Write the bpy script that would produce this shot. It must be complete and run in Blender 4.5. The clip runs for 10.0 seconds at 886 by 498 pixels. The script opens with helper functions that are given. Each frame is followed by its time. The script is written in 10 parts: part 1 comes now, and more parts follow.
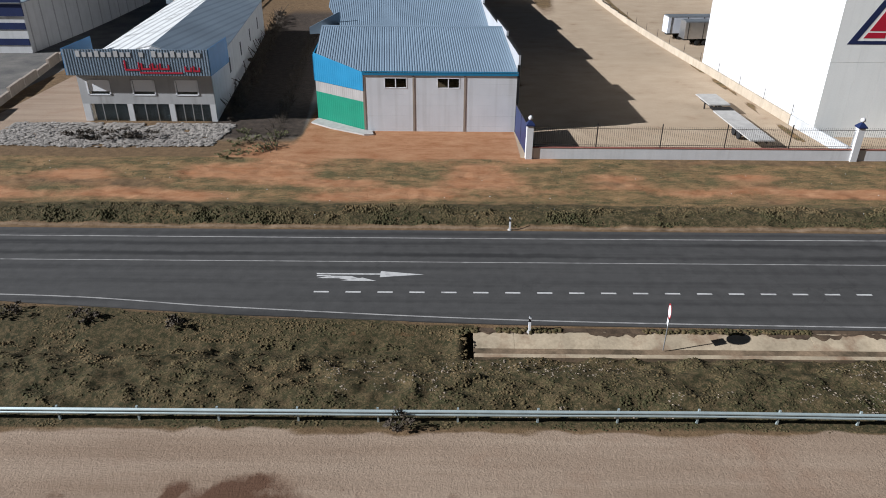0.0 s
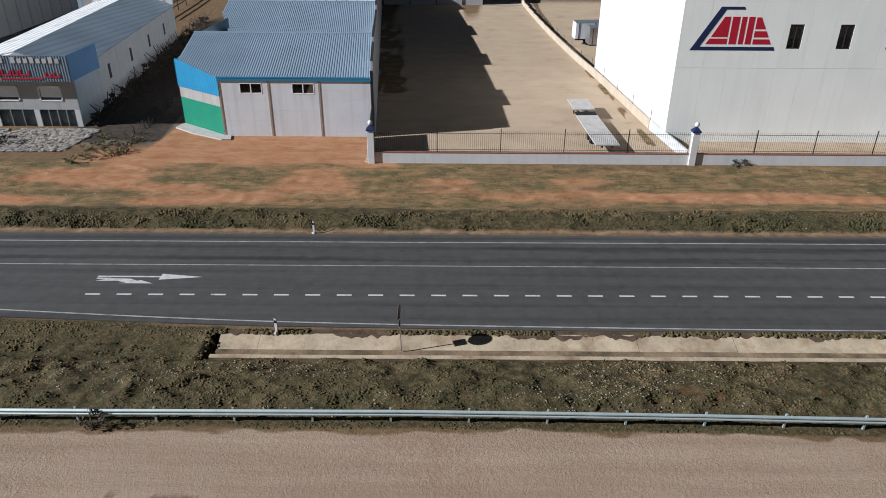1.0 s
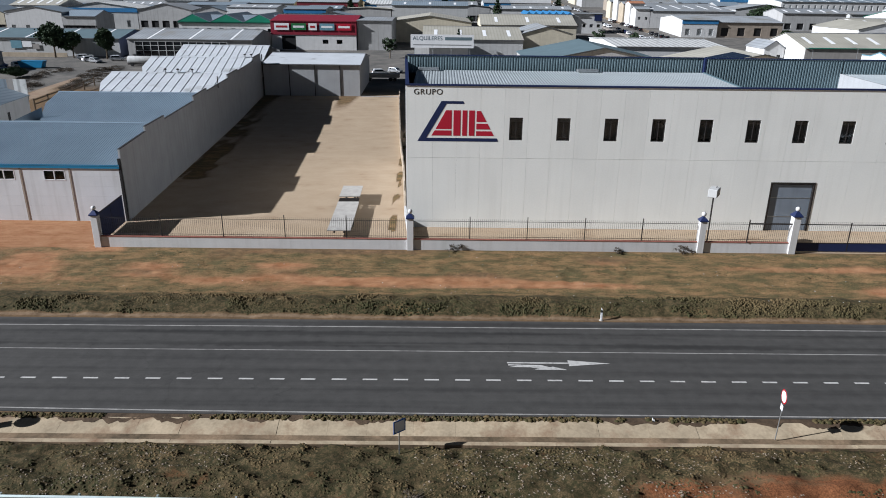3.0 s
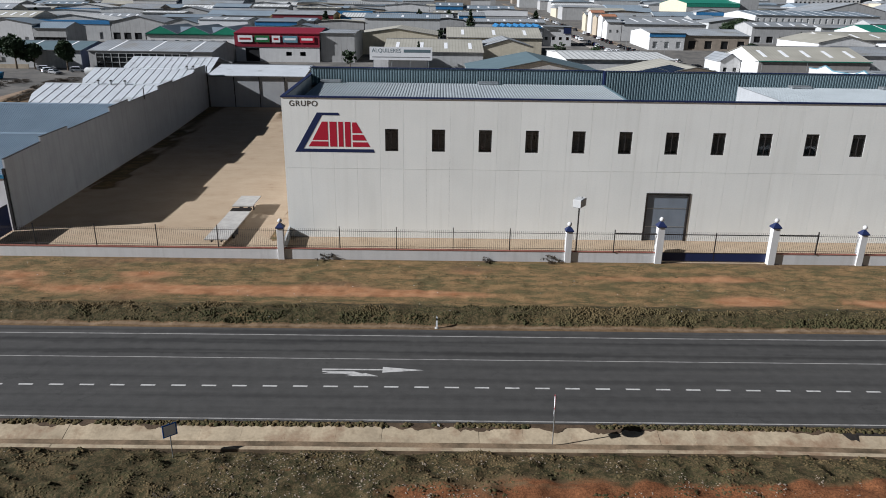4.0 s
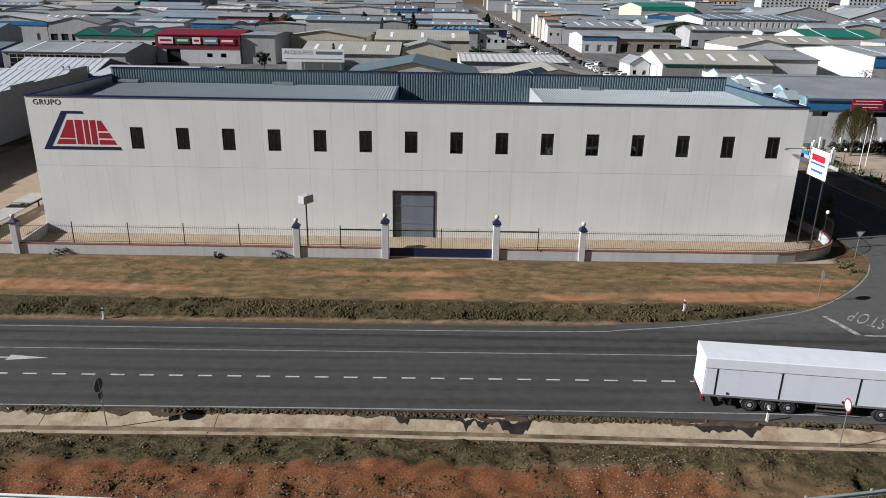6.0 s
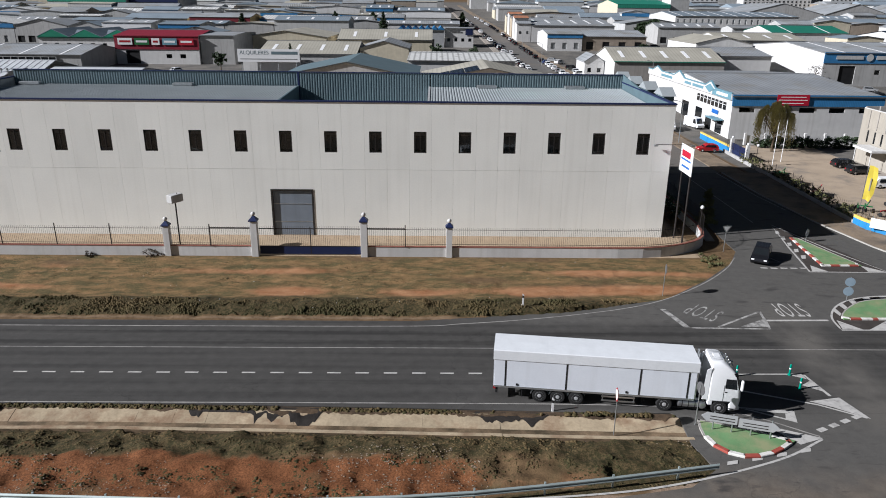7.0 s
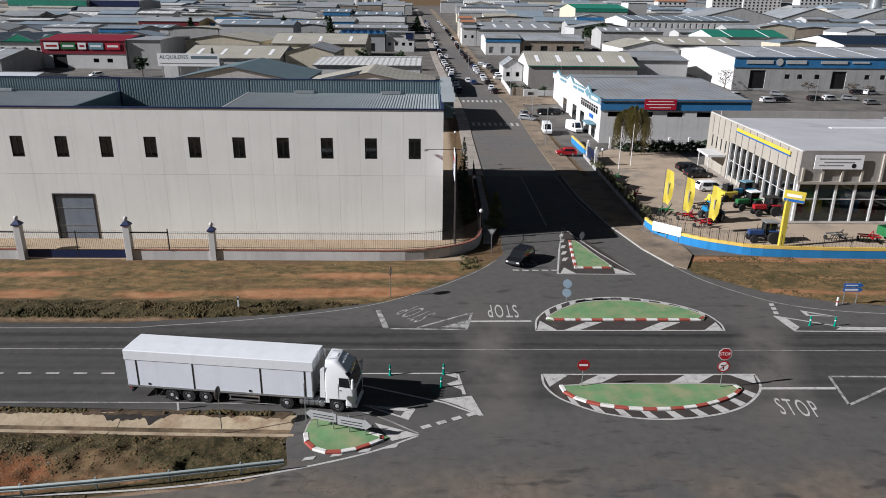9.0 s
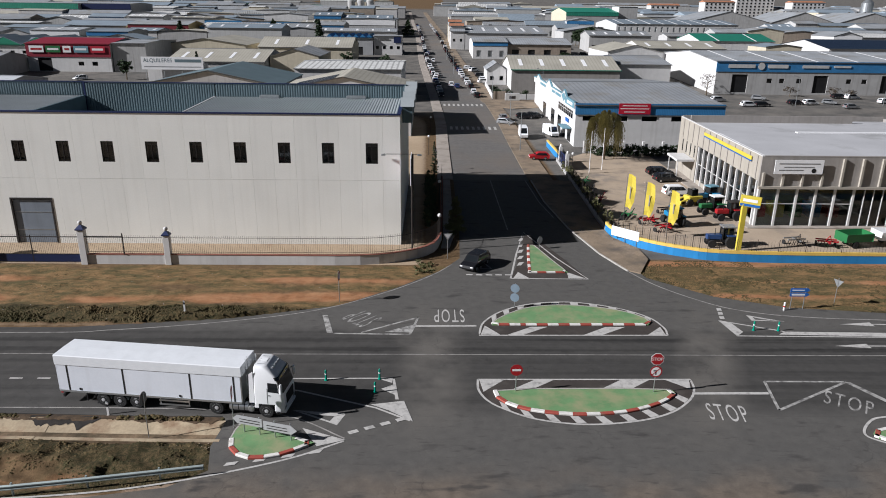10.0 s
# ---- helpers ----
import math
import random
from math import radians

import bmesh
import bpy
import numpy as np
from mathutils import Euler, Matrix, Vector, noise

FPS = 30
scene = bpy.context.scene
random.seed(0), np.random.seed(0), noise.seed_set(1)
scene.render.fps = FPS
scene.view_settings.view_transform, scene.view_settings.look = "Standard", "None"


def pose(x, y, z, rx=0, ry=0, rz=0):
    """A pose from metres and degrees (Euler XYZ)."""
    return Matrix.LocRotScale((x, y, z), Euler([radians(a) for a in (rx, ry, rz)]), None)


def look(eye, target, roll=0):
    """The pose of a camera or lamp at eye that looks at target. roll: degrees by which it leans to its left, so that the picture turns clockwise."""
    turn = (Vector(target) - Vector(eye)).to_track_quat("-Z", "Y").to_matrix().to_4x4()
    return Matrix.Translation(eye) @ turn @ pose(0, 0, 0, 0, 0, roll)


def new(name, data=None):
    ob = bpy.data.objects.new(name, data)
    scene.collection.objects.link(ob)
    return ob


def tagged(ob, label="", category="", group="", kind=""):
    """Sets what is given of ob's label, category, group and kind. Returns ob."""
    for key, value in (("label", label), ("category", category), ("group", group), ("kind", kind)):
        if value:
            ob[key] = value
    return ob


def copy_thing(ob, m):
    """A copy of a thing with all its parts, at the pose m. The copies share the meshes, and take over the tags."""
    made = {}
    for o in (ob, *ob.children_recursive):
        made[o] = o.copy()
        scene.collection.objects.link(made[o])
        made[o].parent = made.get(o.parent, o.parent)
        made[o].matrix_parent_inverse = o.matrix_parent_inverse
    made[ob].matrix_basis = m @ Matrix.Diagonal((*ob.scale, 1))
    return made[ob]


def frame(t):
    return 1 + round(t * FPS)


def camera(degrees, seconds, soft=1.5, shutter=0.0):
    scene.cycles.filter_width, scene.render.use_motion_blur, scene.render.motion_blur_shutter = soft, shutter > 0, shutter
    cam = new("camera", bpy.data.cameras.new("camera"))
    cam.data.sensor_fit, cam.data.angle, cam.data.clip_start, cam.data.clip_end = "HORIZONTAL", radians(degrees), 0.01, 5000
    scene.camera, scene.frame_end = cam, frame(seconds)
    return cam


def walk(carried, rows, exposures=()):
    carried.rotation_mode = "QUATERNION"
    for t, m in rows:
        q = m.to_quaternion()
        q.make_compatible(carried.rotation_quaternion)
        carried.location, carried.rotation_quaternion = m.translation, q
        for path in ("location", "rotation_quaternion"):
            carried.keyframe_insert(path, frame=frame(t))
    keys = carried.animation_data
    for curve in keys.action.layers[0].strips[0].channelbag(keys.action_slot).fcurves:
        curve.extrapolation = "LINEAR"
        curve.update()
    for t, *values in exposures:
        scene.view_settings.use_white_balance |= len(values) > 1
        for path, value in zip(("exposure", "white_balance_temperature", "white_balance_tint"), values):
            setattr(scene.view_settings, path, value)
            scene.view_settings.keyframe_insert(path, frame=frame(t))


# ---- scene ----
cam = camera(64.9, 10.0, 0.95)
PATH = [
    (0, (3.378, -0.463, 23.91), (3.367, 1.309, 22.983), 0.3),
    (0.5, (11.271, -0.766, 24.042), (11.264, 1.009, 23.12), 0.4),
    (1, (18.707, -1.107, 24.217), (18.702, 0.671, 23.302), 0.3),
    (1.5, (25.84, -1.367, 24.452), (25.838, 0.417, 23.549), 0.3),
    (2, (32.741, -1.683, 24.755), (32.744, 0.134, 23.919), 0.3),
    (2.4, (38.217, -1.95, 24.933), (38.226, -0.106, 24.158), 0.6),
    (2.5, (39.569, -2.003, 24.95), (39.577, -0.153, 24.189), 0.5),
    (2.6, (40.909, -2.041, 24.961), (40.916, -0.185, 24.216), 0.3),
    (2.7, (42.236, -2.094, 24.974), (42.246, -0.232, 24.243), 0.5),
    (3.8, (56.68, -3.141, 25.341), (56.692, -1.256, 24.675), 0.8),
    (4, (59.47, -3.32, 25.359), (59.483, -1.435, 24.691), 0.8),
    (4.5, (66.758, -3.76, 25.402), (66.775, -1.875, 24.735), 0.9),
    (5, (73.827, -4.288, 25.452), (73.844, -2.403, 24.785), 0.8),
    (5.5, (80.71, -4.887, 25.583), (80.73, -3.001, 24.918), 0.8),
    (5.7, (83.48, -5.15, 25.618), (83.501, -3.263, 24.958), 1.1),
    (6.8, (98.925, -6.538, 26.022), (98.948, -4.652, 25.358), 0.6),
    (7, (101.724, -6.738, 26.054), (101.748, -4.852, 25.39), 0.6),
    (7.5, (108.642, -7.151, 26.155), (108.667, -5.265, 25.492), 0.7),
    (8, (115.642, -7.661, 26.329), (115.665, -5.774, 25.665), 0.6),
    (8.5, (122.206, -8.09, 26.51), (122.235, -6.203, 25.848), 0.6),
    (9, (127.398, -8.409, 26.775), (127.432, -6.52, 26.119), 0.6),
    (9.5, (130.636, -8.549, 26.957), (130.674, -6.658, 26.305), 0.7),
    (10, (132.163, -8.575, 27.054), (132.203, -6.684, 26.406), 0.7),
]
walk(cam, [(t, look(eye, target, roll)) for t, eye, target, roll in PATH], [(0.0, 0.67, 5610, 10.5), (2.5, 0.68, 5600, 10.5), (4.0, 0.54, 5720, 10.5), (7.0, 0.52, 5820, 12), (10.0, 0.5, 5900, 13)])

# ---- world and sun: low winter sun from the side, clear sky ----
SUN_WAY = Vector((0.97, 0.228, -0.53)).normalized()
world = bpy.data.worlds.new("world")
scene.world = world
world.use_nodes = True
wn = world.node_tree.nodes
sky = wn.new("ShaderNodeTexSky")
sky.sky_type = "NISHITA"
sky.sun_disc = False
sky.sun_elevation = math.asin(-SUN_WAY.z)
sky.sun_rotation = math.atan2(-SUN_WAY.x, -SUN_WAY.y)
sky.air_density, sky.dust_density, sky.ozone_density = 1.0, 1.2, 1.0
world.node_tree.links.new(sky.outputs[0], wn["Background"].inputs[0])
wn["Background"].inputs[1].default_value = 0.0108
sun = new("sun", bpy.data.lights.new("sun", "SUN"))
sun.data.energy, sun.data.angle, sun.data.color = 5.0, radians(0.53), (1.0, 0.955, 0.89)
sun.rotation_euler = SUN_WAY.to_track_quat("-Z", "Y").to_euler()
sun.location = (-60, 0, 60)


# ---- materials ----
def mat(name, col, rough=0.8, metal=0.0, var=0.12, scale=0.6, fine=14.0, bump=0.15, streak=0.0, rib=None,
        dirt=None, dirt_amount=0.0, spec=0.3, shift=0.0):
    """A surface with colour variation at two scales, fine relief, optional rain streaks, painted rib stripes and dirt
    patches.
    """
    m = bpy.data.materials.new(name)
    m.use_nodes = True
    nt = m.node_tree
    nd, ln = nt.nodes, nt.links
    b = nd["Principled BSDF"]
    b.inputs["Roughness"].default_value = rough
    b.inputs["Metallic"].default_value = metal
    b.inputs["Specular IOR Level"].default_value = spec
    geo = nd.new("ShaderNodeNewGeometry")
    big = nd.new("ShaderNodeTexNoise")
    big.inputs["Scale"].default_value, big.inputs["Detail"].default_value = scale, 5
    small = nd.new("ShaderNodeTexNoise")
    small.inputs["Scale"].default_value, small.inputs["Detail"].default_value = fine, 3
    ln.new(geo.outputs["Position"], big.inputs["Vector"])
    ln.new(geo.outputs["Position"], small.inputs["Vector"])

    def mix(fac, a, c, blend="MIX"):
        x = nd.new("ShaderNodeMix")
        x.data_type, x.blend_type = "RGBA", blend
        for sock, v in ((x.inputs[0], fac), (x.inputs[6], a), (x.inputs[7], c)):
            if hasattr(v, "is_output"):
                ln.new(v, sock)
            else:
                sock.default_value = v if isinstance(v, float) else (*v[:3], 1)
        return x.outputs[2]

    def ramp(src, lo, hi):
        r = nd.new("ShaderNodeMapRange")
        r.inputs[1].default_value, r.inputs[2].default_value = lo, hi
        ln.new(src, r.inputs[0])
        return r.outputs[0]

    dark = tuple(c * (1 - var) for c in col)
    light = tuple(min(1.0, c * (1 + var)) for c in col)
    out = mix(ramp(big.outputs[0], 0.3, 0.7), dark, light)
    grain = mix(ramp(small.outputs[0], 0.3, 0.7), (1 - var * 0.6,) * 3, (1 + var * 0.5,) * 3)
    out = mix(1.0, out, grain, "MULTIPLY")
    if shift:
        info = nd.new("ShaderNodeObjectInfo")
        tone = mix(info.outputs["Random"], (1 - shift,) * 3, (1 + shift,) * 3)
        out = mix(1.0, out, tone, "MULTIPLY")
    if streak:
        mp = nd.new("ShaderNodeMapping")
        mp.inputs["Scale"].default_value = (1.6, 1.6, 0.07)
        ln.new(geo.outputs["Position"], mp.inputs["Vector"])
        sn = nd.new("ShaderNodeTexNoise")
        sn.inputs["Scale"].default_value, sn.inputs["Detail"].default_value = 1.0, 6
        ln.new(mp.outputs[0], sn.inputs["Vector"])
        out = mix(ramp(sn.outputs[0], 0.5, 0.78), out, mix(1.0, out, (1 - streak, 1 - streak * 1.05, 1 - streak * 1.15), "MULTIPLY"))
    if dirt:
        dn = nd.new("ShaderNodeTexNoise")
        dn.inputs["Scale"].default_value, dn.inputs["Detail"].default_value = scale * 0.7, 8
        dn.inputs["Roughness"].default_value = 0.65
        ln.new(geo.outputs["Position"], dn.inputs["Vector"])
        out = mix(ramp(dn.outputs[0], 0.62 - dirt_amount * 0.35, 0.75 - dirt_amount * 0.2), out, dirt)
    height = small.outputs[0]
    if rib:
        axis, period, depth = rib
        sep = nd.new("ShaderNodeSeparateXYZ")
        ln.new(geo.outputs["Position"], sep.inputs[0])
        mul = nd.new("ShaderNodeMath")
        mul.operation, mul.inputs[1].default_value = "MULTIPLY", 2 * math.pi / period
        ln.new(sep.outputs[axis], mul.inputs[0])
        sn = nd.new("ShaderNodeMath")
        sn.operation = "SINE"
        ln.new(mul.outputs[0], sn.inputs[0])
        # no relief here: darker stripes paint the joints and the shade between ribs
        lines = ramp(sn.outputs[0], -0.2, -0.9)
        out = mix(lines, out, mix(1.0, out, (1 - depth,) * 3, "MULTIPLY"))
    ln.new(out, b.inputs["Base Color"])
    if bump:
        bp = nd.new("ShaderNodeBump")
        bp.inputs["Strength"].default_value, bp.inputs["Distance"].default_value = bump, 0.03
        ln.new(height, bp.inputs["Height"])
        ln.new(bp.outputs[0], b.inputs["Normal"])
    return m


def glass_mat(name, tint=(0.8, 0.87, 0.88), rough=0.03):
    m = bpy.data.materials.new(name)
    m.use_nodes = True
    b = m.node_tree.nodes["Principled BSDF"]
    b.inputs["Base Color"].default_value = (*tint, 1)
    b.inputs["Roughness"].default_value = rough
    b.inputs["Transmission Weight"].default_value = 1.0
    b.inputs["IOR"].default_value = 1.45
    return m


M_WALL_WHITE = mat("cream_precast_concrete", (0.79, 0.79, 0.745), 0.85, var=0.035, scale=0.2, fine=6, bump=0.05, streak=0.055, shift=0.02)
M_WALL_PALE = mat("pale_grey_block", (0.46, 0.46, 0.45), 0.9, var=0.07, scale=0.5, fine=9, bump=0.2, streak=0.2, shift=0.04)
M_WALL_GREY = mat("grey_precast_concrete", (0.4, 0.395, 0.385), 0.9, var=0.08, scale=0.5, bump=0.2, streak=0.25, shift=0.05)
M_PLASTER = mat("white_plaster", (0.58, 0.573, 0.56), 0.85, var=0.05, scale=0.7, fine=8, bump=0.12, streak=0.14, shift=0.04)
M_CREAM = mat("cream_render", (0.55, 0.495, 0.38), 0.88, var=0.08, streak=0.15, shift=0.06)
M_YELLOW_WALL = mat("ochre_render", (0.5, 0.37, 0.18), 0.88, var=0.1, streak=0.2)
M_BROWN_WALL = mat("brown_block", (0.3, 0.25, 0.2), 0.9, var=0.12, streak=0.2)
M_RED_SHEET = mat("red_metal_cladding", (0.24, 0.022, 0.04), 0.5, 0.0, var=0.1, rib=(0, 0.5, 0.25), bump=0.05)
M_MAROON = mat("maroon_metal_cladding", (0.2, 0.03, 0.04), 0.5, var=0.1, rib=(0, 0.6, 0.25), bump=0.05)
M_NAVY = mat("navy_painted_metal", (0.02, 0.03, 0.09), 0.45, 0.2, var=0.1, bump=0.05)
M_BLUE_SHEET = mat("blue_metal_fascia", (0.05, 0.2, 0.42), 0.45, 0.1, var=0.1, rib=(0, 0.35, 0.2), bump=0.05)
M_CYAN_SHEET = mat("bright_blue_corrugated_sheet", (0.03, 0.2, 0.36), 0.45, 0.1, var=0.08, bump=0.05)
M_GREEN_SHEET = mat("green_corrugated_sheet", (0.02, 0.2, 0.12), 0.5, 0.1, var=0.08, bump=0.05)
M_ROOF_BLUE = mat("weathered_blue_roof_sheet", (0.215, 0.275, 0.335), 0.55, 0.2, var=0.07, scale=0.3, fine=4, bump=0.04, streak=0.0)
M_ROOF_TEAL = mat("teal_grey_roof_sheet", (0.13, 0.18, 0.2), 0.6, 0.1, var=0.08, scale=0.3, fine=4, bump=0.04)
M_ROOF_LIGHT = mat("galvanised_roof_sheet", (0.36, 0.39, 0.4), 0.55, 0.2, var=0.07, scale=0.3, fine=4, bump=0.04)
M_ROOF_WHITE = mat("whitened_fibre_roof", (0.62, 0.62, 0.6), 0.7, 0.1, var=0.08, rib=(0, 1.6, 0.4), dirt=(0.3, 0.29, 0.27), dirt_amount=0.2)
M_ROOF_GREY = mat("grey_fibre_cement_roof", (0.28, 0.295, 0.31), 0.85, var=0.12, scale=0.15, rib=(0, 1.1, 0.2), dirt=(0.22, 0.21, 0.19), dirt_amount=0.35, shift=0.12)
M_ROOF_SLATE = mat("blue_grey_roof_sheet", (0.25, 0.3, 0.345), 0.6, 0.2, var=0.1, scale=0.15, rib=(0, 1.0, 0.2), shift=0.12)
M_ROOF_TAN = mat("tan_fibre_cement_roof", (0.36, 0.34, 0.285), 0.85, var=0.12, scale=0.15, rib=(0, 1.1, 0.15), shift=0.08)
M_ROOF_GREEN = mat("green_roof_sheet", (0.03, 0.22, 0.15), 0.5, 0.1, var=0.1, rib=(0, 1.2, 0.2), shift=0.1)
M_TILE_ROOF = mat("terracotta_roof", (0.4, 0.18, 0.1), 0.85, var=0.2, rib=(0, 0.5, 0.3))
M_SOLAR = mat("solar_panels", (0.02, 0.03, 0.06), 0.2, 0.2, var=0.1, rib=(0, 1.0, 0.6), bump=0)
M_BACK = mat("dull_grey_sign_back", (0.12, 0.12, 0.12), 0.6, 0.3, var=0.1)
M_DOOR = mat("blue_grey_door_sheet", (0.2, 0.23, 0.27), 0.6, 0.1, var=0.08, streak=0.1)
M_CREST = mat("grey_teal_ridge_sheet", (0.1, 0.15, 0.17), 0.6, var=0.08)
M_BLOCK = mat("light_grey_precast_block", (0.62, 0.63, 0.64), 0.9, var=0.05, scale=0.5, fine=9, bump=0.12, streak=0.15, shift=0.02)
M_TANWALL = mat("tan_block_wall", (0.42, 0.35, 0.26), 0.9, var=0.12, streak=0.2)
M_DARK = mat("dark_interior", (0.02, 0.02, 0.02), 0.9, var=0.2)
M_GLASS = glass_mat("window_glass", (0.35, 0.4, 0.42))
M_TINT = mat("tinted_vehicle_glass", (0.012, 0.014, 0.016), 0.06, var=0.1, bump=0, spec=0.6)
M_WHITE_PAINT = mat("white_gloss_paint", (0.8, 0.81, 0.82), 0.35, var=0.03, bump=0.02, spec=0.5, dirt=(0.6, 0.58, 0.55), dirt_amount=0.1)
M_TARP = mat("white_trailer_tarpaulin", (0.68, 0.7, 0.72), 0.6, var=0.03, scale=1.2, fine=5, bump=0.1, streak=0.04)
M_SIDE = mat("white_trailer_panel", (0.66, 0.69, 0.74), 0.45, var=0.03, scale=0.8, fine=8, bump=0.03, streak=0.08)
M_BLACK = mat("black_plastic", (0.015, 0.015, 0.016), 0.6, var=0.2, bump=0.1)
M_RUBBER = mat("tyre_rubber", (0.02, 0.02, 0.02), 0.85, var=0.2, scale=4, bump=0.3)
M_RAIL = mat("pale_weathered_galvanised_steel", (0.4, 0.46, 0.45), 0.5, 0.4, var=0.1, scale=1.5, bump=0.05, spec=0.5)
M_STEEL = mat("galvanised_steel", (0.45, 0.47, 0.48), 0.4, 0.8, var=0.1, scale=2, bump=0.05)
M_ALU = mat("aluminium", (0.6, 0.61, 0.62), 0.3, 0.9, var=0.06, scale=2, bump=0.03)
M_RED = mat("red_paint", (0.34, 0.013, 0.018), 0.5, var=0.06, scale=2, bump=0.03)
M_LOGO_RED = mat("red_sign_paint", (0.4, 0.01, 0.03), 0.6, var=0.05, bump=0.02)
M_WHITE_SIGN = mat("white_sign_face", (0.78, 0.78, 0.78), 0.5, var=0.03, bump=0.02)
M_BLUE_SIGN = mat("blue_sign_face", (0.02, 0.12, 0.42), 0.45, var=0.05, bump=0.02)
M_YELLOW = mat("yellow_paint", (0.6, 0.48, 0.06), 0.5, var=0.06, bump=0.03)
M_GREEN_PAINT = mat("green_machine_paint", (0.025, 0.15, 0.05), 0.45, var=0.08, bump=0.03)
M_TEAL_PLASTIC = mat("green_plastic_post", (0.0, 0.25, 0.17), 0.5, var=0.05)
M_BLUE_PAINT = mat("blue_machine_paint", (0.02, 0.2, 0.4), 0.45, var=0.08, bump=0.03)
M_WALL_BLUE = mat("blue_painted_wall", (0.03, 0.22, 0.5), 0.75, var=0.08, streak=0.15)
M_WALL_YELLOW = mat("yellow_coping_paint", (0.72, 0.5, 0.12), 0.75, var=0.08, streak=0.1)
M_COPING = mat("red_brick_coping", (0.28, 0.11, 0.08), 0.9, var=0.15, scale=2)
M_IRON = mat("dark_iron_railing", (0.04, 0.035, 0.033), 0.6, 0.4, var=0.2, scale=2)
M_KERB = mat("kerb_stone", (0.38, 0.36, 0.33), 0.9, var=0.12, scale=1.5, bump=0.2)
M_PAVE = mat("pavement_slabs", (0.34, 0.3, 0.26), 0.9, var=0.1, scale=0.5, fine=6, bump=0.2, dirt=(0.22, 0.19, 0.16), dirt_amount=0.3)
M_KERB_WHITE = mat("white_kerb_paint", (0.68, 0.66, 0.62), 0.75, var=0.08, scale=3, dirt=(0.4, 0.36, 0.32), dirt_amount=0.2)
M_KERB_RED = mat("red_kerb_paint", (0.33, 0.07, 0.05), 0.75, var=0.1, scale=3, dirt=(0.25, 0.14, 0.1), dirt_amount=0.2)
M_ISLAND = mat("green_island_paint", (0.14, 0.26, 0.115), 0.85, var=0.12, scale=0.8, bump=0.15, dirt=(0.26, 0.28, 0.15), dirt_amount=0.55)
M_LINE = mat("road_marking_paint", (0.47, 0.455, 0.43), 0.75, var=0.08, scale=2.5, fine=18, dirt=(0.25, 0.24, 0.23), dirt_amount=0.3)
M_LINE_FAINT = mat("thin_worn_line_paint", (0.32, 0.305, 0.285), 0.8, var=0.14, scale=1.2, fine=18, dirt=(0.16, 0.15, 0.14), dirt_amount=0.45)
M_LINE_OLD = mat("worn_road_marking_paint", (0.4, 0.39, 0.37), 0.8, var=0.12, scale=2.5, fine=18, dirt=(0.12, 0.115, 0.11), dirt_amount=0.6)
M_WOOD = mat("weathered_pallet_wood", (0.3, 0.22, 0.13), 0.85, var=0.2, scale=3)
M_BARK = mat("tree_bark", (0.12, 0.09, 0.06), 0.9, var=0.25, scale=3, bump=0.5)
M_LEAF = mat("olive_green_leaves", (0.12, 0.12, 0.05), 0.8, var=0.35, scale=0.6, fine=4, bump=0)
M_WILLOW = mat("pale_olive_willow_leaves", (0.33, 0.3, 0.15), 0.8, var=0.3, scale=0.8, fine=5, bump=0)
M_PINE = mat("dark_conifer_leaves", (0.035, 0.055, 0.025), 0.85, var=0.35, scale=0.5, fine=4, bump=0)
M_BRUSH = mat("dead_brushwood", (0.07, 0.055, 0.04), 0.9, var=0.3, scale=1)
M_RUBBLE = mat("pale_rubble_stone", (0.26, 0.232, 0.2), 0.92, var=0.4, scale=2.5, fine=12)
M_PEBBLE = mat("tan_and_grey_pebbles", (0.25, 0.2, 0.15), 0.92, var=0.35, scale=6, fine=20)
M_AQUA = mat("pale_aqua_sheet", (0.14, 0.27, 0.33), 0.5, var=0.08)
M_CAR_BLACK = mat("black_car_paint", (0.012, 0.012, 0.014), 0.25, var=0.1, bump=0, spec=0.6)
M_CAR_GREY = mat("silver_car_paint", (0.35, 0.36, 0.37), 0.3, 0.5, var=0.06, bump=0, spec=0.6)
M_CAR_BLUE = mat("blue_car_paint", (0.03, 0.07, 0.2), 0.3, 0.2, var=0.06, bump=0, spec=0.6)
M_FINS = mat("grey_facade_panel", (0.3, 0.28, 0.26), 0.7, var=0.08, streak=0.15)
M_CREAM_PANEL = mat("cream_facade_panel", (0.36, 0.33, 0.28), 0.75, var=0.06, streak=0.12)
M_RIM = mat("silver_wheel_rim", (0.5, 0.5, 0.51), 0.4, 0.2, var=0.08, bump=0)
M_LOT = mat("pale_lot_paving", (0.39, 0.31, 0.228), 0.9, var=0.1, scale=0.25, fine=5, bump=0.15, dirt=(0.22, 0.19, 0.16), dirt_amount=0.3)

M_DITCH = mat("tan_weathered_ditch_concrete", (0.38, 0.305, 0.205), 0.9, var=0.18, scale=0.5, fine=6, bump=0.2, streak=0.3, dirt=(0.2, 0.12, 0.07), dirt_amount=0.35, shift=0.06)
M_DITCH_BED = mat("soil_stained_ditch_concrete", (0.2, 0.14, 0.085), 0.9, var=0.3, scale=0.6, fine=7, bump=0.3, dirt=(0.06, 0.045, 0.025), dirt_amount=0.5)
M_EARTH = mat("dark_brown_topsoil", (0.075, 0.05, 0.03), 0.95, var=0.35, scale=1.6, fine=9, bump=0.5)
M_WET = mat("black_damp_dirt", (0.025, 0.021, 0.018), 0.6, var=0.3, scale=1.5, fine=9, bump=0.3)
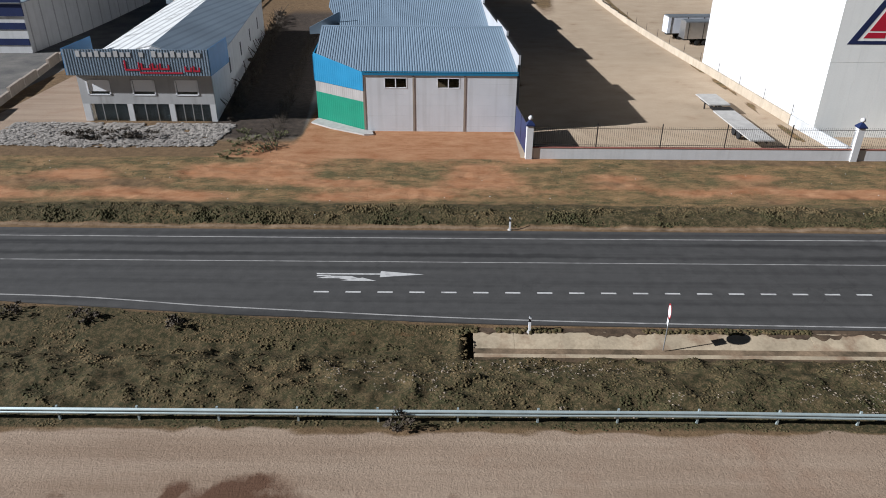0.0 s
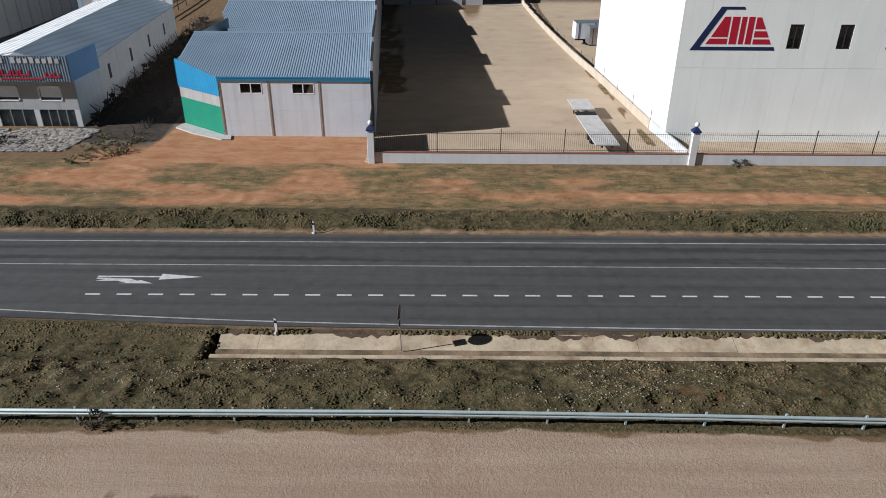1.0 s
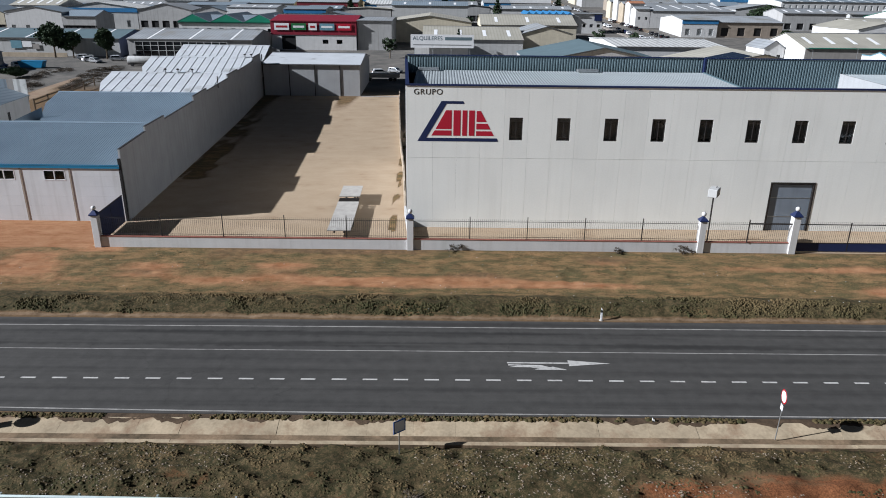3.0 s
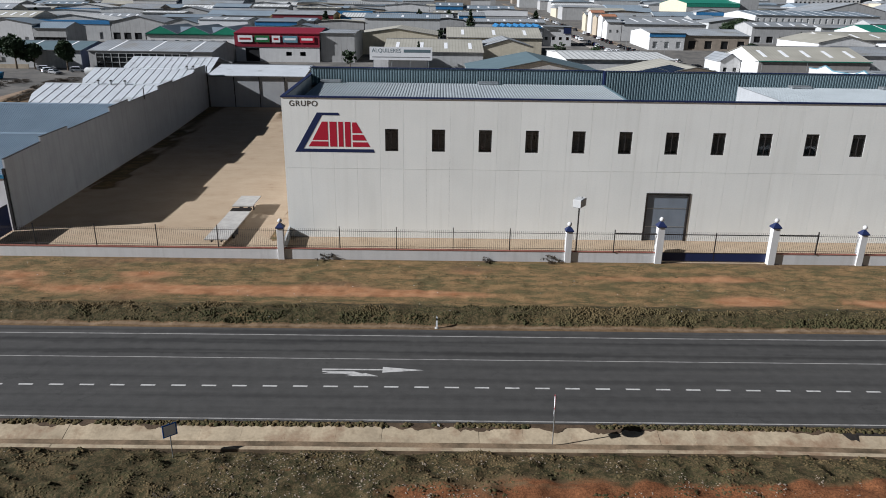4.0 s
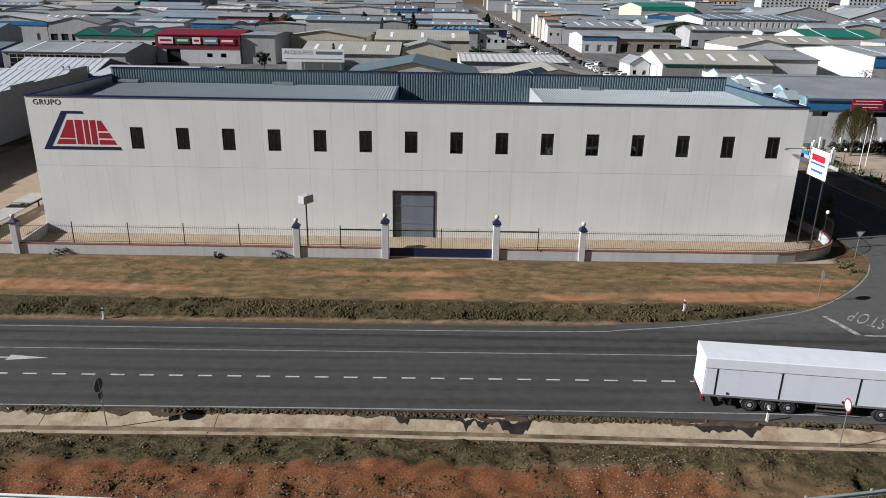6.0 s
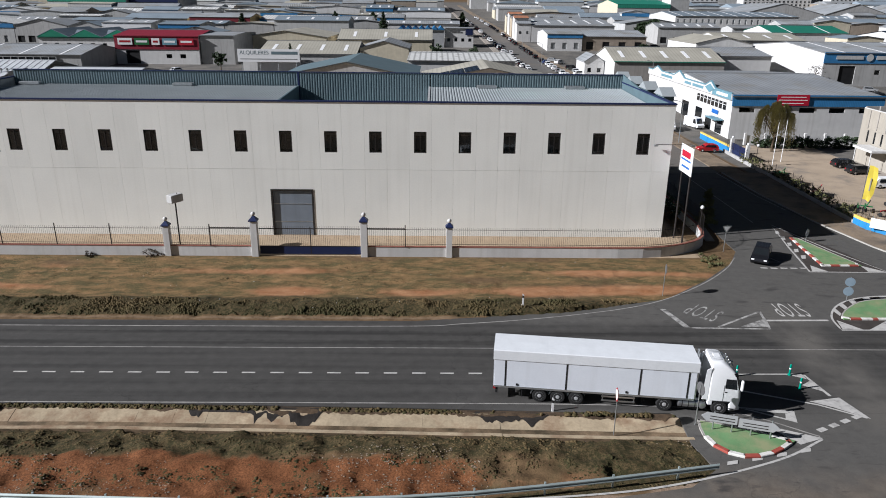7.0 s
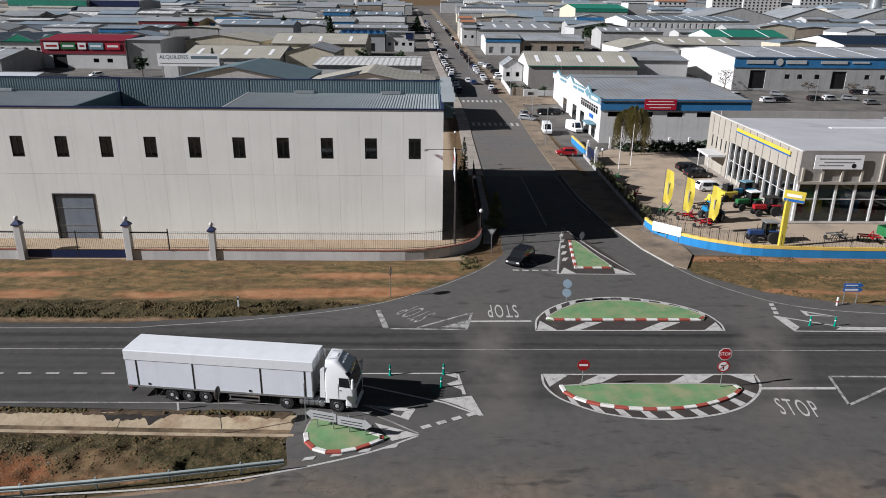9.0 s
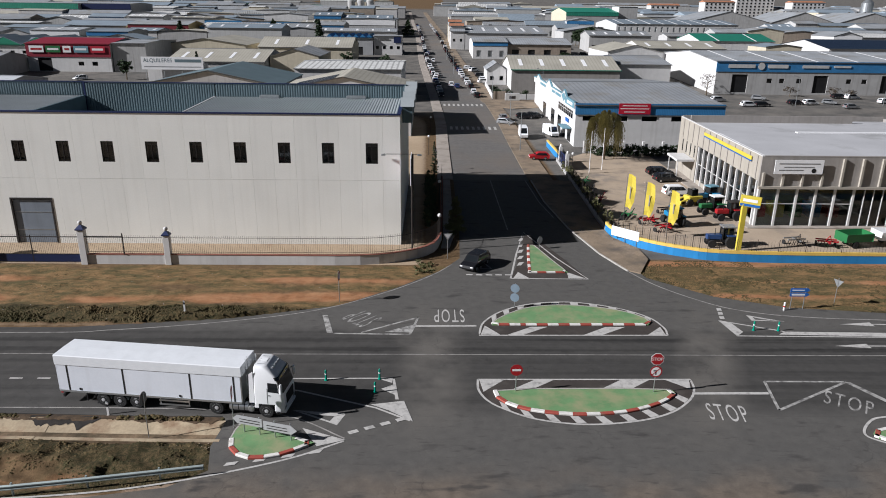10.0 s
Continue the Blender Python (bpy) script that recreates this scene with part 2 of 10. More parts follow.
M_FLAT_ROOF = mat("pale_grey_roof_felt", (0.42, 0.42, 0.43), 0.8, var=0.06, scale=0.2, fine=4, bump=0.05, dirt=(0.3, 0.3, 0.3), dirt_amount=0.2)
M_DUST = mat("tan_dusty_footway", (0.24, 0.185, 0.13), 0.95, var=0.18, scale=0.4, fine=5, bump=0.2, dirt=(0.12, 0.1, 0.08), dirt_amount=0.4)
M_ROOF_PALE = mat("pale_aged_roof_sheet", (0.52, 0.54, 0.56), 0.6, 0.05, var=0.06, scale=0.3, fine=4, bump=0.05, dirt=(0.3, 0.3, 0.3), dirt_amount=0.15)
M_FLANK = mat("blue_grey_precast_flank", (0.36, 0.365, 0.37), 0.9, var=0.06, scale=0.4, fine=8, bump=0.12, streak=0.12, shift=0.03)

from mathutils.geometry import tessellate_polygon


# ---- mesh tools ----
class Geo:
    """Vertices and faces of one mesh in the making."""

    def __init__(self):
        self.v, self.f = [], []

    def add(self, verts, faces):
        n = len(self.v)
        self.v.extend(tuple(p) for p in verts)
        self.f.extend(tuple(i + n for i in face) for face in faces)
        return self

    def box(self, x0, x1, y0, y1, z0, z1, b=0.0):
        if b <= 0:
            vs = [(x, y, z) for z in (z0, z1) for y in (y0, y1) for x in (x0, x1)]
            return self.add(vs, [(0, 2, 3, 1), (4, 5, 7, 6), (0, 1, 5, 4), (2, 6, 7, 3), (0, 4, 6, 2), (1, 3, 7, 5)])
        bm = bmesh.new()
        for z in (z0, z1):
            for y in (y0, y1):
                for x in (x0, x1):
                    sx, sy, sz = (1 if x == x0 else -1), (1 if y == y0 else -1), (1 if z == z0 else -1)
                    bm.verts.new((x + sx * b, y + sy * b, z))
                    bm.verts.new((x + sx * b, y, z + sz * b))
                    bm.verts.new((x, y + sy * b, z + sz * b))
        return self.hull(bm)

    def holed(self, xs, zs, holes, y0, y1):
        """An upright slab between y0 and y1 with rectangular openings, in one piece; holes: x0, x1, z0, z1."""
        xs = sorted(set([round(v, 4) for v in xs] + [round(v, 4) for h in holes for v in h[:2]]))
        zs = sorted(set([round(v, 4) for v in zs] + [round(v, 4) for h in holes for v in h[2:]]))
        nx_, nz_ = len(xs), len(zs)

        def full(i, k):
            if i < 0 or k < 0 or i >= nx_ - 1 or k >= nz_ - 1:
                return False
            cx, cz = (xs[i] + xs[i + 1]) / 2, (zs[k] + zs[k + 1]) / 2
            return not any(h[0] < cx < h[1] and h[2] < cz < h[3] for h in holes)
        vs = [(x, y, z) for y in (y0, y1) for z in zs for x in xs]

        def at(i, k, s):
            return s * nx_ * nz_ + k * nx_ + i
        fs = []
        for i in range(nx_ - 1):
            for k in range(nz_ - 1):
                if not full(i, k):
                    continue
                fs.append((at(i, k, 0), at(i + 1, k, 0), at(i + 1, k + 1, 0), at(i, k + 1, 0)))
                fs.append((at(i, k, 1), at(i, k + 1, 1), at(i + 1, k + 1, 1), at(i + 1, k, 1)))
                for di, dk, p, q in ((-1, 0, (i, k + 1), (i, k)), (1, 0, (i + 1, k), (i + 1, k + 1)), (0, -1, (i, k), (i + 1, k)), (0, 1, (i + 1, k + 1), (i, k + 1))):
                    if not full(i + di, k + dk):
                        fs.append((at(*p, 0), at(*p, 1), at(*q, 1), at(*q, 0)))
        used = sorted({i for f in fs for i in f})
        slot = {v: i for i, v in enumerate(used)}
        return self.add([vs[i] for i in used], [tuple(slot[i] for i in f) for f in fs])

    def hull(self, bm):
        bmesh.ops.convex_hull(bm, input=bm.verts[:])
        bm.verts.index_update()
        self.add([v.co[:] for v in bm.verts], [[v.index for v in f.verts] for f in bm.faces])
        bm.free()
        return self

    def blob(self, points):
        bm = bmesh.new()
        for p in points:
            bm.verts.new(p)
        return self.hull(bm)

    def prism(self, pts, z0, z1):
        """An outline in x and y, counter-clockwise, raised from z0 to z1."""
        n = len(pts)
        vs = [(x, y, z0) for x, y in pts] + [(x, y, z1) for x, y in pts]
        return self.add(vs, [tuple(reversed(range(n))), tuple(range(n, 2 * n))] + [(i, (i + 1) % n, n + (i + 1) % n, n + i) for i in range(n)])

    def run_x(self, pts, x0, x1, cap=True):
        """A profile in y and z carried along x."""
        n = len(pts)
        vs = [(x0, y, z) for y, z in pts] + [(x1, y, z) for y, z in pts]
        fs = [(i, (i + 1) % n, n + (i + 1) % n, n + i) for i in range(n)]
        return self.add(vs, fs + ([tuple(reversed(range(n))), tuple(range(n, 2 * n))] if cap else []))

    def run_y(self, pts, y0, y1):
        """A profile in x and z carried along y."""
        n = len(pts)
        vs = [(x, y0, z) for x, z in pts] + [(x, y1, z) for x, z in pts]
        return self.add(vs, [(i, (i + 1) % n, n + (i + 1) % n, n + i) for i in range(n)] + [tuple(reversed(range(n))), tuple(range(n, 2 * n))])

    def rod(self, p, q, r, n=8, r2=None):
        p, q = Vector(p), Vector(q)
        a = (q - p).normalized()
        u = a.orthogonal().normalized()
        w = a.cross(u)
        r2 = r if r2 is None else r2
        vs = []
        for c, rr in ((p, r), (q, r2)):
            for i in range(n):
                t = 2 * math.pi * i / n
                vs.append(c + u * (rr * math.cos(t)) + w * (rr * math.sin(t)))
        return self.add(vs, [tuple(range(n - 1, -1, -1)), tuple(range(n, 2 * n))] + [(i, (i + 1) % n, n + (i + 1) % n, n + i) for i in range(n)])

    def lathe(self, centre, axis, prof, n=20):
        """A profile of (radius, distance along the axis) turned round an axis."""
        c, a = Vector(centre), Vector(axis).normalized()
        u = a.orthogonal().normalized()
        w = a.cross(u)
        vs, fs = [], []
        for r, d in prof:
            for i in range(n):
                t = 2 * math.pi * i / n
                vs.append(c + a * d + u * (r * math.cos(t)) + w * (r * math.sin(t)))
        for k in range(len(prof) - 1):
            for i in range(n):
                fs.append((k * n + i, k * n + (i + 1) % n, (k + 1) * n + (i + 1) % n, (k + 1) * n + i))
        fs.append(tuple(range(n - 1, -1, -1)))
        fs.append(tuple(range((len(prof) - 1) * n, len(prof) * n)))
        return self.add(vs, fs)

    def ball(self, c, r, n=12, squash=1.0):
        prof = [(max(0.001, r * math.sin(math.pi * k / 6)), -r * squash * math.cos(math.pi * k / 6)) for k in range(7)]
        return self.lathe(c, (0, 0, 1), prof, n)

    def tilt(self, m):
        self.v = [tuple(m @ Vector(p)) for p in self.v]
        return self


def mesh_of(name, geo, material, smooth=False):
    me = bpy.data.meshes.new(name)
    me.from_pydata(geo.v, [], geo.f)
    if material:
        me.materials.append(material)
    if smooth:
        me.shade_smooth()
        me.set_sharp_from_angle(angle=radians(38))
    me.update()
    return me


def part(name, geo, material, parent, label="", smooth=False):
    """One mesh object under a thing or under a part."""
    ob = new(name, mesh_of(name, geo, material, smooth))
    ob.parent = parent
    return tagged(ob, label)


def thing(name, at=(0, 0, 0), label="", category="", group="", kind="", rz=0.0):
    """An empty at the base of a thing, which carries its parts."""
    ob = new(name)
    ob.location = at
    ob.rotation_euler = (0, 0, radians(rz))
    return tagged(ob, label, category, group, kind)


def solid(name, geo, material, label, category, group="", kind="", at=(0, 0, 0), rz=0.0, smooth=False):
    """A thing of one mesh."""
    ob = new(name, mesh_of(name, geo, material, smooth))
    ob.location = at
    ob.rotation_euler = (0, 0, radians(rz))
    return tagged(ob, label, category, group, kind)


def again(ob, x, y, z, rz=0.0):
    return copy_thing(ob, pose(x, y, z, 0, 0, rz))


def words(body, size, material, parent, m, depth=0.01, label="", spacing=1.0, name="lettering"):
    """Raised lettering as a mesh, at a pose under its parent."""
    cu = bpy.data.curves.new("lettering", "FONT")
    cu.body, cu.size, cu.extrude, cu.align_x, cu.align_y, cu.space_character = body, size, depth, "CENTER", "CENTER", spacing
    tmp = new("lettering_source", cu)
    me = bpy.data.meshes.new_from_object(tmp.evaluated_get(bpy.context.evaluated_depsgraph_get()))
    bpy.data.objects.remove(tmp)
    bpy.data.curves.remove(cu)
    me.materials.clear()
    me.materials.append(material)
    ob = new(name, me)
    ob.parent = parent
    ob.matrix_basis = m
    return tagged(ob, label)


def vnoise(x, y, seed=0):
    """Smooth value noise on arrays."""
    x, y = np.asarray(x, float), np.asarray(y, float)
    xi, yi = np.floor(x), np.floor(y)
    fx, fy = x - xi, y - yi
    fx, fy = fx * fx * (3 - 2 * fx), fy * fy * (3 - 2 * fy)

    def h(a, b):
        s = np.sin(a * 127.1 + b * 311.7 + seed * 74.7) * 43758.5453
        return s - np.floor(s)
    return (h(xi, yi) * (1 - fx) + h(xi + 1, yi) * fx) * (1 - fy) + (h(xi, yi + 1) * (1 - fx) + h(xi + 1, yi + 1) * fx) * fy


def inside(px, py, poly):
    """Which of the points lie inside an outline."""
    px, py = np.asarray(px, float), np.asarray(py, float)
    res = np.zeros(px.shape, bool)
    n = len(poly)
    for i in range(n):
        (x0, y0), (x1, y1) = poly[i], poly[(i + 1) % n]
        if y0 == y1:
            continue
        res ^= ((y0 > py) != (y1 > py)) & (px < (x1 - x0) * (py - y0) / (y1 - y0) + x0)
    return res


def step(a, b, v):
    t = np.clip((np.asarray(v, float) - a) / (b - a), 0, 1)
    return t * t * (3 - 2 * t)


# ---- ground, roads ----
ROAD_MAIN = [(-700, 37.9), (-26, 37.6), (-10.6, 36.2), (7, 35.3), (28, 34.95), (85, 34.9), (100, 34.5), (113, 34.0), (900, 34.3), (900, 48.3), (-700, 48.3)]
ROAD_SOUTH = [(117.2, 34.9), (118.2, 33.4), (118.0, 30.4), (118.6, 27.9), (116.6, 26.3), (110.5, 25.1), (100, 24.3), (88, 23.8), (80, 23.0), (76, 21.0),
              (82, 12), (110, 6), (260, 0), (260, 30), (200, 34.9)]
ROAD_NORTH = [(96, 47.6), (100, 48.3), (113.5, 50.3), (123.5, 53.3), (128.9, 58.0), (133.5, 63.0), (135.7, 67.0), (136.0, 76), (136.2, 106.2),
              (148.8, 106.2), (149.2, 92), (151.6, 80), (153.7, 71), (155.6, 61), (160.9, 55.9), (167, 53.3), (176, 52), (200, 49.4), (230, 47.6)]


def rail_y(x):
    """The line of the guard rail."""
    return np.interp(x, [-80, 0, 17, 30, 45, 60, 75, 92, 102, 107, 113, 118.5], [26.2, 26.45, 26.55, 26.42, 26.1, 25.5, 24.8, 24.2, 24.7, 25.4, 26.4, 27.45])


def ditch_y(x):
    """How far the ditch lies off its straight line: it draws away from the road towards the junction."""
    return np.interp(x, [5, 80, 92, 113, 119], [0.35, 0.35, 0.05, -0.6, -0.75])


def slope(y):
    """The land rises gently behind the first row of buildings."""
    y = np.asarray(y, float)
    return 0.037 * np.where(y < 120, 0, np.where(y < 160, (y - 120) ** 2 / 80, y - 140))


def street_x(y):
    """The middle of the side street."""
    return float(np.interp(y, [100, 165, 200, 309, 437, 560, 900], [142.5, 142.6, 141.2, 136.0, 132.5, 127, 114]))


def paved(x, y):
    s = np.interp(y, [100, 165, 200, 309, 437, 560, 900], [142.5, 142.6, 141.2, 136.0, 132.5, 127, 114])
    return inside(x, y, ROAD_MAIN) | inside(x, y, ROAD_SOUTH) | inside(x, y, ROAD_NORTH) | ((y > 106) & (y < 800) & (np.abs(x - s) < 6.6))


def ground_z(x, y):
    x, y = np.asarray(x, float), np.asarray(y, float)
    z = slope(y)
    lumps = 0.6 + 1.0 * (y < 34) + 0.5 * (1 - step(51.0, 54.0, y)) * (y > 34)
    rough = (vnoise(x * 0.45, y * 0.9, 1) - 0.5) * 0.13 * lumps + (vnoise(x * 1.2, y * 1.7, 2) - 0.5) * 0.22 * lumps + (vnoise(x * 2.4, y * 3.2, 6) - 0.5) * 0.1 * lumps
    wild = step(0.1, 0.9, y - rail_y(x)) * (1 - step(33.8, 34.2, y)) * (1 - step(117.5, 118.5, x)) + step(48.4, 49.2, y) * (1 - step(63.5, 64.3, y)) * (1 - step(0.15, 0.45, (x > 137) & (x < 153)))
    z = z + rough * wild
    z = z + 0.5 * step(48.6, 50.8, y) * (1 - step(51.2, 54.5, y)) * (1 - step(112, 124, x))
    z = z + 0.25 * step(27.2, 28.5, y) * (1 - step(29.5, 31.4, y)) * (1 - step(113, 118, x))
    yd = y - ditch_y(x)
    z = np.where((yd > 31.5) & (yd < 34.2) & (x > 4.6) & (x < 118.6), -0.85, z)
    z = z - 0.5 * step(31.4, 33.0, y) * (1 - step(33.2, 35.4, y)) * (1 - step(3.2, 4.6, x))
    z = z + (vnoise(x * 0.3, y * 0.3, 5) - 0.5) * 0.06 * (y < rail_y(x)) - 0.02
    return np.where(paved(x, y), np.minimum(z, slope(y) - 0.06), z)


gx = np.concatenate([[-3200, -1800, -1000, -600, -350, -220, -150, -110, -85, -70], np.arange(-60, 134, 0.34), np.arange(134, 190, 0.9), [195, 205, 220, 240, 270, 320, 400, 550, 800, 1200, 2000, 3200]])
gy = np.concatenate([[-1500, -700, -300, -140, -70, -35, -15, 0, 8, 13], np.arange(16, 23, 0.5), np.arange(23, 32, 0.2), np.arange(32, 49, 0.6), np.arange(49, 65, 0.25), np.arange(65, 72, 0.5), np.arange(72, 140, 3.0), np.arange(140, 400, 20.0), [420, 500, 600, 800, 1000, 1400, 2000, 3200]])
GX, GY = np.meshgrid(gx, gy)
GZ = ground_z(GX, GY)
nx, ny = len(gx), len(gy)
idx = np.arange(nx * ny).reshape(ny, nx)
quads = np.stack([idx[:-1, :-1], idx[:-1, 1:], idx[1:, 1:], idx[1:, :-1]], -1).reshape(-1, 4)
gme = bpy.data.meshes.new("ground")
gme.from_pydata(np.stack([GX, GY, GZ], -1).reshape(-1, 3).tolist(), [], quads.tolist())
gme.shade_smooth()

# how much grass, red earth and pale sand lies where
n1 = vnoise(GX * 0.16, GY * 0.5, 11)
n2 = vnoise(GX * 0.06, GY * 0.25, 12)
n3 = vnoise(GX * 0.8, GY * 1.1, 13)
verge = step(49.0, 49.5, GY) * (1 - step(52.3, 54.0, GY))
bank_top = np.where(GX < 5, np.interp(GX, [-60, -26, -10.6, 5], [37.6, 37.5, 36.3, 35.3]), 34.6)
south = step(-0.9, -0.1, GY - rail_y(GX)) * (1 - step(-0.15, 0.15, GY - bank_top))
field = step(52.0, 54.0, GY) * (1 - step(64.2, 64.9, GY))
track = np.exp(-((GY - 55.6 - 0.8 * np.sin(GX * 0.05)) / 1.3) ** 2) + 0.8 * np.exp(-((GY - 59.5 - n2) / 1.1) ** 2)
left_lot = step(-24, -14, GX) * (1 - step(12, 15, GX)) * step(55.5, 58.5, GY) * (1 - step(74, 90, GY))
mound = step(50, 62, GX) * (1 - step(108, 116, GX)) * step(0.0, 0.6, GY - rail_y(GX)) * (1 - step(28.4, 29.8, GY))
grass = 0.95 * verge + south * (0.55 + 0.5 * n1) 
grass = grass - mound * (0.15 + 0.75 * n3)
mound = mound * (0.25 + 0.6 * (n1 > 0.5)) * (0.35 + 0.9 * n3)
soil = field * np.clip(0.8 * track * (0.5 + n2) + 0.25 * n3 + 0.25, 0, 1) * (1 - 0.3 * step(30, 60, GX)) + left_lot * (0.75 + 0.4 * n1) + mound * (0.25 + 0.6 * n1) + south * 0.18 * n3 * (n2 > 0.55)
gap = step(-25, -20, GX) * (1 - step(-13, -11.5, GX)) * step(64, 74, GY) * (1 - step(140, 150, GY))
soil = soil + (GX > 154) * step(55.0, 57.0, GY) * (1 - step(66, 67, GY)) * (0.2 + 0.8 * n1)
soil = soil * (1 - gap) + 0.75 * np.exp(-((GY - 33.0 - 0.03 * GX) / 0.3) ** 2) * (GX < 4) * (0.4 + 0.8 * n1)
yard_area = step(64.6, 65.0, GY) * step(10.4, 10.9, GX + 0.076 * np.clip(GY - 73, 0, 95)) * (1 - step(128, 134, GX)) * (1 - step(163, 166, GY))
path = np.exp(-((GX + 50.5 + 0.16 * (GY - 170)) / 2.6) ** 4) * step(150, 158, GY) * (1 - step(204, 214, GY)) * (0.75 + 0.4 * n3)
wall_gap = GX - 10.97 + 0.076 * (GY - 73)
# weeds; those by the flank spread wide, so their colour also deepens its shadow
yard_weeds = (GY > 90) * (GY < 164) * np.exp(-((wall_gap - 1.2) / 3.2) ** 2) * (0.2 + 1.1 * n3) + (GY > 70) * (GY < 164) * 0.9 * np.exp(-((GX - 41.0 + 0.02 * (GY - 66)) / 0.5) ** 2) * (n3 > 0.45) + np.exp(-((GX - 24.6) / 2.6) ** 4 - ((GY - 152) / 10.0) ** 4) * (0.45 + 0.6 * n3)
weeds = np.clip(1.3 * yard_weeds, 0, 1)
ruiz_front = (GX < -37) * (GX > -49) * step(68, 71, GY) * (1 - step(110, 112, GY))
sand = (1 - step(-1.1, -0.2, GY - rail_y(GX) + (n3 - 0.5) * 0.7)) + yard_area * (1 - weeds) + ruiz_front + path
sand = sand + 0.45 * step(48.2, 48.5, GY) * (1 - step(49.0, 49.5, GY))
mud = np.exp(-((GX + 5.5) / 3.2) ** 2 - ((GY - 21.4) / 1.5) ** 2) * (0.4 + 1.2 * n3) + 0.6 * (n3 > 0.7) * np.exp(-((GY - 21.0) / 1.2) ** 2) * (np.abs(GX + 2) < 14)
# dark soil between shed and workshop, darkened further to paint the shed's shadow
alley_shade = step(-25, -21, GX + 0.1 * (GY - 70)) * (1 - step(-13.5, -11.8, GX + 0.1 * (GY - 76))) * step(70.0, 73.5, GY + 2 * n3) * (1 - step(150, 160, GY))
town = step(150, 200, GY) * (1 - step(800, 880, GY)) * (1 - path) + gap * 0.7 + (GX < -52) * step(66, 70, GY) * 0.9 + step(66, 68, GY) * step(152, 156, GX)
yard = yard_area * (1 - weeds)
turf = field * (0.15 + 1.0 * n1 + 0.25 * n2 - 0.45 * track - 0.3 * left_lot * (1 - np.exp(-((GY - 61.5) / 2.0) ** 2))) + 0.5 * verge * n1
turf = turf + 0.9 * yard_weeds + step(52, 54, GY) * (1 - step(64, 66, GY)) * (GX > 150) * (0.2 + 0.5 * n1)
red = step(52, 62, GX) * (1 - step(100, 110, GX)) * step(0.0, 0.8, GY - rail_y(GX)) * (1 - step(28.0, 29.6, GY)) * (0.35 + 0.5 * n1 + 0.35 * n3) + 0.45 * south * (n2 > 0.62) * n3
for nm, arr in (("red", red), ("turf", turf), ("yard", yard), ("grass", grass), ("soil", soil), ("sand", sand), ("town", town), ("mud", mud), ("alley_shade", alley_shade)):
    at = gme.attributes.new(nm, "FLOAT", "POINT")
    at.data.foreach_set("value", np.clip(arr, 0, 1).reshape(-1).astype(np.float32))


